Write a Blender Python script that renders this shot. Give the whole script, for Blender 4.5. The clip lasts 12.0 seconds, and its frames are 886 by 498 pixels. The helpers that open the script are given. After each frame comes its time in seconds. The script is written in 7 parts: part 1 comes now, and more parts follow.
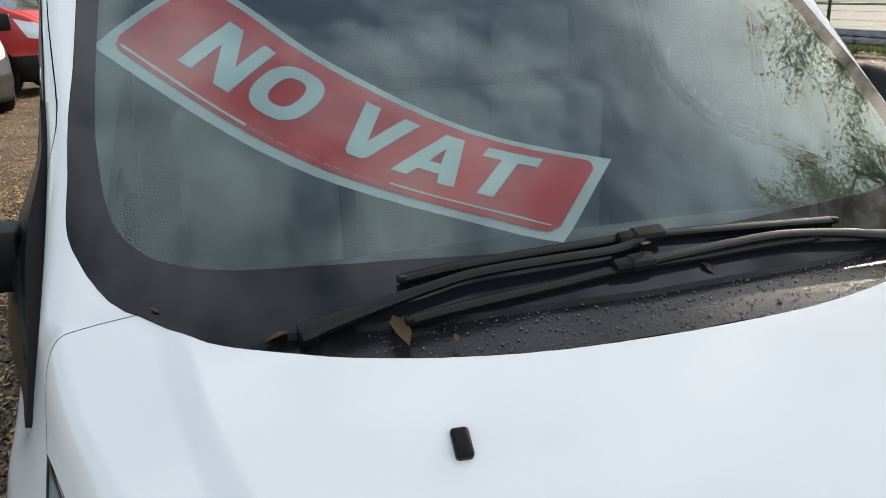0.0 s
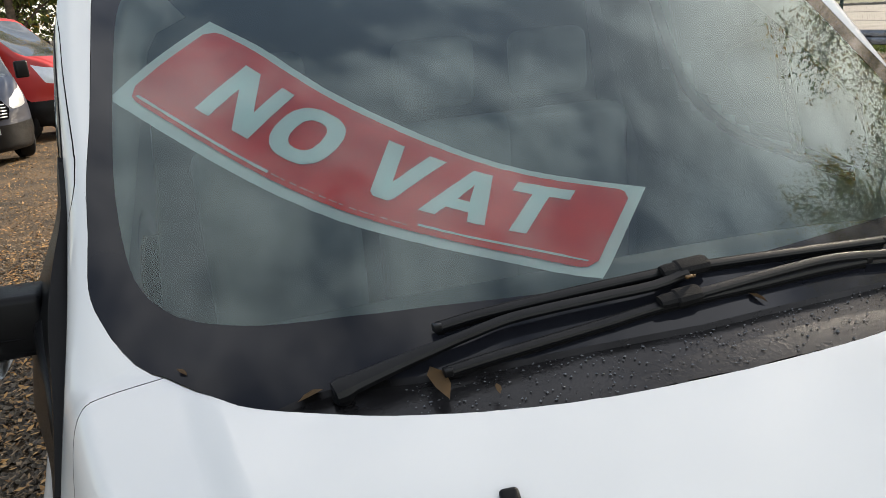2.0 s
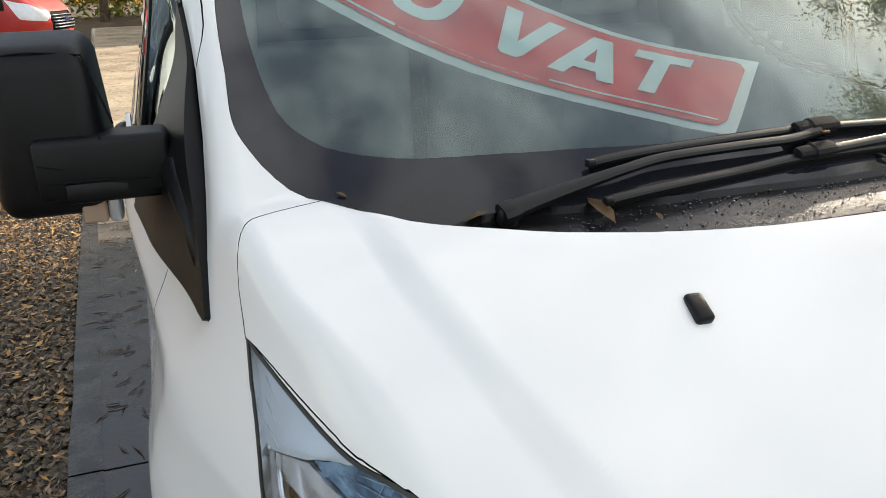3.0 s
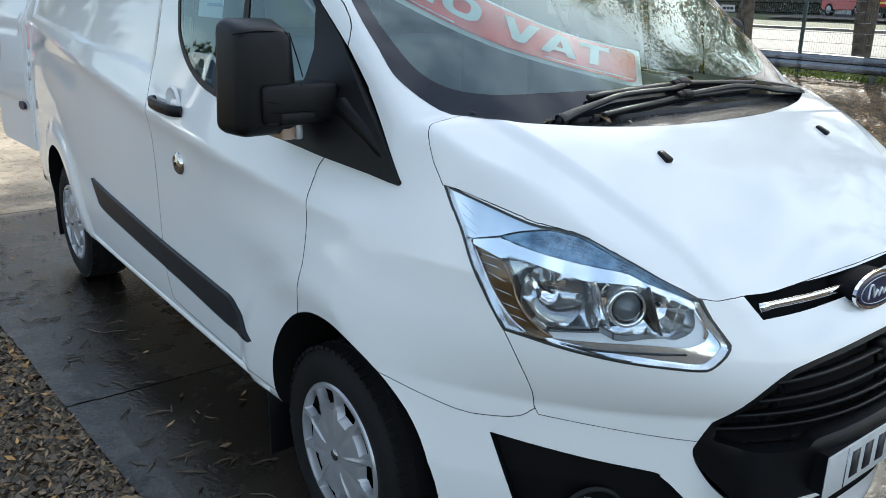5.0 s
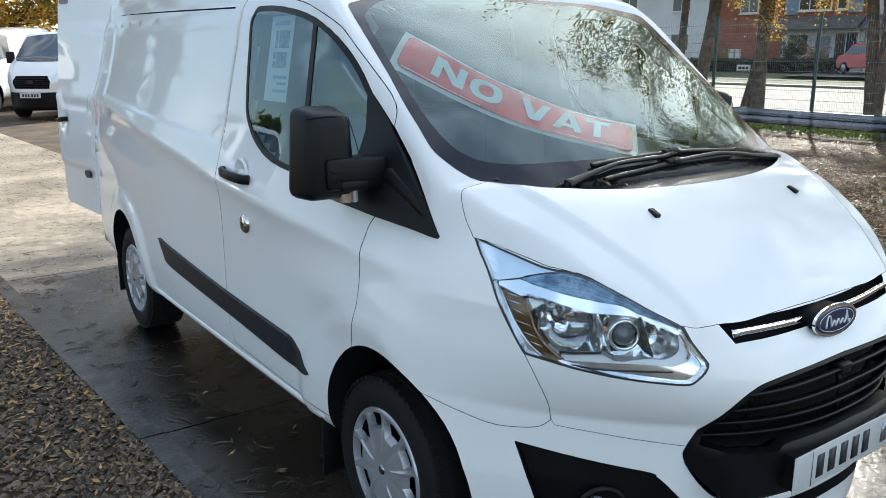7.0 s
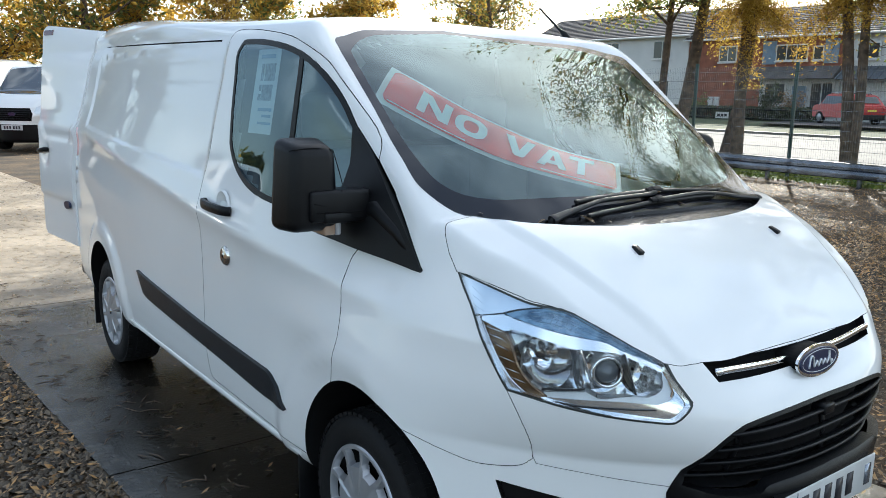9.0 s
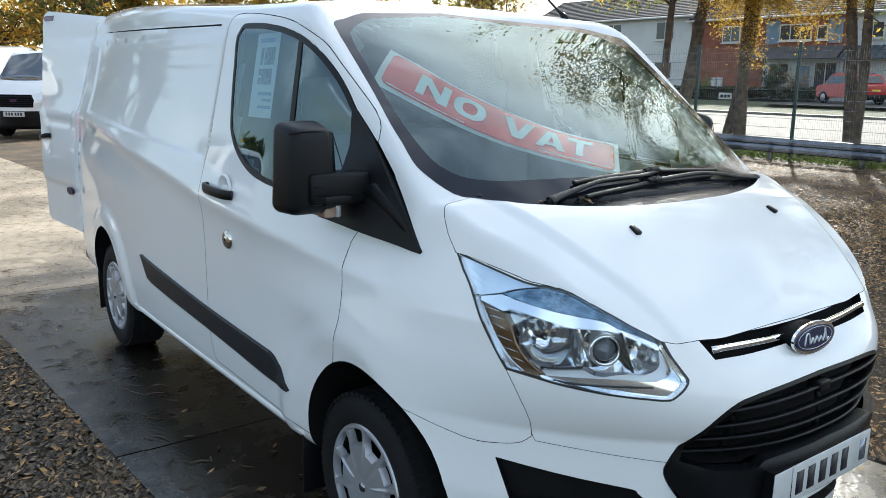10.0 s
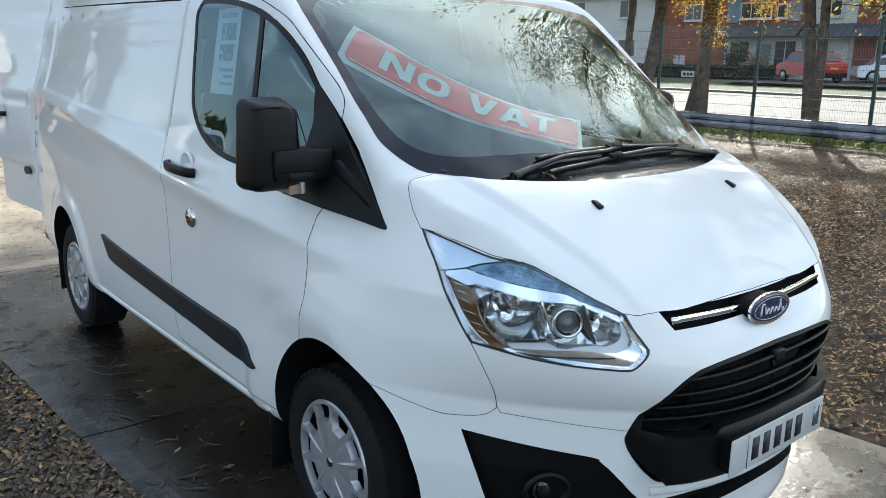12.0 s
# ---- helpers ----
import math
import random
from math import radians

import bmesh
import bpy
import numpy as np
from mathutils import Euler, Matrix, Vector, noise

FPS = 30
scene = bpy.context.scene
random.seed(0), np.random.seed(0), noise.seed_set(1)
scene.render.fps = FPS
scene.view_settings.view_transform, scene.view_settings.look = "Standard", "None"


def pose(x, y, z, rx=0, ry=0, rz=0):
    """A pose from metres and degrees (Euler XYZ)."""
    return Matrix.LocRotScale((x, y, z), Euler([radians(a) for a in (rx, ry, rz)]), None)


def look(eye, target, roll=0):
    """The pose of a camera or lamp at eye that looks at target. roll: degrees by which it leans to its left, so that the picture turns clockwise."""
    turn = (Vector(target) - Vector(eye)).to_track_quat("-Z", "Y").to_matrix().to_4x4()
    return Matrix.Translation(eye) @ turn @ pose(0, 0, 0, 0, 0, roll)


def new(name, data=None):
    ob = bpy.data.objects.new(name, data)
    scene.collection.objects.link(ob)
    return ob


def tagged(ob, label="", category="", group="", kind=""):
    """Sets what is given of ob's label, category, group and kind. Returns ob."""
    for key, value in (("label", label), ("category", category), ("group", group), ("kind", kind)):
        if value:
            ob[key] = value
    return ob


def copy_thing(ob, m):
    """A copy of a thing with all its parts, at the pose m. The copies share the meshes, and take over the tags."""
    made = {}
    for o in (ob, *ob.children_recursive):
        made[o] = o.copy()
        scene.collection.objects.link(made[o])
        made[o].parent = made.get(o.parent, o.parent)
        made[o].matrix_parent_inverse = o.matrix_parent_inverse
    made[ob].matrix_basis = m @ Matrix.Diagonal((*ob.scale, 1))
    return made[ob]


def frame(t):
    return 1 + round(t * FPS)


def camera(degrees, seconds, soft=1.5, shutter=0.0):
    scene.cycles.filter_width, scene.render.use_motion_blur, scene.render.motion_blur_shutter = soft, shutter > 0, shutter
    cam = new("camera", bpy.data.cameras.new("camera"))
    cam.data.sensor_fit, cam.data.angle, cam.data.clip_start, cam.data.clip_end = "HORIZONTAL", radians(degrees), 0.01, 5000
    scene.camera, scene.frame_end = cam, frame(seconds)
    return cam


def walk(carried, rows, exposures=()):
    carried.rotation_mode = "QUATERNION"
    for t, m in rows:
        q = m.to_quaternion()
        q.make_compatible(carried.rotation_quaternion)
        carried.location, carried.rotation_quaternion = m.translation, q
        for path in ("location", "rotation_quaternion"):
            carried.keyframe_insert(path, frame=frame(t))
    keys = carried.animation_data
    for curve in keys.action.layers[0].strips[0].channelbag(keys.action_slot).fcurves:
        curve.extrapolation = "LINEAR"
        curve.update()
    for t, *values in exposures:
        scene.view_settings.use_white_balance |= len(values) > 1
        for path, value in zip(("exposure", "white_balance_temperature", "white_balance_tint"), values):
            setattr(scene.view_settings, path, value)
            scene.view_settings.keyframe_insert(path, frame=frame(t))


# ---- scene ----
cam = camera(57.55, 12.0, soft=0.75)
# seconds, eye, then yaw to the left of +y, pitch up and roll in degrees
ROWS = [
    (0.0, -0.611, -1.372, 1.724, -17.40, -18.07, -1.74),
    (0.5, -0.615, -1.346, 1.742, -16.11, -17.20, -5.11),
    (1.0, -0.613, -1.330, 1.742, -16.12, -16.91, -5.06),
    (1.5, -0.612, -1.321, 1.740, -15.93, -16.64, -4.83),
    (2.0, -0.611, -1.313, 1.741, -16.01, -16.50, -4.91),
    (2.5, -0.656, -1.303, 1.708, -16.43, -16.52, -3.51),
    (2.8, -0.783, -1.303, 1.641, -16.78, -17.13, -2.07),
    (3.0, -0.884, -1.299, 1.588, -18.52, -18.85, -1.89),
    (3.1, -0.941, -1.283, 1.570, -22.61, -20.41, -1.00),
    (3.5, -1.149, -1.366, 1.550, -28.29, -25.40, 1.07),
    (3.7, -1.264, -1.431, 1.550, -29.27, -25.54, 1.55),
    (5.3, -1.997, -1.896, 1.618, -37.96, -16.92, 0.65),
    (5.5, -2.026, -1.975, 1.632, -37.77, -16.88, 0.54),
    (6.0, -2.104, -2.102, 1.651, -37.33, -16.50, 0.62),
    (6.5, -2.155, -2.114, 1.666, -37.04, -15.35, 0.18),
    (7.0, -2.203, -2.117, 1.679, -35.82, -13.63, -0.04),
    (7.2, -2.196, -2.119, 1.687, -35.11, -12.70, -0.84),
    (8.8, -2.199, -2.102, 1.661, -37.36, -10.34, 1.06),
    (9.0, -2.199, -2.102, 1.658, -37.16, -10.78, 1.15),
    (9.5, -2.198, -2.119, 1.661, -36.60, -11.96, 1.02),
    (10.0, -2.205, -2.129, 1.656, -36.95, -11.94, 0.69),
    (10.5, -2.207, -2.134, 1.654, -38.30, -12.41, 0.99),
    (11.0, -2.213, -2.148, 1.654, -38.54, -12.66, 0.78),
    (11.5, -2.207, -2.150, 1.654, -39.50, -13.20, 0.87),
    (12.0, -2.213, -2.146, 1.650, -39.43, -13.41, 0.76),]


def aim(x, y, z, yaw, pitch, roll):
    a, p = radians(yaw), radians(pitch)
    ahead = Vector((-math.sin(a) * math.cos(p), math.cos(a) * math.cos(p), math.sin(p)))
    eye = Vector((x, y, z))
    return look(eye, eye + ahead, roll)


walk(cam, [(r[0], aim(*r[1:])) for r in ROWS], exposures=[(0.0, 0.80, 6950, 9), (0.5, 0.74, 7300, 11), (2.0, 0.76, 7300, 11), (2.5, 0.98, 7350, 11), (3.0, 1.06, 7500, 11), (3.5, 1.02, 6600, 9), (5.3, 0.95, 6150, 6), (12.0, 0.93, 6150, 6)])

# ---- light ----
SUN_AZ, SUN_EL = radians(58), radians(27)  # azimuth from +y towards +x
world = bpy.data.worlds.new("world")
scene.world = world
world.use_nodes = True
wn, wl = world.node_tree.nodes, world.node_tree.links
wn.clear()
w_out, w_bg = wn.new("ShaderNodeOutputWorld"), wn.new("ShaderNodeBackground")
w_sky = wn.new("ShaderNodeTexSky")
w_sky.sky_type, w_sky.sun_disc = "NISHITA", False
w_sky.sun_elevation, w_sky.sun_rotation = SUN_EL, SUN_AZ
w_sky.dust_density, w_sky.air_density = 1.2, 1.0
w_co, w_no, w_ra, w_mx = wn.new("ShaderNodeTexCoord"), wn.new("ShaderNodeTexNoise"), wn.new("ShaderNodeValToRGB"), wn.new("ShaderNodeMixRGB")
w_mp = wn.new("ShaderNodeMapping")
w_mp.inputs["Scale"].default_value, w_mp.inputs["Location"].default_value = (1.0, 1.0, 2.2), (0.35, 0.2, 0.6)
w_no.inputs["Scale"].default_value, w_no.inputs["Detail"].default_value, w_no.inputs["Roughness"].default_value = 3.6, 7.0, 0.6
w_ra.color_ramp.elements[0].position, w_ra.color_ramp.elements[1].position = 0.46, 0.64
w_ra.color_ramp.elements[0].color, w_ra.color_ramp.elements[1].color = (0.10, 0.10, 0.10, 1), (1.0, 1.0, 1.0, 1)
w_cl = wn.new("ShaderNodeMixRGB")
w_cl.blend_type, w_cl.inputs[0].default_value, w_cl.inputs[1].default_value = "ADD", 1.35, (6.5, 6.7, 6.85, 1)
wl.new(w_sky.outputs["Color"], w_cl.inputs[2])
wl.new(w_cl.outputs[0], w_mx.inputs[2])
wl.new(w_co.outputs["Generated"], w_mp.inputs["Vector"])
wl.new(w_mp.outputs["Vector"], w_no.inputs["Vector"])
w_dot, w_add = wn.new("ShaderNodeVectorMath"), wn.new("ShaderNodeMath")
w_dot.operation, w_add.operation = "DOT_PRODUCT", "MULTIPLY_ADD"
w_dot.inputs[1].default_value, w_add.inputs[1].default_value = (0.72, -0.55, 0.42), 0.09
wl.new(w_co.outputs["Generated"], w_dot.inputs[0])
wl.new(w_dot.outputs["Value"], w_add.inputs[0])
wl.new(w_no.outputs["Fac"], w_add.inputs[2])
wl.new(w_add.outputs[0], w_ra.inputs["Fac"])
wl.new(w_ra.outputs["Color"], w_mx.inputs[0])
wl.new(w_sky.outputs["Color"], w_mx.inputs[1])
wl.new(w_mx.outputs[0], w_bg.inputs["Color"])
w_bg.inputs["Strength"].default_value = 0.10
wl.new(w_bg.outputs[0], w_out.inputs["Surface"])

sun = new("sun", bpy.data.lights.new("sun", "SUN"))
sun.data.energy, sun.data.angle, sun.data.color = 5.0, radians(0.6), (1.0, 0.93, 0.82)
sun.matrix_world = look((math.sin(SUN_AZ) * 50, math.cos(SUN_AZ) * 50, 50 * math.tan(SUN_EL)), (0, 0, 0))


# ---- materials ----
def mat(name, color, rough=0.5, metal=0.0, vary=0.0, scale=5.0, color2=None, bump=0.0, bump_scale=40.0, coat=0.0, spec=0.5, island=False, fine=0.0, sheer=0.0):
    """A principled material whose colour varies with noise at two scales, with relief."""
    m = bpy.data.materials.new(name)
    m.use_nodes = True
    n, l = m.node_tree.nodes, m.node_tree.links
    b = n["Principled BSDF"]
    b.inputs["Roughness"].default_value, b.inputs["Metallic"].default_value = rough, metal
    b.inputs["Coat Weight"].default_value, b.inputs["Coat Roughness"].default_value = coat, 0.03
    b.inputs["Specular IOR Level"].default_value = spec
    b.inputs["Base Color"].default_value = (*color, 1)
    co = n.new("ShaderNodeTexCoord")
    if vary or color2 or island:
        c2 = color2 or tuple(min(1, c * (1 + vary)) for c in color)
        c1 = color if color2 else tuple(c * (1 - vary) for c in color)
        mix = n.new("ShaderNodeMixRGB")
        mix.inputs[1].default_value, mix.inputs[2].default_value = (*c1, 1), (*c2, 1)
        if island:
            g = n.new("ShaderNodeNewGeometry")
            l.new(g.outputs["Random Per Island"], mix.inputs[0])
        else:
            t = n.new("ShaderNodeTexNoise")
            t.inputs["Scale"].default_value, t.inputs["Detail"].default_value = scale, 8.0
            r = n.new("ShaderNodeValToRGB")
            r.color_ramp.elements[0].position, r.color_ramp.elements[1].position = 0.35, 0.65
            l.new(co.outputs["Object"], t.inputs["Vector"])
            l.new(t.outputs["Fac"], r.inputs["Fac"])
            l.new(r.outputs["Color"], mix.inputs[0])
        last = mix.outputs[0]
        if fine:
            t2 = n.new("ShaderNodeTexNoise")
            t2.inputs["Scale"].default_value, t2.inputs["Detail"].default_value = scale * 14, 5.0
            r2 = n.new("ShaderNodeMapRange")
            r2.inputs["To Min"].default_value, r2.inputs["To Max"].default_value = 1 - fine, 1 + fine
            mul = n.new("ShaderNodeMixRGB")
            mul.blend_type, mul.inputs[0].default_value = "MULTIPLY", 1.0
            l.new(co.outputs["Object"], t2.inputs["Vector"])
            l.new(t2.outputs["Fac"], r2.inputs["Value"])
            l.new(last, mul.inputs[1])
            l.new(r2.outputs[0], mul.inputs[2])
            last = mul.outputs[0]
        l.new(last, b.inputs["Base Color"])
    if bump:
        t = n.new("ShaderNodeTexNoise")
        t.inputs["Scale"].default_value, t.inputs["Detail"].default_value = bump_scale, 4.0
        bp = n.new("ShaderNodeBump")
        bp.inputs["Strength"].default_value, bp.inputs["Distance"].default_value = bump, 0.01
        l.new(co.outputs["Object"], t.inputs["Vector"])
        l.new(t.outputs["Fac"], bp.inputs["Height"])
        l.new(bp.outputs["Normal"], b.inputs["Normal"])
    if sheer:
        tl, ms = n.new("ShaderNodeBsdfTranslucent"), n.new("ShaderNodeMixShader")
        ms.inputs[0].default_value = sheer
        tl.inputs["Color"].default_value = (*color, 1)
        if b.inputs["Base Color"].links:
            l.new(b.inputs["Base Color"].links[0].from_socket, tl.inputs["Color"])
        l.new(b.outputs[0], ms.inputs[1])
        l.new(tl.outputs[0], ms.inputs[2])
        l.new(ms.outputs[0], n["Material Output"].inputs["Surface"])
    return m


def stained_concrete():
    """Concrete that is wet and dark under the van, deepened by painted shade, and dry towards the rear, with an uneven
    edge between; the pale right side is painted sunlight.
    """
    m = mat("stained_concrete", (0.18, 0.142, 0.098), 0.6, color2=(0.40, 0.325, 0.235), scale=0.9, bump=0.3, bump_scale=45, fine=0.4)
    n, l = m.node_tree.nodes, m.node_tree.links
    b = n["Principled BSDF"]
    b.inputs["Specular IOR Level"].default_value = 0.8
    co = n.new("ShaderNodeTexCoord")
    sep, ns, add, ramp = n.new("ShaderNodeSeparateXYZ"), n.new("ShaderNodeTexNoise"), n.new("ShaderNodeMath"), n.new("ShaderNodeMapRange")
    ns.inputs["Scale"].default_value, ns.inputs["Detail"].default_value, ns.inputs["Distortion"].default_value = 0.9, 7.0, 0.6
    mp = n.new("ShaderNodeMapping")
    mp.inputs["Scale"].default_value = (0.7, 2.2, 1.0)
    add.operation = "MULTIPLY_ADD"
    add.inputs[1].default_value = 5.5
    ramp.inputs["From Min"].default_value, ramp.inputs["From Max"].default_value = 6.6, 8.4
    ramp.inputs["To Min"].default_value, ramp.inputs["To Max"].default_value = 1.0, 0.0
    l.new(co.outputs["Object"], sep.inputs[0])
    l.new(co.outputs["Object"], mp.inputs["Vector"])
    l.new(mp.outputs["Vector"], ns.inputs["Vector"])
    l.new(ns.outputs["Fac"], add.inputs[0])
    # painted sunlight: the dry pale colour is forced in towards the right side
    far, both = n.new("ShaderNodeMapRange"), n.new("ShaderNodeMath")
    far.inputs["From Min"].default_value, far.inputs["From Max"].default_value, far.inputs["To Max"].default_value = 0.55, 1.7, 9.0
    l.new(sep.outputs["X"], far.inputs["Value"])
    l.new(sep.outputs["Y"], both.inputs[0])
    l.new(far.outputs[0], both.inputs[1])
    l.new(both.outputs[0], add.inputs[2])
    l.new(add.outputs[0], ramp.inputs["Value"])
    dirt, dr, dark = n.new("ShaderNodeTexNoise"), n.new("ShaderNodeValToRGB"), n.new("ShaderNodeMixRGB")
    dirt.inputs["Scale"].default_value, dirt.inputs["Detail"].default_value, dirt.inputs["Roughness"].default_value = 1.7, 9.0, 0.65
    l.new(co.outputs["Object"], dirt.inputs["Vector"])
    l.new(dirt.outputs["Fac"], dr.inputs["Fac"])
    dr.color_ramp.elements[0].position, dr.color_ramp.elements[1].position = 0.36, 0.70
    # wet tones, set darker still to carry the van's shade
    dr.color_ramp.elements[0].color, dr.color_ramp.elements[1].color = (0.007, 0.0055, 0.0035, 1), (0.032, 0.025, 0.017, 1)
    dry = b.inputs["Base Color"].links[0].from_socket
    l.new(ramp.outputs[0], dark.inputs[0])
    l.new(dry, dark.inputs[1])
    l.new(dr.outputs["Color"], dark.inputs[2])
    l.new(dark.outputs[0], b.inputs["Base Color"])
    rg = n.new("ShaderNodeMapRange")
    rg.inputs["From Min"].default_value, rg.inputs["From Max"].default_value = 0.35, 0.68
    rg.inputs["To Min"].default_value, rg.inputs["To Max"].default_value = 0.14, 0.40
    l.new(dirt.outputs["Fac"], rg.inputs["Value"])
    mr = n.new("ShaderNodeMixRGB")
    damp, dg = n.new("ShaderNodeTexNoise"), n.new("ShaderNodeMapRange")
    damp.inputs["Scale"].default_value, damp.inputs["Detail"].default_value = 11.0, 6.0
    dg.inputs["From Min"].default_value, dg.inputs["From Max"].default_value = 0.40, 0.60
    dg.inputs["To Min"].default_value, dg.inputs["To Max"].default_value = 0.26, 0.75
    l.new(co.outputs["Object"], damp.inputs["Vector"])
    l.new(damp.outputs["Fac"], dg.inputs["Value"])
    l.new(dg.outputs[0], mr.inputs[1])
    l.new(ramp.outputs[0], mr.inputs[0])
    l.new(rg.outputs[0], mr.inputs[2])
    l.new(mr.outputs[0], b.inputs["Roughness"])
    return m


def glass(name, tint, ior=1.5, rough=0.0, gloss=(1.0, 1.0, 1.0)):
    """Thin pane: tinted see-through with a Fresnel reflection."""
    m = bpy.data.materials.new(name)
    m.use_nodes = True
    n, l = m.node_tree.nodes, m.node_tree.links
    n.clear()
    o, mx, tr, gl, fr = (n.new(k) for k in ("ShaderNodeOutputMaterial", "ShaderNodeMixShader", "ShaderNodeBsdfTransparent", "ShaderNodeBsdfGlossy", "ShaderNodeFresnel"))
    tr.inputs["Color"].default_value = (*tint, 1)
    gl.inputs["Color"].default_value, gl.inputs["Roughness"].default_value = (*gloss, 1), rough
    fr.inputs["IOR"].default_value = ior
    l.new(fr.outputs[0], mx.inputs[0])
    l.new(tr.outputs[0], mx.inputs[1])
    l.new(gl.outputs[0], mx.inputs[2])
    l.new(mx.outputs[0], o.inputs["Surface"])
    return m


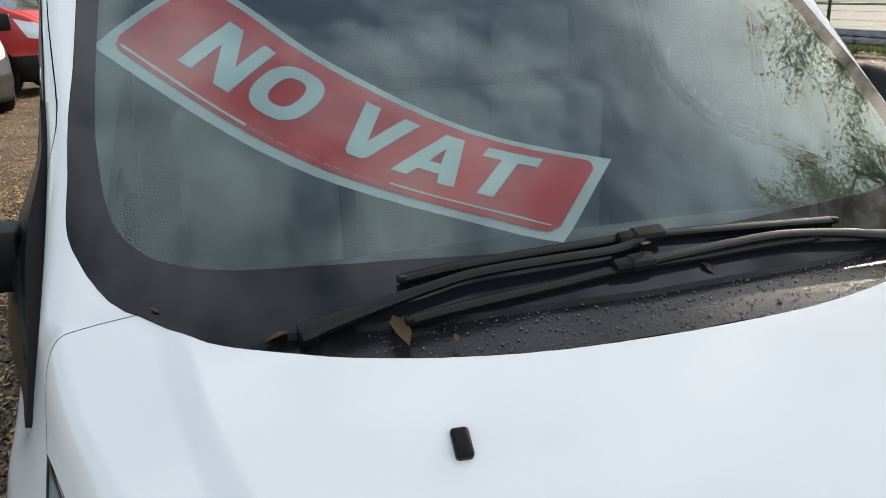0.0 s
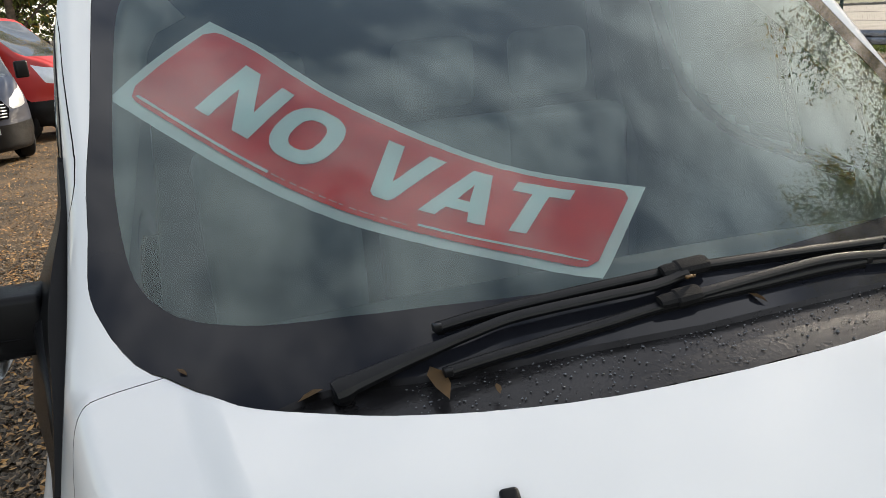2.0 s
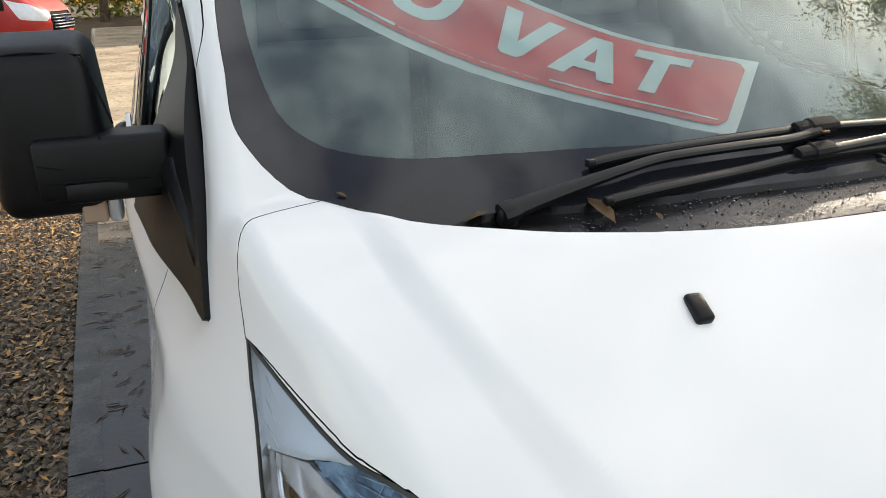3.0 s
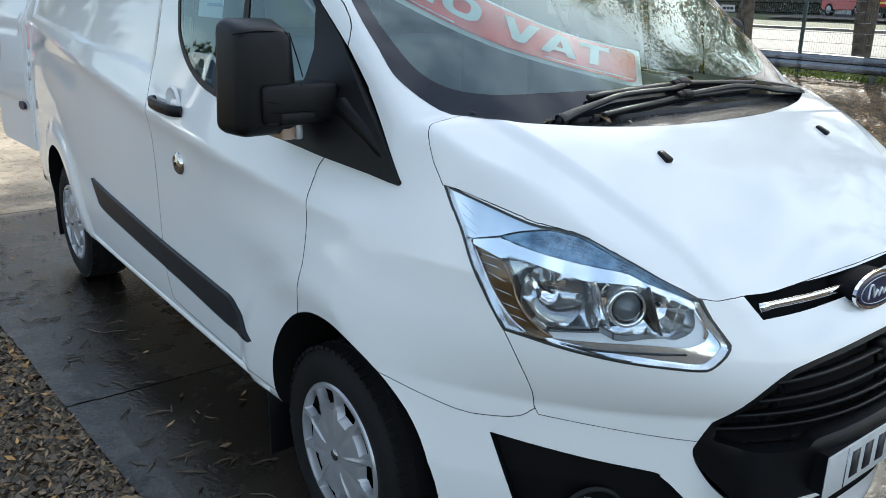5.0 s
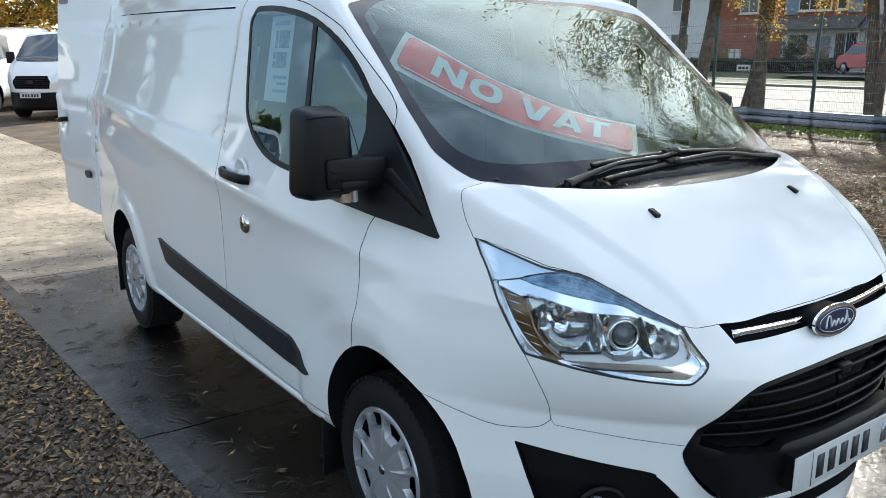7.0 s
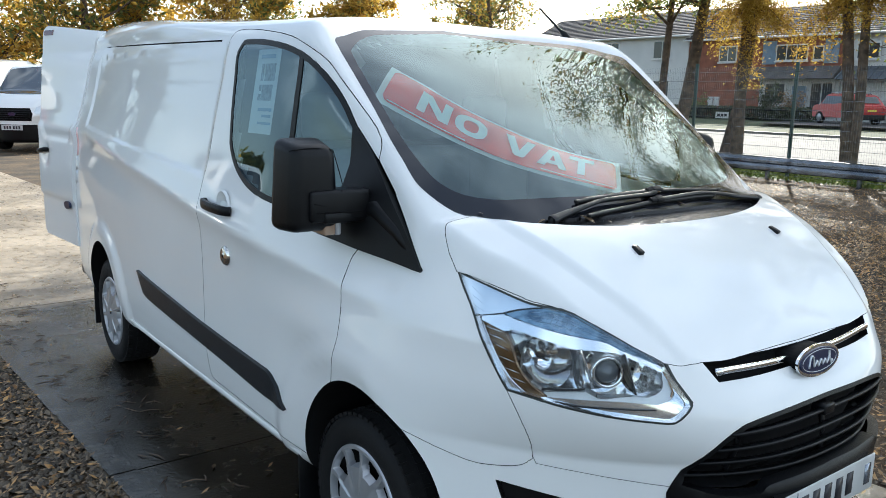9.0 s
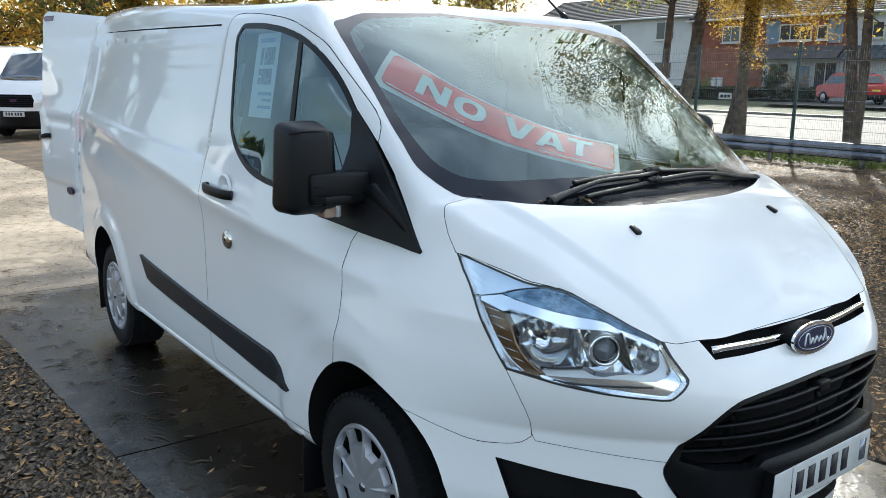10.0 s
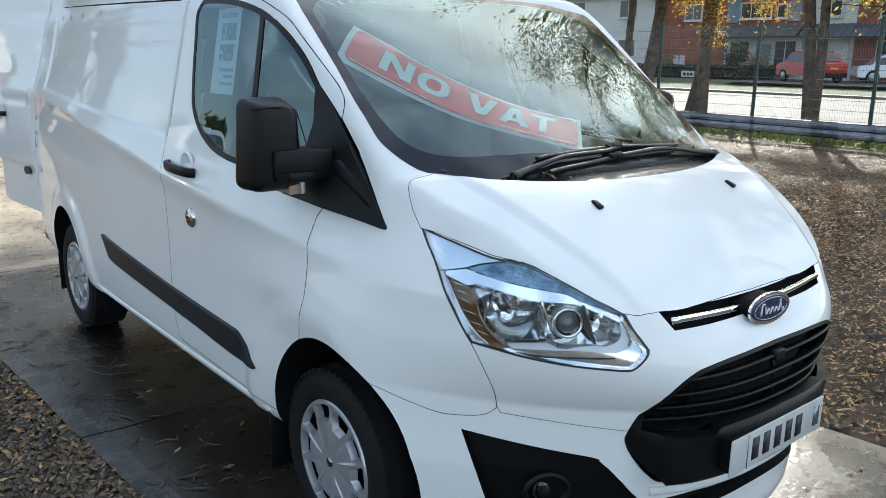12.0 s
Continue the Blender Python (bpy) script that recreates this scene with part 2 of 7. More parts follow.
M = {
    "white": mat("white_paint", (0.80, 0.805, 0.795), 0.5, coat=1.0, vary=0.015, scale=1.5, spec=0.05),
    "gap": mat("panel_gap", (0.004, 0.004, 0.0045), 0.9, spec=0.2),
    "black": mat("black_plastic", (0.0042, 0.0045, 0.0054), 0.36, spec=0.22, vary=0.25, scale=9, bump=0.12, bump_scale=900),
    # black plastic with the sky's bluish sheen put into its base colour
    "strip_grey": mat("sky_grey_plastic", (0.014, 0.017, 0.021), 0.40, spec=0.35, vary=0.2, scale=9, bump=0.1, bump_scale=900),
    "gloss_black": mat("gloss_black", (0.008, 0.008, 0.010), 0.12, coat=0.5),
    "frit": mat("screen_edge_black", (0.012, 0.013, 0.017), 0.06, spec=0.34, vary=0.2),
    "cowl": mat("wet_cowl_plastic", (0.017, 0.0165, 0.0175), 0.26, spec=0.42, vary=0.35, scale=14, bump=0.08, bump_scale=150),
    "wiper_black": mat("satin_black_metal", (0.0065, 0.007, 0.008), 0.34, spec=0.28, vary=0.2, scale=20),
    "rubber": mat("tyre_rubber", (0.0055, 0.0055, 0.006), 0.75, spec=0.3, vary=0.3, scale=7, bump=0.2, bump_scale=300),
    "silver": mat("silver_wheel_cover", (0.46, 0.47, 0.49), 0.30, metal=0.6, vary=0.06, scale=8),
    "chrome": mat("chrome", (0.86, 0.87, 0.88), 0.06, metal=1.0),
    "trim": mat("cabin_trim", (0.20, 0.21, 0.21), 0.75, vary=0.2, scale=6),
    "trim_mid": mat("bulkhead_grey", (0.15, 0.155, 0.155), 0.8, vary=0.1, scale=5),
    "trim_light": mat("cabin_lining", (0.58, 0.60, 0.58), 0.8, vary=0.1, scale=5),
    "screen": glass("windscreen_glass", (0.86, 0.93, 0.90), 1.78, gloss=(0.80, 0.98, 1.0)),
    "side_glass": glass("door_glass", (0.58, 0.74, 0.80), 2.05, gloss=(0.80, 0.96, 1.0)),
    "lamp_glass": glass("lamp_lens", (0.93, 0.96, 0.98), 1.35),
    "red": mat("banner_red", (0.80, 0.055, 0.035), 0.45, vary=0.10, scale=12),
    "banner_white": mat("banner_white", (0.76, 0.87, 0.86), 0.5, vary=0.04, scale=10),
    "banner_print": mat("faint_print", (0.75, 0.32, 0.28), 0.5, vary=0.1, scale=12),
    "plate": mat("plate_white", (0.52, 0.53, 0.52), 0.35, vary=0.08, scale=12),
    "bar": mat("dark_lettering", (0.02, 0.02, 0.025), 0.5),
    "badge_blue": mat("badge_blue", (0.006, 0.012, 0.05), 0.3, coat=0.15),
    "amber": mat("amber_lens", (0.55, 0.20, 0.05), 0.15, coat=0.8),
    "tail_red": mat("tail_lamp_red", (0.45, 0.02, 0.02), 0.12, coat=0.8),
    "concrete": mat("worn_concrete", (0.17, 0.155, 0.13), 0.6, color2=(0.36, 0.33, 0.28), scale=0.5, bump=0.35, bump_scale=60, fine=0.35),
    "stained_concrete": stained_concrete(),
    "gravel": mat("gravel_ground", (0.028, 0.021, 0.013), 0.9, color2=(0.11, 0.07, 0.036), scale=1.6, bump=0.8, bump_scale=45, fine=0.6),
    "stone": mat("gravel_stone", (0.012, 0.009, 0.006), 0.6, color2=(0.19, 0.147, 0.10), island=True, fine=0.0),
    # darker copy of the leaf colour, with the left side's shade in it
    "leaf_dull": mat("damp_shaded_leaf", (0.018, 0.011, 0.006), 0.42, color2=(0.30, 0.19, 0.09), island=True),
    "leaf_orange": mat("orange_leaf", (0.17, 0.075, 0.02), 0.45, color2=(0.55, 0.31, 0.11), island=True, spec=0.3),
    "leaf": mat("fallen_leaf", (0.04, 0.022, 0.010), 0.5, color2=(0.46, 0.29, 0.135), island=True, spec=0.3),
    "edging": mat("edging_concrete", (0.010, 0.008, 0.006), 0.22, color2=(0.066, 0.062, 0.056), scale=7.0, bump=0.35, bump_scale=40, fine=0.7, spec=0.5),
    "grass": mat("grass", (0.10, 0.17, 0.03), 0.8, color2=(0.25, 0.26, 0.05), island=True),
    "lawn": mat("lawn", (0.030, 0.052, 0.012), 0.9, color2=(0.075, 0.080, 0.024), scale=0.6, fine=0.4),
    "bark": mat("bark", (0.095, 0.066, 0.046), 0.9, vary=0.5, scale=6, bump=1.0, bump_scale=18),
    "leaf_gold": mat("autumn_leaves", (0.30, 0.165, 0.025), 0.6, color2=(0.66, 0.46, 0.09), island=True, sheer=0.6),
    "leaf_green": mat("green_leaves", (0.09, 0.13, 0.04), 0.6, color2=(0.27, 0.30, 0.09), island=True, sheer=0.6),
    "leaf_hedge": mat("hedge_leaves", (0.018, 0.030, 0.012), 0.6, color2=(0.075, 0.095, 0.03), island=True, sheer=0.25),
    "galv": mat("galvanised_steel", (0.28, 0.31, 0.36), 0.26, metal=0.75, vary=0.12, scale=5),
    "fence_green": mat("green_painted_steel", (0.015, 0.045, 0.035), 0.45, vary=0.1),
    "road": mat("asphalt", (0.056, 0.054, 0.050), 0.85, vary=0.3, scale=0.7, fine=0.25),
    "brick": mat("red_brick", (0.27, 0.10, 0.06), 0.85, vary=0.2, scale=2.0, fine=0.25),
    "render_white": mat("painted_render", (0.66, 0.65, 0.62), 0.8, vary=0.05, scale=0.8),
    "clad_blue": mat("blue_grey_cladding", (0.20, 0.27, 0.33), 0.7, vary=0.08),
    "roof": mat("roof_tile", (0.085, 0.075, 0.072), 0.8, vary=0.2, scale=1.5, fine=0.2),
    "slate": mat("blue_slate", (0.075, 0.085, 0.10), 0.5, vary=0.2, scale=2.0, fine=0.2),
    "dark_glass": mat("far_window_glass", (0.05, 0.06, 0.07), 0.08, coat=0.6),
    "red_paint": mat("red_paint", (0.46, 0.022, 0.018), 0.4, coat=0.35, vary=0.04),
    "blue_paint": mat("dark_blue_paint", (0.018, 0.026, 0.048), 0.4, coat=0.25),
    "silver_paint": mat("silver_paint", (0.55, 0.57, 0.60), 0.3, metal=0.5, coat=1.0),
    "paper": mat("paper_sheet", (0.75, 0.75, 0.73), 0.7, vary=0.03),
    "print_grey": mat("grey_print", (0.22, 0.25, 0.28), 0.7, vary=0.5, scale=60),
    "print_blue": mat("blue_print", (0.20, 0.33, 0.45), 0.7),
    "deep_seam": mat("deep_seam", (0.022, 0.023, 0.025), 0.8, spec=0.2),
    "seam": mat("shaded_seam", (0.10, 0.105, 0.11), 0.7, spec=0.2),
    "yellow_plate": mat("yellow_plate", (0.75, 0.55, 0.05), 0.4),
    "steel_lock": mat("polished_steel", (0.70, 0.68, 0.64), 0.15, metal=1.0),
    "clear_amber": mat("clear_indicator", (0.40, 0.28, 0.20), 0.12, coat=0.8),
}


# ---- mesh helpers ----
def part(name, bm, material, parent=None, label="", smooth=True, normals=None):
    me = bpy.data.meshes.new(name)
    bm.to_mesh(me)
    bm.free()
    for one in material if isinstance(material, (list, tuple)) else (material,):
        me.materials.append(M[one])
    if smooth:
        me.polygons.foreach_set("use_smooth", [True] * len(me.polygons))
    ob = new(name, me)
    if parent is not None:
        ob.parent = parent
    if label:
        ob["label"] = label
    return ob


def thing(name, label, category, group="", at=(0, 0, 0), kind=""):
    ob = new(name)
    ob.location = at
    return tagged(ob, label, category, group, kind)


def sharp(bm, degrees=38):
    lim = radians(degrees)
    for e in bm.edges:
        if len(e.link_faces) == 2 and e.calc_face_angle(0) > lim:
            e.smooth = False
    return bm


def box(x0, x1, y0, y1, z0, z1, bevel=0.0, seg=2, bm=None):
    bm = bm or bmesh.new()
    r = bmesh.ops.create_cube(bm, size=1.0)
    for v in r["verts"]:
        v.co = Vector(((x0 + x1) / 2 + v.co.x * (x1 - x0), (y0 + y1) / 2 + v.co.y * (y1 - y0), (z0 + z1) / 2 + v.co.z * (z1 - z0)))
    if bevel:
        es = list({e for v in r["verts"] for e in v.link_edges})
        bmesh.ops.bevel(bm, geom=es, offset=bevel, segments=seg, affect="EDGES", profile=0.5)
    return bm


def tube(points, radius, sides=10, bm=None, caps=True, flat=1.0):
    """A tube along points; radius one number or one a point; flat squashes it."""
    bm = bm or bmesh.new()
    pts = [Vector(p) for p in points]
    rad = radius if isinstance(radius, (list, tuple)) else [radius] * len(pts)
    rings, up = [], Vector((0.13, 0.21, 1)).normalized()
    for i, p in enumerate(pts):
        d = (pts[min(i + 1, len(pts) - 1)] - pts[max(i - 1, 0)]).normalized()
        a = d.cross(up)
        a = a.normalized() if a.length > 1e-4 else Vector((1, 0, 0))
        b = a.cross(d).normalized()
        rings.append([bm.verts.new(p + rad[i] * (math.cos(t) * a + flat * math.sin(t) * b)) for t in (2 * math.pi * k / sides for k in range(sides))])
    for r0, r1 in zip(rings, rings[1:]):
        for k in range(sides):
            bm.faces.new((r0[k], r0[(k + 1) % sides], r1[(k + 1) % sides], r1[k]))
    if caps:
        bm.faces.new(rings[0][::-1])
        bm.faces.new(rings[-1])
    return bm


def lathe(profile, seg=48, bm=None):
    """Turns (radius, x) pairs about the x axis."""
    bm = bm or bmesh.new()
    rings = [[bm.verts.new((x, r * math.cos(2 * math.pi * k / seg), r * math.sin(2 * math.pi * k / seg))) for k in range(seg)] for r, x in profile]
    for a, b in zip(rings, rings[1:]):
        for k in range(seg):
            bm.faces.new((a[k], a[(k + 1) % seg], b[(k + 1) % seg], b[k]))
    return bm


def prism(outline, to3, depth, bm=None):
    """A flat outline (u, v) set in space by to3(u, v, w), w from 0 to depth."""
    bm = bm or bmesh.new()
    a = [bm.verts.new(to3(u, v, 0)) for u, v in outline]
    b = [bm.verts.new(to3(u, v, depth)) for u, v in outline]
    n = len(outline)
    bm.faces.new(a)
    bm.faces.new(b[::-1])
    for k in range(n):
        bm.faces.new((a[k], b[k], b[(k + 1) % n], a[(k + 1) % n]))
    bmesh.ops.recalc_face_normals(bm, faces=bm.faces)
    return bm


def spline(pts, n=6):
    """A smooth curve through points of any dimension."""
    p = [np.array(q, float) for q in pts]
    if len(p) < 3:
        return [tuple(q) for q in p]
    p = [2 * p[0] - p[1]] + p + [2 * p[-1] - p[-2]]
    out = []
    for i in range(1, len(p) - 2):
        for k in range(n):
            t = k / n
            out.append(tuple(0.5 * (2 * p[i] + (p[i + 1] - p[i - 1]) * t + (2 * p[i - 1] - 5 * p[i] + 4 * p[i + 1] - p[i + 2]) * t * t + (3 * p[i] - p[i - 1] - 3 * p[i + 1] + p[i + 2]) * t ** 3)))
    return out + [tuple(p[-2])]


def chain(*runs, n=5):
    """One closed outline out of smooth runs that meet in corners."""
    out = []
    for run in runs:
        for q in spline(run, n):
            if not out or np.hypot(out[-1][0] - q[0], out[-1][1] - q[1]) > 1e-5:
                out.append(q)
    if np.hypot(out[0][0] - out[-1][0], out[0][1] - out[-1][1]) < 1e-5:
        out.pop()
    return out


def inside(p, poly):
    u, v, hit = p[0], p[1], False
    for (a, b), (c, d) in zip(poly, poly[1:] + poly[:1]):
        if (b > v) != (d > v) and u < (c - a) * (v - b) / (d - b) + a:
            hit = not hit
    return hit


# ---- shape of the van ----
def smax(a, b, k):
    k = 0.72 * k
    h = np.clip(0.5 + 0.5 * (a - b) / k, 0, 1)
    return b + (a - b) * h + k * h * (1 - h)


def smin(a, b, k):
    return -smax(-a, -b, k)


def sstep(a, b, t):
    s = np.clip((t - a) / (b - a), 0, 1)
    return s * s * (3 - 2 * s)


def flow(t, xs, ys):
    """A smooth curve through points, straight beyond its ends."""
    xs, ys = np.array(xs, float), np.array(ys, float)
    h, d = np.diff(xs), np.diff(ys) / np.diff(xs)
    m = np.r_[d[0], np.where(d[1:] * d[:-1] > 0, (d[1:] * h[:-1] + d[:-1] * h[1:]) / (h[1:] + h[:-1]), 0), d[-1]]
    t = np.clip(t, xs[0], xs[-1])
    i = np.clip(np.searchsorted(xs, t, side="right") - 1, 0, len(xs) - 2)
    u = (t - xs[i]) / h[i]
    return ys[i] * (1 + 2 * u) * (1 - u) ** 2 + m[i] * h[i] * u * (1 - u) ** 2 + ys[i + 1] * u * u * (3 - 2 * u) + m[i + 1] * h[i] * u * u * (u - 1)


def side_width(y, z):
    w = flow(z, [0.2, 0.3, 0.38, 0.5, 0.7, 1.0, 1.15, 1.3, 1.5, 1.7, 1.86, 1.95, 2.1],
                  [0.88, 0.915, 0.95, 0.972, 0.98, 0.98, 0.97, 0.945, 0.905, 0.86, 0.82, 0.77, 0.6])
    w = w - 0.10 * np.clip((y - 1.9) / 2.0, 0, 1.1) ** 1.8
    w = w + 0.05 * sstep(1.90, 2.00, z) * sstep(1.0, 2.4, y)
    ridge = flow(y, [-0.51, -0.454, -0.391, -0.317, -0.229, -0.111, 0.046, 0.212, 0.417, 0.754, 1.155, 1.59, 2.4, 3.4], [0.962, 0.987, 1.008, 1.026, 1.040, 1.048, 1.057, 1.074, 1.096, 1.127, 1.157, 1.207, 1.288, 1.38])
    d = z - ridge
    w = w + 0.030 * np.exp(-(np.sqrt(d * d + 0.00035) - 0.0187) / np.where(d > 0, 0.11, 0.055)) * sstep(-0.64, -0.44, y)
    shoulder = 1.308 + 0.052 * (y - 1.28)
    w = w - 0.011 * sstep(-0.012, 0.012, z - shoulder) * sstep(1.86, 1.84, z) * sstep(1.22, 1.26, y) * sstep(3.5, 3.45, y)
    w = w - 0.1115 * sstep(0.7, -0.3, y) * sstep(0.85, 1.15, z) * (1 - 0.8 * sstep(1.45, 1.8, z))
    w = w - 0.02 * sstep(0.6, 0.2, y) * sstep(0.9, 0.7, z)
    for yw, out in ((0.0, 0.017), (2.933, 0.02)):
        r = np.hypot(y - yw, z - 0.335)
        w = w + out * sstep(0.57, 0.48, r) * sstep(0.25, 0.4, z)
    return w


def front_y(x, z):
    c = flow(z, [0.15, 0.25, 0.35, 0.45, 0.62, 0.72, 0.85, 0.95, 1.16, 1.356, 1.45, 1.7, 2.0],
                  [-0.92, -0.985, -1.0, -1.015, -1.035, -1.05, -1.017, -0.946, -0.844, -0.738, -0.562, -0.262, 0.088])
    k = flow(z, [0.5, 0.75, 1.0, 1.3], [0.787, 0.886, 0.985, 1.358])
    return c + k * np.abs(x) ** flow(z, [0.7, 1.0], [2.45, 4.91])


def hood_z(x, y):
    d = -0.40 - y
    z = 1.32 - 0.28 * d - 0.749 * d * d - 0.034 * (x / 0.65) ** 2
    line = flow(-y, [0.3, 0.4, 0.5, 0.6, 0.7, 0.8, 0.9], [0.66, 0.645, 0.628, 0.597, 0.555, 0.51, 0.47])
    q = np.abs(x) - line
    rear = sstep(-0.26, -0.44, y)
    return z + 0.006 - rear * (0.12 * (np.sqrt(np.maximum(q, 0) ** 2 + 0.0003) - 0.0173) + 0.016 * sstep(-0.010, 0.034, q)) + 0.008 * sstep(-0.66, -0.80, y) * sstep(0.35, 0.50, np.abs(x))


def screen_z(x, y):
    u = y + 0.42
    return 1.275 + 0.525 * u + x * x * (-0.16 + 0.43 * np.minimum(u, 1.0)) - 0.02 * (np.abs(x) / 0.8) ** 8


def roof_z(x, y):
    return 1.985 + 0.125 * sstep(0.6, 3.6, y) - 0.05 * np.clip(1.1 - y, 0, 2) ** 2 - 0.05 * (x / 0.75) ** 2


def body(x, y, z):
    ax = np.sqrt(x * x + 1e-6)
    top = smax(hood_z(x, y), smin(screen_z(x, y), roof_z(x, y), 0.06), 0.01)
    f = smax(ax - side_width(y, z), front_y(x, z) - y, 0.07)
    f = smax(f, (z - top) * 0.85, 0.06 - 0.036 * sstep(-0.55, -0.70, y) * sstep(0.25, 0.45, ax))
    f = smax(f, y - 3.86 - 0.03 * (1 - z), 0.06)
    return smax(f, 0.22 + 0.115 * sstep(-0.35, 0.3, y) - z, 0.03)


def gradient(p, e=0.002):
    x, y, z = p[:, 0], p[:, 1], p[:, 2]
    g = np.stack([body(x + e, y, z) - body(x - e, y, z), body(x, y + e, z) - body(x, y - e, z), body(x, y, z + e) - body(x, y, z - e)], 1)
    return g / np.maximum(np.linalg.norm(g, axis=1, keepdims=True), 1e-9)


def shell(xs, ys, zs, level=0.0, offset=(0, 0, 0)):
    """The half body x <= 0 as a grid of quads, pulled from a box on to the level of body()."""
    nx, ny, nz = len(xs), len(ys), len(zs)
    ids, outer = {}, []

    def vid(i, j, k):
        if (i, j, k) not in ids:
            ids[i, j, k] = len(outer)
            outer.append((xs[i], ys[j], zs[k]))
        return ids[i, j, k]

    faces = []
    for i in range(nx - 1):
        for k in range(nz - 1):
            faces.append((vid(i, 0, k), vid(i + 1, 0, k), vid(i + 1, 0, k + 1), vid(i, 0, k + 1)))
            faces.append((vid(i, ny - 1, k), vid(i, ny - 1, k + 1), vid(i + 1, ny - 1, k + 1), vid(i + 1, ny - 1, k)))
        for j in range(ny - 1):
            faces.append((vid(i, j, nz - 1), vid(i + 1, j, nz - 1), vid(i + 1, j + 1, nz - 1), vid(i, j + 1, nz - 1)))
            faces.append((vid(i, j, 0), vid(i, j + 1, 0), vid(i + 1, j + 1, 0), vid(i + 1, j, 0)))
    for j in range(ny - 1):
        for k in range(nz - 1):
            faces.append((vid(0, j, k), vid(0, j, k + 1), vid(0, j + 1, k + 1), vid(0, j + 1, k)))
    o = np.array(outer)
    c = np.clip(o, (-0.4, -0.45, 0.6), (0.0, 3.3, 0.95))
    lo, hi = np.zeros(len(o)), np.full(len(o), 1.25)
    for _ in range(34):
        m = (lo + hi) / 2
        p = c + m[:, None] * (o - c)
        out = body(p[:, 0], p[:, 1], p[:, 2]) > level
        hi, lo = np.where(out, m, hi), np.where(out, lo, m)
    return c + ((lo + hi) / 2)[:, None] * (o - c), faces


def mesh_of(verts, faces):
    bm = bmesh.new()
    vs = [bm.verts.new(v) for v in verts]
    for f in faces:
        bm.faces.new([vs[i] for i in f])
    return bm


class Cutter:
    """Cuts outlines, laid out in a plane of axes u and v, right through the skin, and lifts off what lies inside."""

    def __init__(self, bm):
        self.bm = bm

    def cut(self, u, v, poly, keep, margin=0.03):
        u, v = Vector(u), Vector(v)
        us, vs = [p[0] for p in poly], [p[1] for p in poly]
        lo_u, hi_u, lo_v, hi_v = min(us) - margin, max(us) + margin, min(vs) - margin, max(vs) + margin

        def bounds(f):
            a = [q.co.dot(u) for q in f.verts]
            b = [q.co.dot(v) for q in f.verts]
            return min(a), max(a), min(b), max(b)

        near = {}
        for f in self.bm.faces:
            if keep(f):
                b = bounds(f)
                if b[1] > lo_u and b[0] < hi_u and b[3] > lo_v and b[2] < hi_v:
                    near[f] = b
        for (a, b), (c, d) in zip(poly, poly[1:] + poly[:1]):
            n = Vector((-(d - b), c - a))
            if n.length < 1e-6:
                continue
            x0, x1, y0, y1 = min(a, c), max(a, c), min(b, d), max(b, d)
            hit = [f for f, q in near.items() if q[1] >= x0 and q[0] <= x1 and q[3] >= y0 and q[2] <= y1]
            if not hit:
                continue
            geom = list({e for f in hit for e in f.edges}) + list({w for f in hit for w in f.verts}) + hit
            r = bmesh.ops.bisect_plane(self.bm, geom=geom, dist=1e-5, plane_co=a * u + b * v, plane_no=n.x * u + n.y * v)
            for f in hit:
                near.pop(f, None)
            for f in r["geom"]:
                if isinstance(f, bmesh.types.BMFace) and f.is_valid:
                    near[f] = bounds(f)
        out = []
        for f in near:
            if f.is_valid:
                m = f.calc_center_median()
                if inside((m.dot(u), m.dot(v)), poly):
                    out.append(f)
        return out

    def lift(self, faces):
        """A new bmesh of these faces, which leave the skin."""
        bm, vs = bmesh.new(), {}
        for f in faces:
            for v in f.verts:
                if v not in vs:
                    vs[v] = bm.verts.new(v.co)
            bm.faces.new([vs[v] for v in f.verts])
        bmesh.ops.delete(self.bm, geom=faces, context="FACES")
        bm.normal_update()
        return bm


def rim(bm, gap=0.0016, depth=0.014, index=1):
    """Draws the open edges of a panel back from its neighbours and turns them inwards."""
    edges = [e for e in bm.edges if len(e.link_faces) == 1 and not all(abs(v.co.x) < 1e-4 for v in e.verts)]
    verts = list({v for e in edges for v in e.verts})
    if not verts:
        return bm
    nor = gradient(np.array([v.co for v in verts]))
    moves, into = [], {v: Vector((0, 0, 0)) for v in verts}
    for e in edges:
        a, b = e.verts
        f = e.link_faces[0]
        t = (b.co - a.co)
        s = t.cross(f.normal)
        if s.length < 1e-9:
            continue
        s *= t.length / s.length
        if s.dot(f.calc_center_median() - a.co) < 0:
            s = -s
        into[a] += s
        into[b] += s
    for v, n in zip(verts, nor):
        n = Vector(n)
        d = into[v].copy()
        d -= n * d.dot(n)
        if abs(v.co.x) < 1e-4:
            d.x = 0
        moves.append(d.normalized() * gap if d.length > 1e-5 else d)
    inward = {v: -Vector(n) * depth for v, n in zip(verts, nor)}
    for v, m in zip(verts, moves):
        v.co += m
    at = {}
    for v in verts:
        w = bm.verts.new(v.co + inward[v])
        if abs(v.co.x) < 1e-4:
            w.co.x = 0
        at[v] = w
    for e in edges:
        loop = e.link_loops[0]
        a, b = loop.vert, loop.link_loop_next.vert
        f = bm.faces.new((b, a, at[a], at[b]))
        f.material_index = index
        e.smooth = False
    return bm


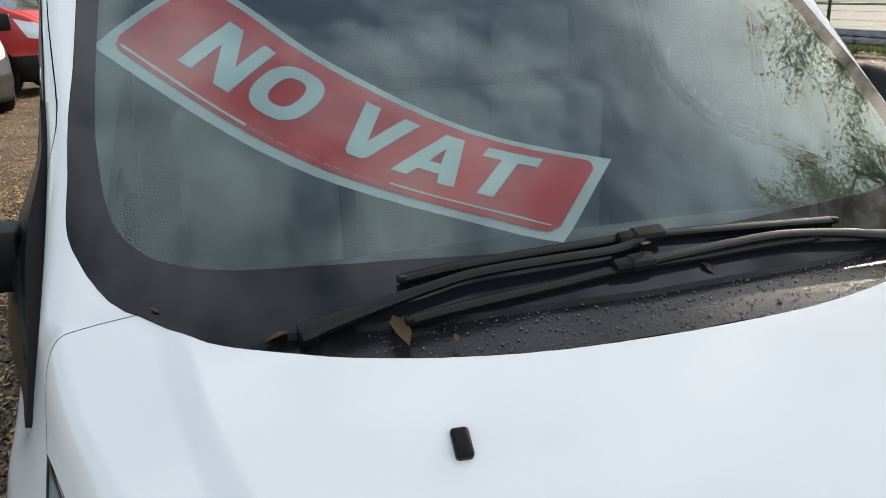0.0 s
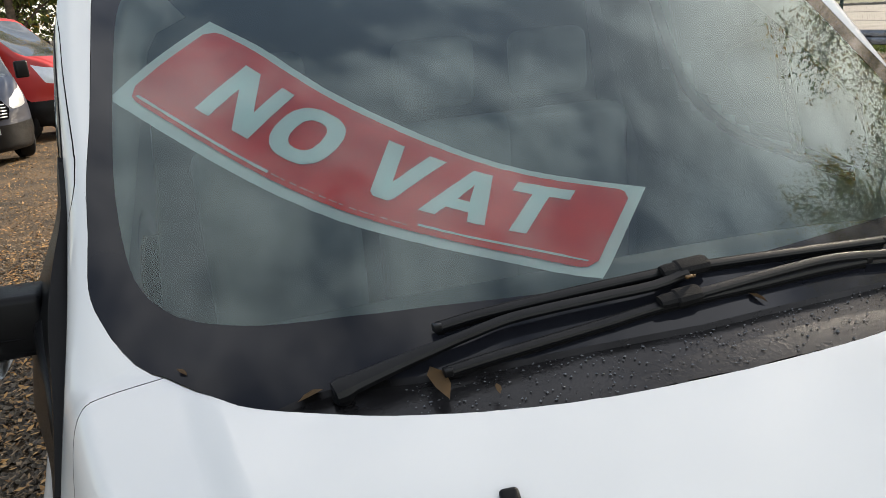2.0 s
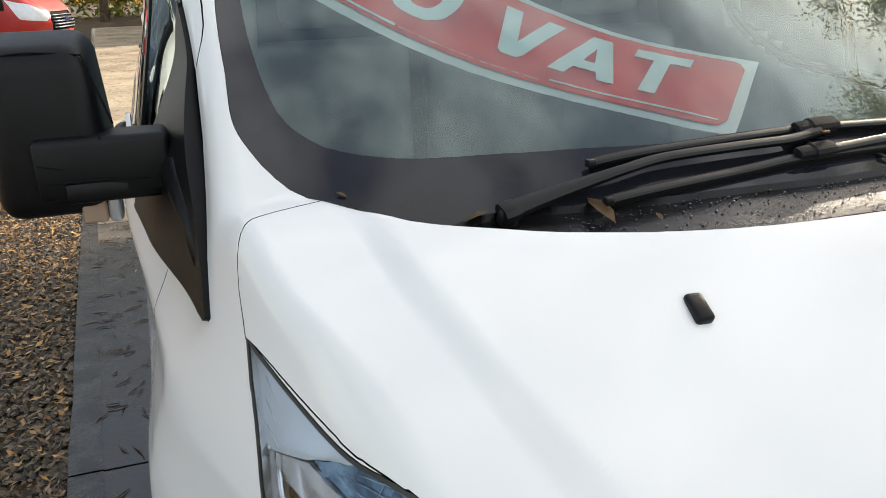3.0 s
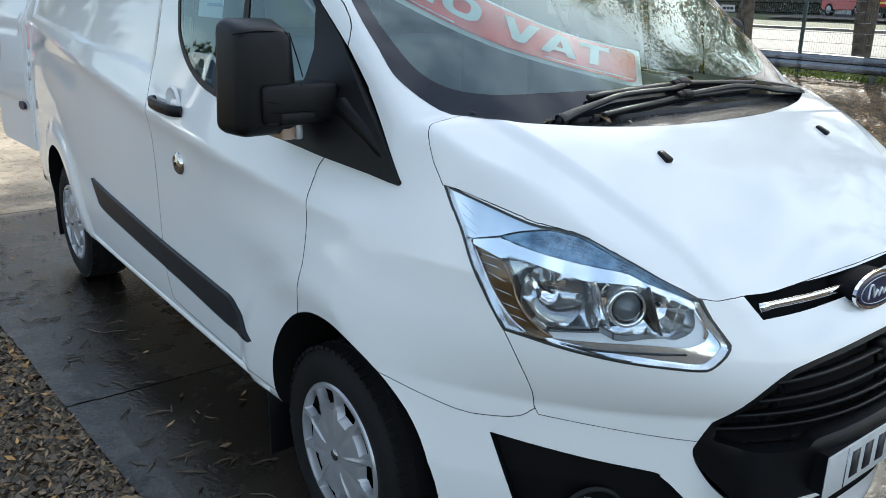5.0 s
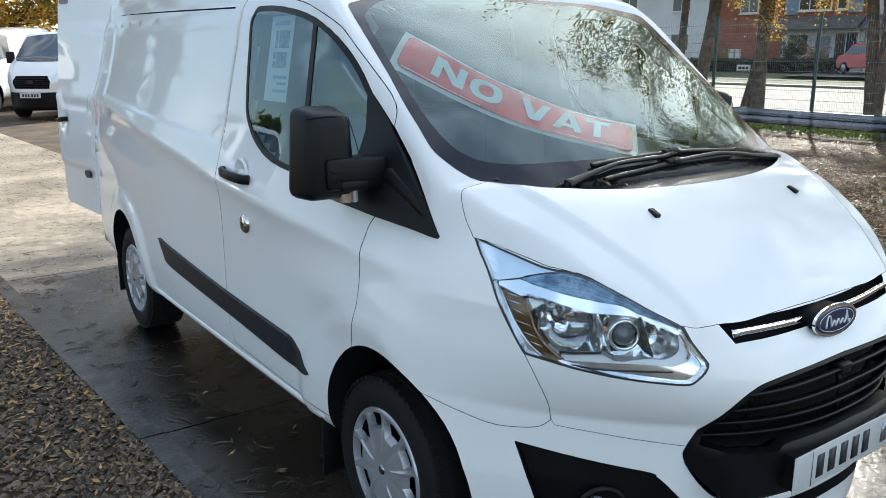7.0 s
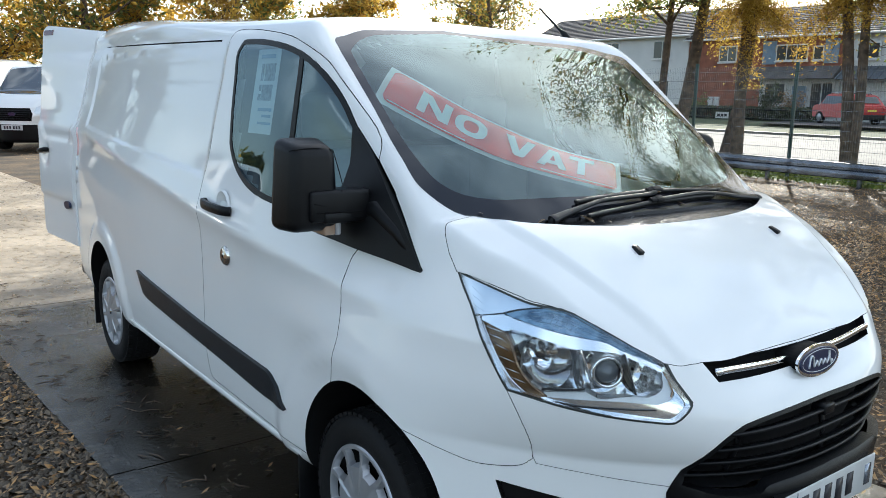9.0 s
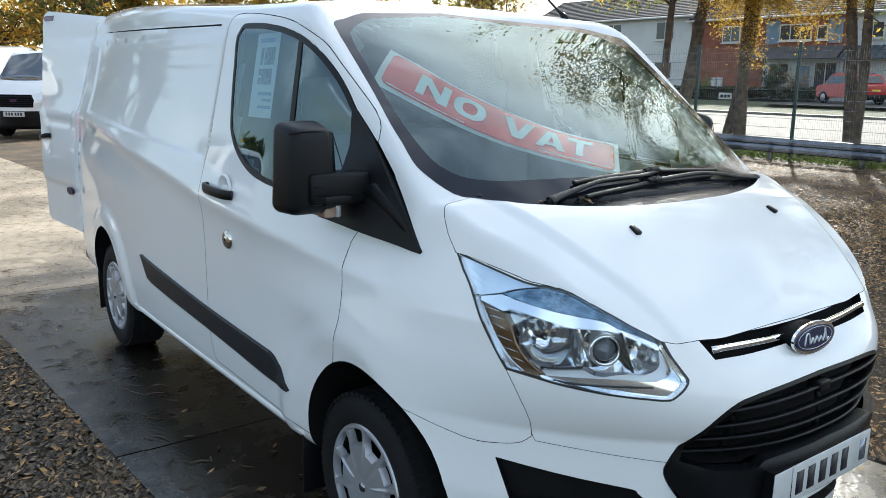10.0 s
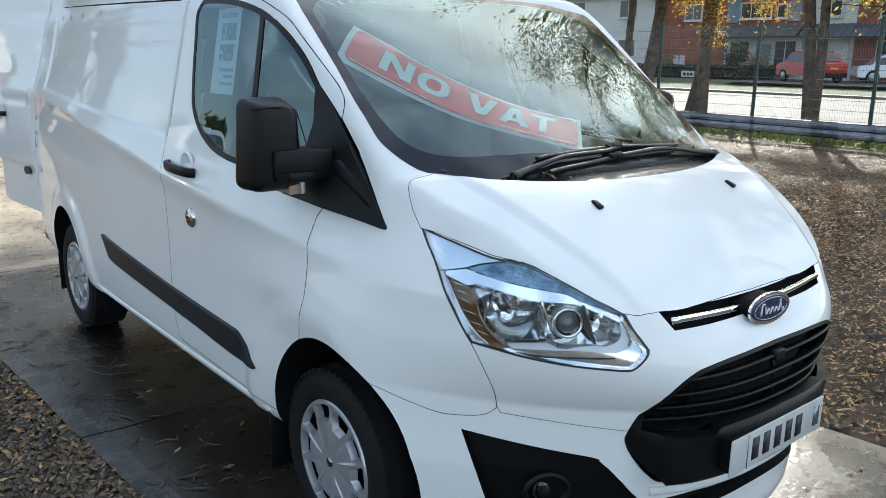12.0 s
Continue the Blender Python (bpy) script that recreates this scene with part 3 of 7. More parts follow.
def mirrored(bm, join=True):
    """Adds the half on the other side."""
    old_v, old_f = list(bm.verts), list(bm.faces)
    at = {}
    for v in old_v:
        at[v] = v if join and abs(v.co.x) < 1e-4 else bm.verts.new((-v.co.x, v.co.y, v.co.z))
    for f in old_f:
        try:
            g = bm.faces.new([at[v] for v in reversed(f.verts)])
            g.material_index, g.smooth = f.material_index, f.smooth
        except ValueError:
            pass
    for e in list(bm.edges):
        if not e.smooth:
            a, b = (at.get(v) for v in e.verts)
            if a and b:
                m = bm.edges.get((a, b))
                if m:
                    m.smooth = False
    return bm


def other_side(bm):
    """The same piece on the other side alone."""
    b = bm.copy()
    for v in b.verts:
        v.co.x = -v.co.x
    bmesh.ops.reverse_faces(b, faces=b.faces)
    return b


def screen_normals(p):
    """The even curve of a windscreen."""
    x, y = p[:, 0], p[:, 1]
    n = np.stack([(0.24 - 0.30 * np.clip((y + 0.1) / 0.7, 0, 1)) * x, -0.56 + 0.10 * (y - 0.2), np.ones_like(x)], 1)
    return n / np.linalg.norm(n, axis=1, keepdims=True)


def skin(name, bm, mats, parent, label="", normals_of=None):
    """A panel of the van's skin, with the normals of the true shape where it faces out."""
    ob = part(name, bm, mats, parent, label)
    me = ob.data
    co = np.empty(len(me.vertices) * 3)
    me.vertices.foreach_get("co", co)
    g = (normals_of or gradient)(co.reshape(-1, 3))
    normals = []
    for poly in me.polygons:
        for li in poly.loop_indices:
            n = g[me.loops[li].vertex_index]
            normals.append(tuple(n) if poly.material_index == 0 else tuple(poly.normal))
    me.normals_split_custom_set(normals)
    return ob


# ---- the white van ----
van = thing("panel_van", "white panel van with black mirrors and an open rear door", "van")

xs = np.linspace(-1.15, 0, 58)
ys = np.concatenate([np.linspace(-1.3, -0.3, 66)[:-1], np.linspace(-0.3, 1.3, 72)[:-1], np.linspace(1.3, 3.3, 56)[:-1], np.linspace(3.3, 4.1, 24)])
zs = np.linspace(0.12, 2.2, 84)
verts, quads = shell(xs, ys, zs)
skin_bm = mesh_of(verts, quads)
knife = Cutter(skin_bm)
SIDE = ((0, 1, 0), (0, 0, 1))
TOP = ((1, 0, 0), (0, 1, 0))
FRONT = ((1, 0, 0), (0, 0, 1))
OBLIQUE = ((0.788, -0.6157, 0), (0, 0, 1))


def ob_uv(p):
    return (0.788 * p[0] - 0.6157 * p[1], p[2])


def on_side(f):
    return f.calc_center_median().x < -0.55 and abs(f.normal.y) < 0.9


def on_top(f):
    m = f.calc_center_median()
    return f.normal.z > 0.12 and m.z > 0.85 and m.y < 1.2


def on_nose(f):
    m = f.calc_center_median()
    return m.y < -0.15 and f.normal.y < -0.02 and m.z > 0.2


# windscreen with its black edge, from the bonnet's rear edge to the roof
screen_line = [(0, -0.529), (-0.175, -0.522), (-0.314, -0.502), (-0.43, -0.472), (-0.505, -0.443), (-0.6, -0.394), (-0.652, -0.343), (-0.706, -0.272), (-0.757, -0.21), (-0.795, -0.125), (-0.794, -0.04), (-0.791, 0.05), (-0.781, 0.15), (-0.774, 0.255), (-0.765, 0.40)]
screen_top = [(-0.765, 0.40), (-0.752, 0.455), (-0.683, 0.499), (-0.599, 0.559), (-0.45, 0.66), (-0.299, 0.753), (-0.15, 0.81), (0, 0.84)]
SCREEN = chain(screen_line, screen_top, [(0, 0.84), (0.1, 0.84)], [(0.1, 0.84), (0.1, -0.529)], [(0.1, -0.529), (0, -0.529)])
skin_bm.normal_update()
pane = knife.lift(knife.cut(*TOP, SCREEN, on_top))
BONNET = chain([(0.1, -0.529), (0, -0.529), (-0.175, -0.522), (-0.314, -0.502), (-0.43, -0.472), (-0.505, -0.443), (-0.6, -0.394), (-0.652, -0.343), (-0.706, -0.272)],
               [(-0.706, -0.272), (-0.765, -0.272), (-0.808, -0.280), (-0.826, -0.31), (-0.83, -0.362)],
               [(-0.83, -0.362), (-0.790, -0.486), (-0.754, -0.579), (-0.722, -0.640), (-0.695, -0.685), (-0.657, -0.745), (-0.607, -0.807), (-0.563, -0.848), (-0.540, -0.867)],
               [(-0.540, -0.867), (-0.48, -0.893), (-0.429, -0.902), (-0.3, -0.914), (-0.178, -0.922), (0, -0.926), (0.1, -0.926)], [(0.1, -0.926), (0.1, -0.529)])
bonnet_bm = knife.lift(knife.cut(*TOP, BONNET, lambda f: on_top(f) and f.calc_center_median().y < -0.2))
# headlamp
lamp_up = [(-0.831, -0.366, 1.176), (-0.790, -0.486, 1.145), (-0.754, -0.579, 1.121), (-0.722, -0.640, 1.116), (-0.695, -0.685, 1.107), (-0.657, -0.745, 1.079), (-0.607, -0.807, 1.040), (-0.563, -0.848, 1.013), (-0.538, -0.869, 0.997)]
lamp_front = [(-0.538, -0.869, 0.997), (-0.524, -0.895, 0.952), (-0.504, -0.919, 0.913), (-0.497, -0.930, 0.895), (-0.508, -0.931, 0.877), (-0.534, -0.924, 0.854), (-0.554, -0.911, 0.844), (-0.604, -0.872, 0.847)]
lamp_low = [(-0.604, -0.872, 0.847), (-0.678, -0.795, 0.854), (-0.742, -0.707, 0.865), (-0.785, -0.634, 0.877), (-0.818, -0.574, 0.886)]
lamp_back = [(-0.818, -0.574, 0.886), (-0.828, -0.540, 0.932), (-0.841, -0.488, 1.013), (-0.834, -0.435, 1.086), (-0.831, -0.396, 1.132), (-0.831, -0.366, 1.176)]
LAMP = chain([ob_uv(p) for p in lamp_up], [ob_uv(p) for p in lamp_front], [ob_uv(p) for p in lamp_low], [ob_uv(p) for p in lamp_back])
lens_bm = knife.lift(knife.cut(*OBLIQUE, LAMP, on_nose))
# badge slot, grille and side pockets in the bumper
SLOT = chain([(0.1, 0.974), (0, 0.974), (-0.178, 0.976), (-0.429, 0.984)], [(-0.429, 0.984), (-0.40, 0.934)], [(-0.40, 0.934), (-0.25, 0.930), (0, 0.928), (0.1, 0.928)], [(0.1, 0.928), (0.1, 0.974)])
slot_bm = knife.lift(knife.cut(*FRONT, SLOT, on_nose))
GRILLE = chain([(0.1, 0.845), (0, 0.845), (-0.228, 0.841), (-0.324, 0.834), (-0.379, 0.822), (-0.43, 0.787), (-0.471, 0.722), (-0.5, 0.65), (-0.503, 0.605), (-0.466, 0.536), (-0.419, 0.485), (-0.38, 0.476)],
               [(-0.38, 0.476), (-0.2, 0.468), (0, 0.465), (0.1, 0.465)], [(0.1, 0.465), (0.1, 0.845)])
grille_bm = knife.lift(knife.cut(*FRONT, GRILLE, on_nose))
MESHED = chain([(0.1, 0.835), (0, 0.835), (-0.228, 0.831), (-0.318, 0.824), (-0.37, 0.812), (-0.42, 0.779), (-0.458, 0.72), (-0.485, 0.655)], [(-0.485, 0.655), (-0.42, 0.643), (-0.32, 0.638)], [(-0.32, 0.638), (-0.26, 0.655), (0, 0.662), (0.1, 0.662)], [(0.1, 0.662), (0.1, 0.835)])
k2 = Cutter(grille_bm)
mesh_bm = k2.lift(k2.cut(*FRONT, MESHED, lambda f: True))
POCKET = chain([ob_uv(p) for p in ((-0.815, -0.540, 0.610), (-0.784, -0.606, 0.602), (-0.689, -0.720, 0.583), (-0.582, -0.830, 0.562), (-0.554, -0.840, 0.546), (-0.520, -0.870, 0.503), (-0.475, -0.890, 0.449), (-0.443, -0.903, 0.419))],
               [ob_uv(p) for p in ((-0.443, -0.903, 0.419), (-0.415, -0.915, 0.330))], [ob_uv(p) for p in ((-0.415, -0.915, 0.330), (-0.56, -0.83, 0.328), (-0.673, -0.700, 0.332), (-0.736, -0.628, 0.342))],
               [ob_uv(p) for p in ((-0.736, -0.628, 0.342), (-0.759, -0.603, 0.378), (-0.785, -0.580, 0.475), (-0.815, -0.540, 0.610))])
pocket_bm = knife.lift(knife.cut(*OBLIQUE, POCKET, on_nose))
INTAKE = chain([(0.1, 0.431), (0, 0.431), (-0.2, 0.430), (-0.302, 0.428), (-0.378, 0.420), (-0.46, 0.419)], [(-0.46, 0.419), (-0.47, 0.333)], [(-0.47, 0.333), (-0.343, 0.340), (-0.237, 0.366), (-0.10, 0.378), (0, 0.380), (0.1, 0.380)], [(0.1, 0.380), (0.1, 0.431)])
intake_bm = knife.lift(knife.cut(*FRONT, INTAKE, on_nose))
# wheel arches
WELLS = {}
for arch, (cy, cz, ra, rb) in {"front": (-0.06, 0.36, 0.372, 0.415), "rear": (2.93, 0.35, 0.395, 0.405)}.items():
    ring = [(cy + ra * math.cos(t), cz + rb * math.sin(t)) for t in (2 * math.pi * k / 64 for k in range(64))]
    WELLS[arch] = knife.lift(knife.cut(*SIDE, ring, lambda f: f.calc_center_median().x < -0.45 and f.calc_center_median().z < 1.0))
# bumper, below and ahead of the wing
wing_seam = [(-1.02, -0.18, 0.715), (-0.964, -0.28, 0.701), (-0.907, -0.395, 0.671), (-0.861, -0.479, 0.652), (-0.826, -0.537, 0.652), (-0.785, -0.60, 0.664), (-0.763, -0.632, 0.69)]
BUMPER = chain([ob_uv(p) for p in wing_seam], [ob_uv(p) for p in ((-0.763, -0.632, 0.69), (-0.775, -0.63, 0.745), (-0.795, -0.605, 0.815), (-0.818, -0.574, 0.889))],
               [ob_uv((-0.818, -0.574, 0.889)), (-0.25, 1.1)], [(-0.25, 1.1), (0.75, 1.1)], [(0.75, 1.1), (0.75, 0.1)], [(0.75, 0.1), (-0.75, 0.1)], [(-0.75, 0.1), ob_uv(wing_seam[0])])
bumper_bm = knife.lift(knife.cut(*OBLIQUE, BUMPER, lambda f: f.calc_center_median().y < -0.1 and f.calc_center_median().z < 1.06))
# the bumper's upper skin ends along a seam level with the grille's middle
SEAM = [(-0.9, 0.78), (-0.215, 0.70), (-0.203, 0.677), (-0.079, 0.668), (0.06, 0.655), (0.173, 0.643), (0.75, 0.63), (0.75, 0.05), (-0.9, 0.05)]
k2 = Cutter(bumper_bm)
bumper_low = k2.lift(k2.cut(*OBLIQUE, SEAM, lambda f: True))
# cab door, its glass and the mirror's black corner
door_top = [(1.235, 1.84), (1.225, 1.885), (1.17, 1.908), (0.986, 1.901), (0.712, 1.870), (0.546, 1.833), (0.395, 1.779), (0.277, 1.697), (0.144, 1.595), (0.088, 1.549), (0.049, 1.504), (0.04, 1.455)]
CORNER = chain([(0.167, 1.555), (0.04, 1.451)], [(0.04, 1.451), (-0.067, 1.356), (-0.225, 1.18), (-0.246, 1.16), (-0.236, 1.152), (-0.194, 1.156)], [(-0.194, 1.156), (0.052, 1.188), (0.215, 1.206)], [(0.215, 1.206), (0.148, 1.37)], [(0.148, 1.37), (0.167, 1.555)])
WINDOW = chain([(1.09, 1.845), (1.111, 1.796), (1.085, 1.66), (1.04, 1.50), (1.005, 1.43), (0.913, 1.355), (0.78, 1.30), (0.62, 1.272), (0.45, 1.262), (0.215, 1.262)],
               [(0.215, 1.262), (0.148, 1.37)], [(0.148, 1.37), (0.167, 1.555)], [(0.167, 1.555), (0.242, 1.635), (0.328, 1.702), (0.430, 1.760), (0.561, 1.806), (0.726, 1.838), (0.9, 1.857), (1.03, 1.862), (1.07, 1.86), (1.09, 1.845)])
DOOR = chain(door_top, [(0.04, 1.455), (-0.067, 1.36)], [(-0.067, 1.36), (-0.02, 1.25), (0.06, 1.17), (0.081, 1.119), (0.073, 1.03), (0.063, 0.96), (0.057, 0.896), (0.07, 0.827), (0.095, 0.74)],
             [(0.095, 0.74), (0.15, 0.67), (0.21, 0.58), (0.26, 0.47), (0.27, 0.40)], [(0.27, 0.40), (1.15, 0.42)], [(1.15, 0.42), (1.195, 0.45), (1.205, 0.7), (1.205, 1.1), (1.225, 1.28), (1.218, 1.36), (1.222, 1.484), (1.25, 1.641), (1.243, 1.8), (1.235, 1.84)])
# rubbing strip, in two lengths
STRIP = chain([(2.14, 0.731), (1.863, 0.708), (1.188, 0.664), (0.652, 0.643), (0.56, 0.637), (0.505, 0.605)], [(0.505, 0.605), (0.415, 0.536)], [(0.415, 0.536), (0.599, 0.535), (1.048, 0.564), (1.833, 0.606), (2.02, 0.625), (2.05, 0.645)], [(2.05, 0.645), (2.14, 0.731)])
strip_bm = knife.lift(knife.cut(*SIDE, STRIP, on_side))
k2 = Cutter(strip_bm)
strips = [k2.lift(k2.cut(*SIDE, [(0.2, 0.4), (1.2, 0.4), (1.2, 0.9), (0.2, 0.9)], lambda f: True)), strip_bm]
corner_bm = knife.lift(knife.cut(*SIDE, CORNER, on_side))
window_bm = knife.lift(knife.cut(*SIDE, WINDOW, on_side))
door_bm = knife.lift(knife.cut(*SIDE, DOOR, on_side))


def pane_lift(x, y):
    """How far the glass stands out of the van's skin: bowed in the middle, low at the foot."""
    bow = 0.012 * (1 - np.clip(np.abs(x) / 0.74, 0, 1) ** 4) * sstep(-0.37, -0.26, y) * sstep(0.80, 0.60, y)
    return bow - 0.018 * sstep(-0.34, -0.41, y)


def bowed(bm):
    """Moves pieces of the windscreen on to the glass's own curve."""
    vs = list(bm.verts)
    co = np.array([v.co for v in vs])
    for v, n, d in zip(vs, gradient(co), pane_lift(co[:, 0], co[:, 1])):
        v.co += Vector(n) * float(d)
        if abs(v.co.x) < 1e-3:
            v.co.x = 0
    return bm


def proud(bm, out, back=0.0):
    """Lifts a piece of skin outwards and closes its edge down to the skin behind."""
    edges = [e for e in bm.edges if len(e.link_faces) == 1]
    verts = list(bm.verts)
    nor = gradient(np.array([v.co for v in verts]))
    at = {}
    for v, n in zip(verts, nor):
        if any(len(e.link_faces) == 1 for e in v.link_edges):
            at[v] = bm.verts.new(v.co + Vector(n) * back)
        v.co += Vector(n) * out
    for e in edges:
        loop = e.link_loops[0]
        a, b = loop.vert, loop.link_loop_next.vert
        bm.faces.new((b, a, at[a], at[b]))
        e.smooth = False
    return bm


def sunk(bm, depth, index=0, floor_index=0, direction=None):
    """Pushes a piece of skin inwards as the floor of a recess with walls."""
    edges = [e for e in bm.edges if len(e.link_faces) == 1 and not all(abs(v.co.x) < 1e-4 for v in e.verts)]
    verts = list(bm.verts)
    nor = gradient(np.array([v.co for v in verts]))
    at = {}
    for v, n in zip(verts, nor):
        if any(len(e.link_faces) == 1 for e in v.link_edges):
            at[v] = bm.verts.new(v.co)
        n = Vector(direction) * -1 if direction else Vector(n)
        v.co -= n * depth
    for f in bm.faces:
        f.material_index = floor_index
    for e in edges:
        loop = e.link_loops[0]
        a, b = loop.vert, loop.link_loop_next.vert
        f = bm.faces.new((b, a, at[a], at[b]))
        f.material_index = index
        e.smooth = False
    return bm


# panels
skin("bonnet", mirrored(rim(bonnet_bm, 0.0009, 0.030)), ("white", "seam"), van, "white painted bonnet")
skin("bumper_top", mirrored(rim(bumper_bm, 0.0009)), ("white", "seam"), van, "white upper bumper skin")
skin("front_bumper", mirrored(rim(bumper_low, 0.0009)), ("white", "seam"), van, "white bumper")
screen_bm = pane
body_shell = skin("body", mirrored(rim(skin_bm, 0.0012, 0.022)), ("white", "deep_seam"), van)
for flip in (False, True):
    side = (lambda b: other_side(b)) if flip else (lambda b: b.copy())
    door_half = side(rim(door_bm.copy(), 0.0022))
    skin("cab_door", door_half, ("white", "gap"), van, "white cab door")
    cb = corner_bm.copy()
    for v in cb.verts:
        v.co.x -= 0.036 * float(sstep(-0.24, 0.06, np.array(v.co.y))) * float(sstep(1.50, 1.30, np.array(v.co.z)))
    part("mirror_corner", sharp(side(proud(cb, 0.008, -0.05))), "black", van, "black plastic corner panel")
    for s in strips:
        part("rubbing_strip", sharp(side(proud(s.copy(), 0.014, -0.004))), "strip_grey", van, "black plastic rubbing strip with sky sheen painted in as grey")
    for w in WELLS.values():
        part("wheel_arch_liner", side(sunk(w.copy(), 0.30, direction=(1, 0, 0))), "gap", van, "black arch liner")
    part("bumper_pocket", sharp(side(sunk(pocket_bm.copy(), 0.03))), "black", van, "black plastic bumper pocket")
for b in (door_bm, corner_bm, pocket_bm, *strips, *WELLS.values()):
    b.free()
part("badge_slot", sharp(mirrored(sunk(slot_bm, 0.03))), "gap", van, "black slot behind the badge")
part("lower_intake", sharp(mirrored(sunk(intake_bm, 0.05))), "gap", van, "black lower intake")

# door glass: black surround, rear pane, front pane
FRAME_W = 0.019


def shrunk(poly, d):
    """The outline drawn in by d."""
    n, out = len(poly), []
    area = sum(a * d2 - c * b for (a, b), (c, d2) in zip(poly, poly[1:] + poly[:1]))
    s = 1 if area > 0 else -1
    for k in range(n):
        p, q, r = (np.array(poly[(k + j) % n]) for j in (-1, 0, 1))
        e1, e2 = (q - p) / max(np.linalg.norm(q - p), 1e-9), (r - q) / max(np.linalg.norm(r - q), 1e-9)
        nn = np.array([-(e1[1] + e2[1]), e1[0] + e2[0]])
        out.append(tuple(q + s * d * nn / max(np.linalg.norm(nn), 1e-9)))
    return out


k2 = Cutter(window_bm)
REAR_PANE = [p for p in shrunk(WINDOW, FRAME_W)]
inner = k2.cut(*SIDE, REAR_PANE, lambda f: True)
panes_bm = k2.lift(inner)
k3 = Cutter(panes_bm)
BAR = [(0.523, 1.85), (0.551, 1.85), (0.508, 1.24), (0.480, 1.24)]
bar_bm = k3.lift(k3.cut(*SIDE, BAR, lambda f: True))
for flip in (False, True):
    side = (lambda b: other_side(b)) if flip else (lambda b: b.copy())
    part("window_surround", sharp(side(proud(window_bm.copy(), 0.002, -0.012))), "black", van, "black window surround")
    part("window_bar", sharp(side(proud(bar_bm.copy(), 0.003, -0.01))), "black", van)
    g = side(panes_bm)
    ob = part("door_glass", g, "side_glass", van, "tinted door glass")
    ob.visible_shadow = False
for b in (window_bm, panes_bm, bar_bm):
    b.free()

# windscreen: see-through middle, black edge, cowl
k2 = Cutter(screen_bm)
FRIT = chain([(0.1, -0.340), (0, -0.338), (-0.20, -0.318), (-0.345, -0.292), (-0.425, -0.274), (-0.504, -0.256), (-0.582, -0.238), (-0.658, -0.206), (-0.705, -0.168), (-0.735, -0.115), (-0.748, -0.03), (-0.750, 0.074), (-0.735, 0.285), (-0.720, 0.39), (-0.70, 0.428), (-0.622, 0.50), (-0.50, 0.588), (-0.27, 0.728), (-0.1, 0.795), (0, 0.808), (0.1, 0.808)], [(0.1, 0.808), (0.1, -0.335)])
clear_bm = k2.lift(k2.cut(*TOP, FRIT, lambda f: True))
COWL = chain([(0.1, -0.54), (0, -0.535), (-0.43, -0.48), (-0.56, -0.43), (-0.62, -0.40)], [(-0.62, -0.40), (-0.5, -0.385), (-0.3, -0.415), (0, -0.432), (0.1, -0.432)], [(0.1, -0.432), (0.1, -0.54)])
k2 = Cutter(screen_bm)
cowl_bm = k2.lift(k2.cut(*TOP, COWL, lambda f: True))
skin("windscreen_edge", mirrored(bowed(screen_bm)), ("frit",), van, "black printed windscreen edge", screen_normals)
cowl = skin("cowl", mirrored(sunk(bowed(cowl_bm), 0.012)), ("cowl",), van, "wet black plastic scuttle panel")
glass_ob = skin("windscreen", mirrored(bowed(clear_bm)), ("screen",), van, "green-tinted windscreen glass", screen_normals)
glass_ob.visible_shadow = False

# cabin lining, a second skin inside
v2, q2 = shell(np.linspace(-1.15, 0, 24), np.linspace(-1.3, 4.1, 90), np.linspace(0.12, 2.2, 44), -0.035)
v2 = np.array(v2)
lining = []
for f in q2:
    m = v2[list(f)].mean(0)
    if -0.45 < m[1] < 1.35 and m[2] > (0.5 if m[1] > 0.5 else 1.0) and not inside((m[1], m[2]), WINDOW) and not (inside((m[0], m[1]), SCREEN) and m[2] > 1.2):
        lining.append(f[::-1])
part("cabin_lining", mirrored(mesh_of(v2, lining)), "trim_light", van, "grey cabin lining")
bh = box(-1, 1, 1.30, 1.33, 0.45, 1.90)
for v in bh.verts:
    v.co.x *= 0.86 if v.co.z < 1 else 0.70
part("bulkhead", bh, "trim_mid", van, "grey steel bulkhead behind the seats")
part("cabin_floor", box(-0.62, 0.62, -0.4, 1.3, 0.45, 0.5), "trim", van)
dash = bmesh.new()
prof = spline([(-0.36, 0.98), (-0.33, 1.22), (-0.25, 1.275), (-0.05, 1.27), (0.06, 1.235), (0.12, 1.16), (0.10, 1.0), (0.06, 0.75)], 5)
loops = [[dash.verts.new((x, y, z - 0.03 * (abs(x) / 0.8) ** 4)) for y, z in prof] for x in np.linspace(-0.80, 0.80, 21)]
for a, b in zip(loops, loops[1:]):
    for k in range(len(prof) - 1):
        dash.faces.new((a[k], a[k + 1], b[k + 1], b[k]))
part("dashboard", dash, "trim", van, "dark grey dashboard")


for v in grille_bm.verts:
    ax, z = np.array(abs(v.co.x)), np.array(v.co.z)
    v.co.y -= (0.042 + 0.016 * (float(ax) / 0.42) ** 2) * float(sstep(0.69, 0.635, z) * sstep(0.465, 0.50, z) * sstep(0.51, 0.43, ax))
part("grille_frame", sharp(mirrored(proud(grille_bm, 0.002, -0.03))), "black", van, "black plastic lower grille surround")
part("grille", sharp(mirrored(sunk(mesh_bm, 0.06))), "gap", van, "black space behind the grille bars")


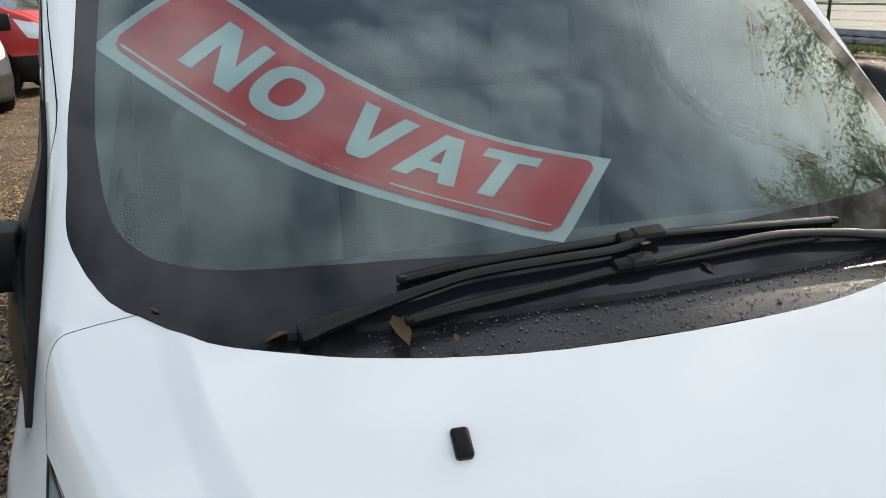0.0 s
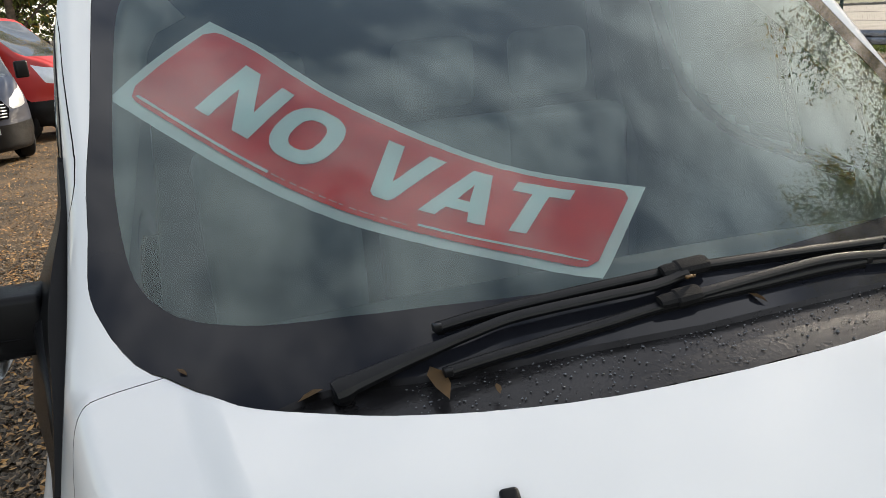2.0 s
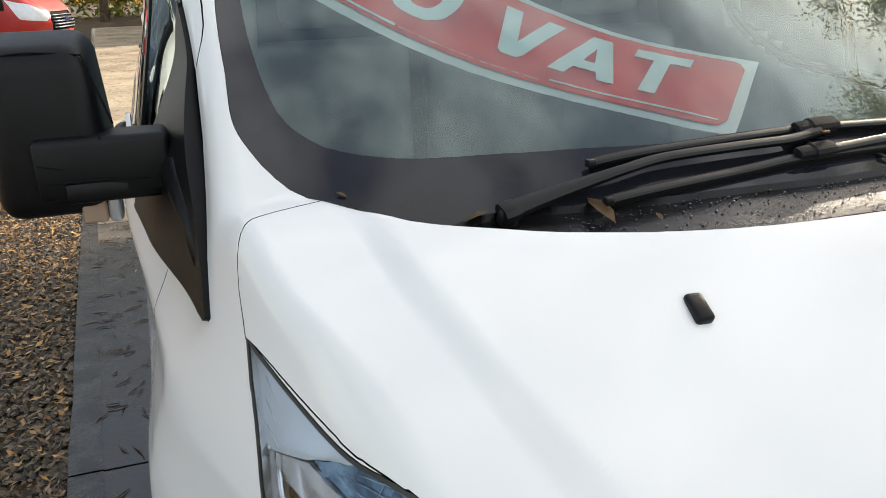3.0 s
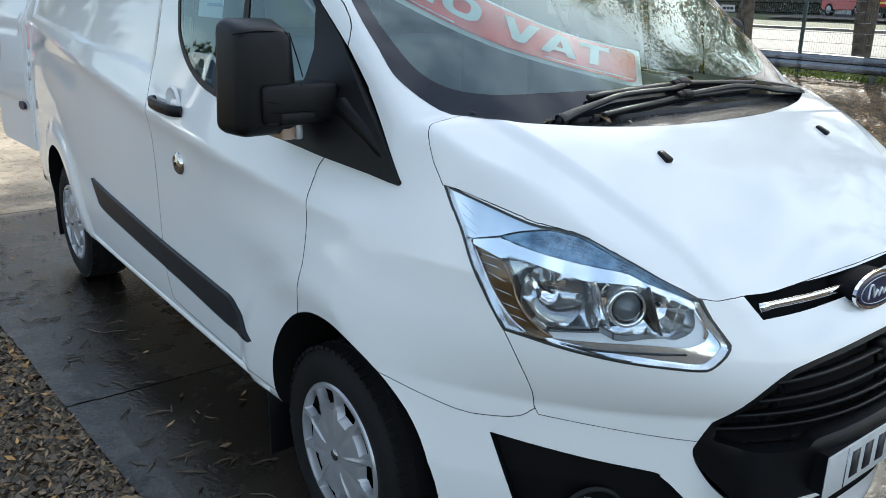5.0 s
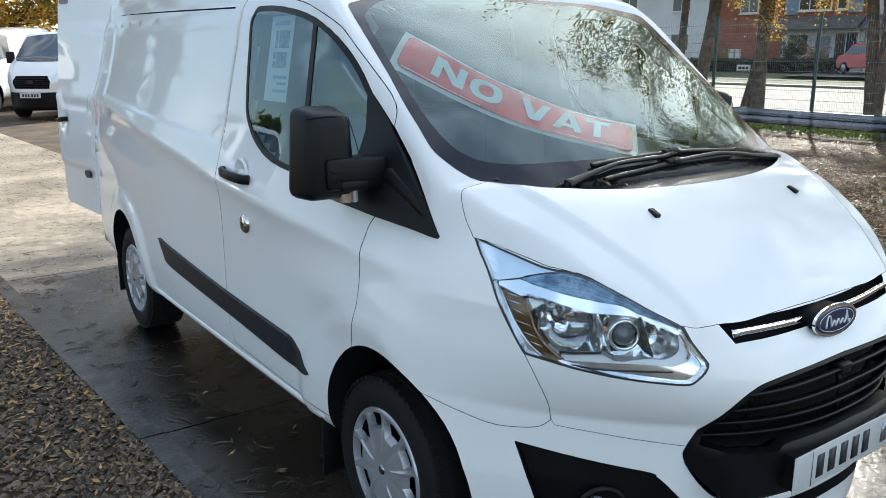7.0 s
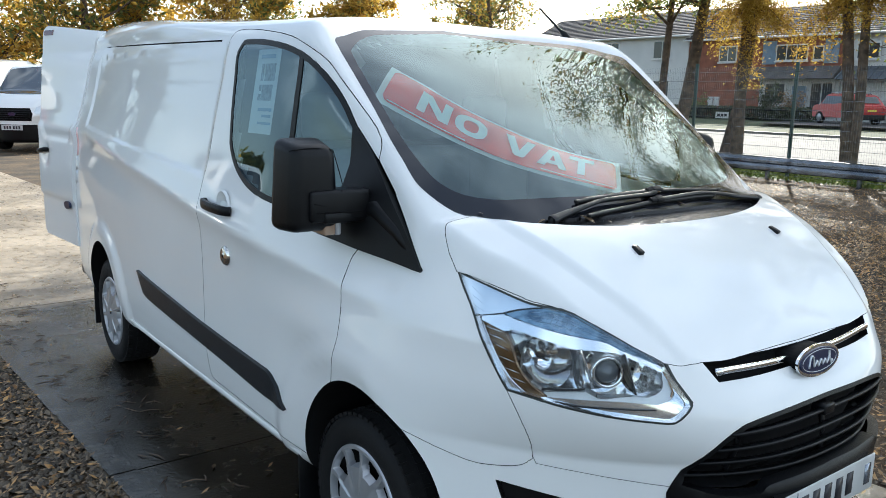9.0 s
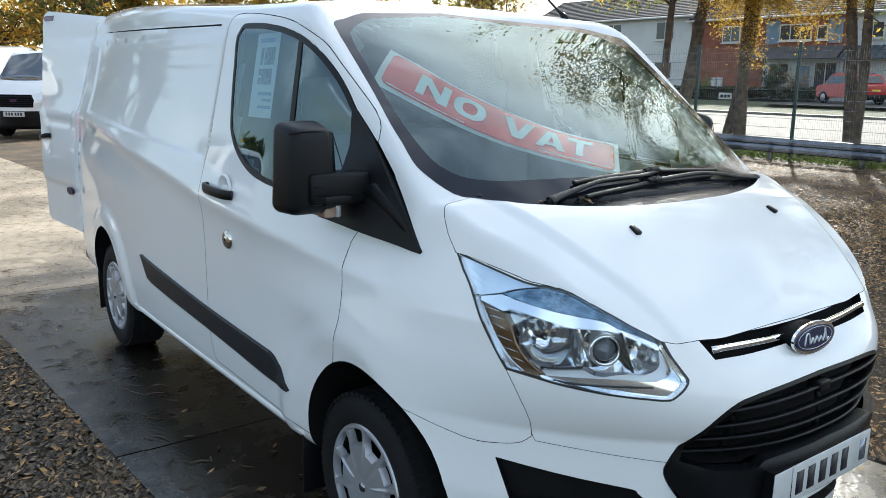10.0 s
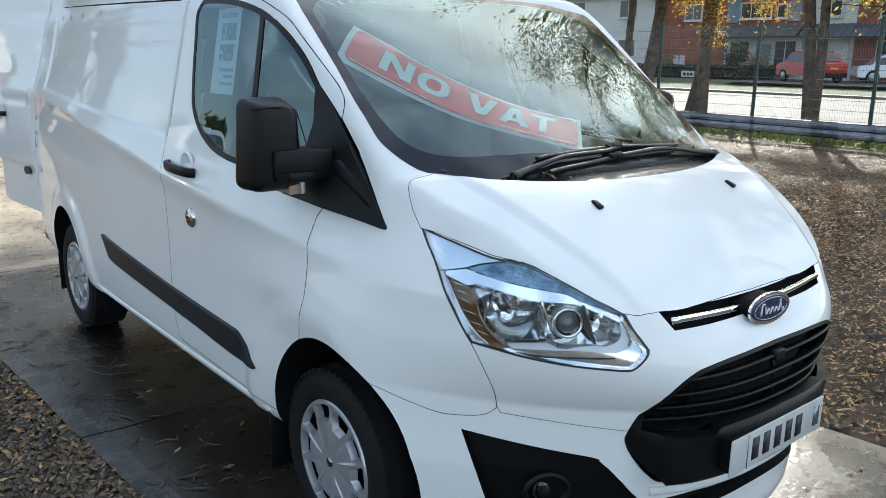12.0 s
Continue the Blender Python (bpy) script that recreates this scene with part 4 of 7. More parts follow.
def front_at(x, z, out=0.0):
    """A point on the nose, out metres ahead of it."""
    ys = np.linspace(-1.2, -0.4, 401)
    f = body(np.full(401, x), ys, np.full(401, z))
    k = int(np.argmax(f < 0))
    y = ys[k - 1] + (ys[k] - ys[k - 1]) * f[k - 1] / (f[k - 1] - f[k])
    return Vector((x, y - out, z))


def bar(points, w, h, bm=None):
    """A flat bar with rounded corners along points, h high and w deep."""
    bm = bm or bmesh.new()
    rings = []
    shape = [(-0.5, -0.3), (-0.3, -0.5), (0.3, -0.5), (0.5, -0.3), (0.5, 0.3), (0.3, 0.5), (-0.3, 0.5), (-0.5, 0.3)]
    pts = [Vector(p) for p in points]
    for i, p in enumerate(pts):
        d = (pts[min(i + 1, len(pts) - 1)] - pts[max(i - 1, 0)]).normalized()
        up = Vector((0, 0, 1))
        a = d.cross(up).normalized()
        up = a.cross(d).normalized()
        rings.append([bm.verts.new(p + a * (u * w) + up * (v * h)) for u, v in shape])
    for r0, r1 in zip(rings, rings[1:]):
        for k in range(8):
            bm.faces.new((r0[k], r0[(k + 1) % 8], r1[(k + 1) % 8], r1[k]))
    bm.faces.new(rings[0][::-1])
    bm.faces.new(rings[-1])
    bmesh.ops.recalc_face_normals(bm, faces=bm.faces)
    return bm


for z, wide in ((0.806, 0.40), (0.764, 0.43), (0.722, 0.455), (0.682, 0.475)):
    part("grille_bar", bar([front_at(x, z, -0.006) for x in np.linspace(-wide, wide, 25)], 0.022, 0.009), "black", van, "black plastic grille bar")
for x in (-0.36, -0.005, 0.36):
    part("grille_post", bar([front_at(x, z, -0.024) for z in np.linspace(0.665, 0.828, 8)], 0.012, 0.014), "black", van)
part("grille_sensor", box(-0.035, 0.02, -1.045, -1.0, 0.79, 0.822, 0.006), "black", van, "small black sensor block")
part("bumper_strip", bar([front_at(x, 0.452, 0.004) for x in np.linspace(-0.43, 0.43, 25)], 0.012, 0.024), "white", van, "thin white strip under the grille")

# badge and bright bars in the slot
for s in (-1, 1):
    part("bright_bar", bar([front_at(s * x, 0.945 + 0.012 * (x / 0.4), 0.004) for x in np.linspace(0.105, 0.402, 12)], 0.016, 0.019), "chrome", van, "bright metal bar")
badge = part("badge_rim", prism([(0.112 * math.cos(t), 0.045 * math.sin(t)) for t in (2 * math.pi * k / 48 for k in range(48))], lambda u, v, w: (u, -0.984 + 0.13 * v - w + 0.0, 0.936 + v), 0.008), "chrome", van, "chrome oval badge", smooth=False)
part("badge_face", prism([(0.101 * math.cos(t), 0.036 * math.sin(t)) for t in (2 * math.pi * k / 48 for k in range(48))], lambda u, v, w: (u, -0.990 + 0.13 * v - w, 0.936 + v), 0.005), "badge_blue", badge, "dark blue oval face", smooth=False)
part("badge_back", prism([(0.100 * math.cos(t), 0.038 * math.sin(t)) for t in (2 * math.pi * k / 32 for k in range(32))], lambda u, v, w: (u, -0.90 + 0.13 * v - w, 0.936 + v), 0.086), "gap", badge, "black badge mount", smooth=False)
mark = tube([(u, -0.9965 + 0.13 * v, 0.936 + v) for u, v in spline([(-0.062, -0.014), (-0.05, 0.016), (-0.036, 0.014), (-0.034, -0.012), (-0.018, 0.002), (-0.012, -0.013), (0.004, 0.003), (0.012, -0.012), (0.026, 0.0), (0.034, -0.013), (0.048, 0.006), (0.05, 0.02), (0.056, -0.014), (0.066, -0.008)], 5)], 0.0032, 6)
part("badge_mark", mark, "silver_paint", badge, "pale wavy mark on the badge")
part("badge_line", tube([(0.091 * math.cos(t), -0.9945 + 0.13 * 0.030 * math.sin(t), 0.936 + 0.030 * math.sin(t)) for t in (2 * math.pi * k / 48 for k in range(49))], 0.0014, 5, caps=False), "silver_paint", badge, "thin pale oval line")

# number plate with plain bars
plate = part("number_plate", box(-0.26, 0.26, -1.066, -1.06, 0.512, 0.623, 0.003), "plate", van, "white number plate with dark bars")
for i, x in enumerate((-0.135, -0.075, -0.012, 0.05, 0.11)):
    part("plate_bar", box(x - 0.018, x + 0.018, -1.0675, -1.0655, 0.533, 0.601), "bar", plate, "dark bar")
part("plate_mark", box(0.2, 0.235, -1.0675, -1.0655, 0.535, 0.60), "galv", plate, "grey mark")
part("plate_line", box(-0.178, -0.175, -1.0675, -1.0655, 0.515, 0.62), "galv", plate)
plate.location = (-0.034, -0.016, 0.004)
plinth = box(-0.284, 0.216, -1.0765, -1.03, 0.523, 0.624)
for v in plinth.verts:
    if v.co.y > -1.02:
        v.co.x *= 1.06
        v.co.z += 0.012 if v.co.z > 0.57 else -0.012
part("plate_surround", plinth, "black", van, "black plate holder", smooth=False)

# fog lamp, washer jets
for s in (-1, 1):
    c = front_at(s * 0.645, 0.437, -0.020)
    d = (Vector((s * 0.50, -0.86, 0))).normalized()
    m = Matrix.Translation(c) @ d.to_track_quat("X", "Z").to_matrix().to_4x4()
    b = lathe([(0.034, -0.034), (0.040, -0.020), (0.047, 0.004), (0.055, 0.010), (0.062, 0.0)], 40)
    for v in b.verts:
        v.co.y *= 1.18
    bmesh.ops.transform(b, matrix=m, verts=b.verts)
    fog = part("fog_lamp", b, "black", van, "round dark fog lamp in a black cup")
    b = lathe([(0.0005, -0.012), (0.018, -0.014), (0.032, -0.022), (0.038, -0.034)], 28)
    bmesh.ops.transform(b, matrix=m, verts=b.verts)
    part("fog_lens", b, "gloss_black", fog, "dark glass lens")
    b = tube([(-0.012, 0.037 * math.cos(t), 0.037 * math.sin(t)) for t in np.linspace(2.3, 4.0, 10)], [0.001, 0.004, 0.005, 0.006, 0.006, 0.006, 0.005, 0.004, 0.003, 0.001], 6)
    bmesh.ops.transform(b, matrix=m, verts=b.verts)
    part("fog_rim", b, "strip_grey", fog, "dark grey edge of the fog lamp")
    j = box(-0.011, 0.011, -0.02, 0.02, -0.006, 0.009, 0.005, 3)
    for v in j.verts:
        if v.co.z > 0 and v.co.y < 0:
            v.co.z *= 0.55
    n = Vector(gradient(np.array([[s * 0.356, -0.608, hood_z(0.356, -0.608)]]))[0])
    mm = Matrix.Translation((s * 0.356, -0.608, hood_z(0.356, -0.608) + 0.002)) @ n.to_track_quat("Z", "Y").to_matrix().to_4x4() @ Matrix.Rotation(math.pi, 4, "Z")
    bmesh.ops.transform(j, matrix=mm, verts=j.verts)
    part("washer_jet", j, "black", van, "black plastic washer jet")

# ---- headlamps ----
M["drl"] = mat("blue_lens_strip", (0.045, 0.11, 0.20), 0.18, metal=0.35, color2=(0.26, 0.43, 0.60), scale=30, bump=0.25, bump_scale=160, coat=0.8)
M["drl_rib"] = mat("pale_blue_rib", (0.32, 0.46, 0.60), 0.2, metal=0.4, vary=0.3, scale=60)
M["satin"] = mat("satin_silver", (0.62, 0.65, 0.68), 0.30, metal=0.55, vary=0.06, scale=18)
M["amber_chrome"] = mat("amber_edge", (0.36, 0.24, 0.16), 0.16, metal=0.8, vary=0.3, scale=30)
M["marker"] = mat("brown_side_reflector", (0.15, 0.085, 0.035), 0.2, metal=0.55, vary=0.3, scale=22, coat=0.4)
M["dark_chrome"] = mat("dark_chrome", (0.30, 0.31, 0.33), 0.12, metal=1.0)
M["lamp_chrome"] = mat("lamp_chrome", (0.95, 0.955, 0.96), 0.06, metal=0.9)
M["bright_housing"] = mat("bright_housing", (0.80, 0.81, 0.82), 0.20, metal=0.9, vary=0.08, scale=20)
M["brow_chrome"] = mat("bright_brow", (0.90, 0.92, 0.94), 0.13, metal=0.75, vary=0.06, scale=24, coat=0.6)
M["lamp_white"] = mat("pale_lamp_plate", (0.80, 0.86, 0.92), 0.12, metal=0.55, vary=0.05, scale=14, coat=0.7)
M["lamp_seal"] = mat("lamp_seal_rubber", (0.025, 0.028, 0.026), 0.45, vary=0.2, scale=12)
M["lamp_shelf"] = mat("pale_lamp_shelf", (0.78, 0.80, 0.82), 0.26, metal=0.0, vary=0.05, scale=16, coat=0.3)
M["lamp_dark"] = mat("lamp_shadow_plastic", (0.02, 0.02, 0.022), 0.35)
M["dark_red"] = mat("dark_red_lens", (0.10, 0.02, 0.03), 0.15, coat=0.8)
M["tail_pink"] = mat("faded_red_lens", (0.78, 0.50, 0.50), 0.12, coat=0.8)
M["ball"] = mat("projector_glass", (0.10, 0.11, 0.12), 0.03, coat=1.0)
DRL_UP = [(-0.298, 1.079), (-0.272, 1.089), (-0.227, 1.100), (-0.169, 1.107), (-0.127, 1.095), (-0.059, 1.067), (0.008, 1.036), (0.075, 0.998), (0.100, 0.980)]
DRL_LOW = [(0.100, 0.980), (0.043, 1.002), (-0.003, 1.018), (-0.042, 1.035), (-0.095, 1.043), (-0.135, 1.047), (-0.193, 1.055), (-0.239, 1.064), (-0.271, 1.071), (-0.298, 1.079)]
BROW_LOW = [(0.104, 0.962), (0.044, 0.989), (-0.008, 1.008), (-0.053, 1.013), (-0.119, 1.013), (-0.154, 1.019), (-0.22, 1.032), (-0.268, 1.041), (-0.297, 1.034)]
MARKER_EDGE = [(-0.297, 1.033), (-0.281, 0.997), (-0.264, 0.948), (-0.23, 0.906), (-0.19, 0.880)]
SPINE = [(-0.358, 1.052), (-0.336, 1.005), (-0.311, 0.956), (-0.271, 0.904), (-0.225, 0.872)]
REGIONS = {
    "top_plate": (chain([(-0.43, 1.21), (-0.30, 1.17), (-0.236, 1.14), (-0.169, 1.13)], [(-0.169, 1.13), (-0.169, 1.109)], [(-0.169, 1.109), (-0.227, 1.102), (-0.272, 1.091), (-0.298, 1.081)], [(-0.298, 1.081), (-0.357, 1.066)], [(-0.357, 1.066), (-0.43, 1.078)], [(-0.43, 1.078), (-0.43, 1.21)]), "lamp_white", 0.010),
    "upper_rail": (chain([(q[0], q[1] + 0.002) for q in DRL_UP[3:]], [(0.100, 0.982), (0.16, 1.02), (0.0, 1.12), (-0.169, 1.14)], [(-0.169, 1.14), (-0.169, 1.109)]), "lamp_chrome", 0.010),
    "daylight_strip": (chain(DRL_UP, DRL_LOW), "drl", 0.024),
    "brow": (chain([(-0.357, 1.064), (-0.298, 1.077)], [(-0.298, 1.077), (-0.271, 1.069), (-0.239, 1.062), (-0.193, 1.053), (-0.135, 1.045), (-0.095, 1.041), (-0.042, 1.033), (-0.003, 1.016), (0.043, 1.0), (0.102, 0.977)], [(0.102, 0.977), (0.104, 0.962)], BROW_LOW, [(-0.297, 1.034), (-0.357, 1.054)], [(-0.357, 1.054), (-0.357, 1.064)]), "brow_chrome", 0.014),
    "side_marker": (chain(MARKER_EDGE, [(-0.19, 0.880), (-0.225, 0.872)], SPINE[::-1], [(-0.358, 1.052), (-0.297, 1.033)]), "marker", 0.028),
    "edge_band": (chain([(-0.359, 1.064), (-0.36, 1.052), (-0.338, 1.005), (-0.313, 0.956), (-0.273, 0.902), (-0.228, 0.869)], [(-0.228, 0.869), (-0.26, 0.84)], [(-0.26, 0.84), (-0.48, 0.86)], [(-0.48, 0.86), (-0.44, 1.075)], [(-0.44, 1.075), (-0.359, 1.064)]), "bright_housing", 0.016),
    "tip_trim": (chain([(0.104, 0.960), (0.135, 0.918), (0.128, 0.900), (0.095, 0.886)], [(0.095, 0.886), (0.0, 0.890), (-0.09, 0.886), (-0.19, 0.880)], [(-0.19, 0.880), (-0.225, 0.868), (-0.20, 0.82), (0.2, 0.82), (0.2, 1.0)], [(0.2, 1.0), (0.106, 0.985)], [(0.106, 0.985), (0.104, 0.960)]), "lamp_chrome", 0.018),
    "lower_shelf": (chain([(-0.195, 0.893), (-0.089, 0.907)], [(-0.089, 0.907), (-0.05, 0.893), (-0.01, 0.900), (0.03, 0.905), (0.07, 0.905), (0.105, 0.925), (0.104, 0.960)], [(0.104, 0.960), (0.135, 0.918), (0.128, 0.900), (0.095, 0.886)], [(0.095, 0.886), (0.0, 0.890), (-0.09, 0.886), (-0.19, 0.880)], [(-0.19, 0.880), (-0.195, 0.893)]), "lamp_shelf", 0.024),
}
seal = shrunk(LAMP, 0.0046)
k2 = Cutter(lens_bm)
glass_bm = k2.lift(k2.cut(*OBLIQUE, seal, lambda f: True))
inner_bm = glass_bm.copy()
for v, n in zip(inner_bm.verts, gradient(np.array([v.co for v in inner_bm.verts]))):
    v.co -= Vector(n) * 0.020
pieces = {}
for key, (poly, look_of, depth) in REGIONS.items():
    k2 = Cutter(inner_bm)
    inner_bm.normal_update()
    hit = k2.cut(*OBLIQUE, poly, lambda f: True)
    if hit:
        pieces[key] = (k2.lift(hit), look_of, depth - 0.020)


def placed(bm, at, facing, mirror):
    m = Matrix.Translation(at) @ Vector(facing).normalized().to_track_quat("X", "Z").to_matrix().to_4x4()
    bmesh.ops.transform(bm, matrix=m, verts=bm.verts)
    return other_side(bm) if mirror else bm


def face_in(u, z, depth):
    """A point behind the lamp's lens, from its place in the slanting plane."""
    base = Vector((0.788 * u, -0.6157 * u, z))
    d = Vector((0.6157, 0.788, 0))
    s = np.linspace(-1.6, 0.6, 1101)
    f = body(base.x + d.x * s, base.y + d.y * s, np.full(1101, z))
    return base + d * (s[int(np.argmax(f < 0))] + depth)


FACING = (-0.55, -0.83, 0.05)
for flip in (False, True):
    side = (lambda b: other_side(b)) if flip else (lambda b: b.copy())
    lens = skin("headlamp", side(glass_bm), ("lamp_glass",), van, "clear headlamp lens over chrome reflectors")
    lens.visible_shadow = False
    part("lamp_seal", sharp(side(proud(lens_bm.copy(), 0.001, -0.006))), "lamp_seal", lens, "dark grey-green rubber seal")
    part("lamp_backing", sharp(side(sunk(inner_bm.copy(), 0.11))), "brow_chrome", lens, "pale lamp housing")
    wall = glass_bm.copy()
    tops = list(wall.faces)
    proud(wall, -0.0015, -0.03)
    bmesh.ops.delete(wall, geom=tops, context="FACES_ONLY")
    part("lamp_wall", side(wall), "bright_housing", lens)
    for key, (b, look_of, depth) in pieces.items():
        part(key, sharp(side(proud(b.copy(), -depth, -0.05))), look_of, lens)

    def strip(name, run, depth, r, material, label=""):
        b = tube([face_in(u, z, depth) for u, z in spline(run, 4)], r, 6)
        part(name, other_side(b) if flip else b, material, lens, label)

    strip("marker_spine", SPINE, 0.024, 0.0022, "lamp_chrome")
    strip("amber_edge", [(u + 0.004, z) for u, z in MARKER_EDGE], 0.022, 0.0034, "amber_chrome", "amber-tinted chrome edge")
    for (u0, z0), (u1, z1) in (((-0.350, 1.039), (-0.303, 1.030)), ((-0.343, 1.020), (-0.300, 1.012)), ((-0.327, 1.000), (-0.288, 0.985)), ((-0.313, 0.967), (-0.273, 0.957)), ((-0.297, 0.938), (-0.258, 0.929)), ((-0.279, 0.915), (-0.242, 0.906))):
        strip("marker_rib", [(u0, z0), (u1, z1)], 0.026, 0.0014, "lamp_chrome")
    for k in range(3):
        f = 0.24 + 0.24 * k
        strip("daylight_rib", [(DRL_UP[q + 1][0] * (1 - f) + DRL_LOW[8 - q][0] * f, DRL_UP[q + 1][1] * (1 - f) + DRL_LOW[8 - q][1] * f) for q in range(1, 7)], 0.0235, 0.0009, "drl_rib")
    for k in range(22):
        f = 1.6 + 5.2 * k / 21
        q, g = int(f), f - int(f)
        up = [DRL_UP[q + 1][j] * (1 - g) + DRL_UP[min(q + 2, 8)][j] * g for j in (0, 1)]
        low = [DRL_LOW[8 - q][j] * (1 - g) + DRL_LOW[max(7 - q, 0)][j] * g for j in (0, 1)]
        strip("daylight_tick", [[up[j] * 0.85 + low[j] * 0.15 for j in (0, 1)], [up[j] * 0.5 + low[j] * 0.5 for j in (0, 1)], [up[j] * 0.12 + low[j] * 0.88 for j in (0, 1)]], 0.0235, 0.0006, "drl_rib")
    # reflector bowls; the smallest is made of flat mirrors
    part("outer_bowl", placed(lathe([(0.012, -0.060), (0.030, -0.052), (0.050, -0.034), (0.066, -0.008), (0.076, 0.022)], 34), face_in(-0.193, 0.958, 0.066), (-0.30, -0.90, 0.30), flip), "lamp_chrome", lens, "chrome reflector bowl")
    part("bowl_bulb", placed(lathe([(0.0005, 0.020), (0.008, 0.017), (0.011, 0.0), (0.014, -0.03)], 16), face_in(-0.185, 0.962, 0.100), (-0.30, -0.95, 0.0), flip), "dark_chrome", lens)
    part("bowl_copper", placed(box(-0.002, 0.002, -0.016, 0.016, -0.006, 0.006, 0.001), face_in(-0.170, 0.985, 0.075), (-0.30, -0.95, 0.2), flip), "amber_chrome", lens)
    part("projector_bowl", placed(lathe([(0.036, -0.040), (0.052, -0.030), (0.068, -0.010), (0.080, 0.014)], 30), face_in(-0.050, 0.948, 0.070), (-0.35, -0.88, 0.28), flip), "lamp_chrome", lens, "chrome projector bowl")
    part("projector_ring", placed(lathe([(0.034, 0.012), (0.037, 0.018), (0.044, 0.014), (0.047, 0.0), (0.047, -0.03)], 40), face_in(-0.030, 0.952, 0.064), FACING, flip), "lamp_chrome", lens, "chrome projector ring")
    part("projector", placed(lathe([(0.0005, 0.030), (0.014, 0.027), (0.025, 0.019), (0.032, 0.009), (0.034, 0.0), (0.034, -0.02)], 36), face_in(-0.030, 0.952, 0.064), FACING, flip), "ball", lens, "glass projector ball")
    part("projector_copper", placed(box(-0.002, 0.002, -0.012, 0.012, -0.008, 0.008, 0.001), face_in(-0.078, 0.962, 0.062), (-0.35, -0.93, 0.1), flip), "amber_chrome", lens)
    part("inner_bowl", placed(lathe([(0.010, -0.036), (0.026, -0.030), (0.042, -0.012), (0.052, 0.014)], 9), face_in(0.044, 0.952, 0.055), (-0.45, -0.84, 0.30), flip), "lamp_chrome", lens, "small faceted chrome bowl", smooth=False)
    part("bowl_bulb", placed(lathe([(0.0005, 0.016), (0.007, 0.013), (0.009, 0.0), (0.011, -0.03)], 14), face_in(0.040, 0.962, 0.070), FACING, flip), "dark_chrome", lens)
    for u, z in ((-0.118, 0.968), (-0.010, 0.962)):
        vane = box(-0.035, 0.030, -0.0035, 0.0035, -0.062, 0.050, 0.002)
        for v in vane.verts:
            v.co.y += 9.0 * v.co.z ** 2 - 0.25 * v.co.z
        part("lamp_divider", placed(vane, face_in(u, z, 0.045), (-0.45, -0.89, 0), flip), "lamp_chrome" if u < -0.05 else "lamp_dark", lens)
    strip("bowl_gap", [(-0.197, 0.896), (-0.140, 0.900), (-0.089, 0.909)], 0.034, 0.0030, "lamp_dark")
    strip("lower_line", [(-0.215, 0.874), (-0.11, 0.868), (0.0, 0.872), (0.09, 0.874)], 0.015, 0.0022, "lamp_dark")
    strip("tip_amber", [(0.108, 0.966), (0.132, 0.922), (0.128, 0.904)], 0.020, 0.0026, "amber_chrome")
    for k in range(3):
        strip("plate_rib", [(-0.388 + 0.004 * k, 1.140 - 0.024 * k), (-0.360 + 0.004 * k, 1.118 - 0.020 * k)], 0.0105, 0.0004, "brow_chrome")
for b in (glass_bm, inner_bm, lens_bm, *(p[0] for p in pieces.values())):
    b.free()


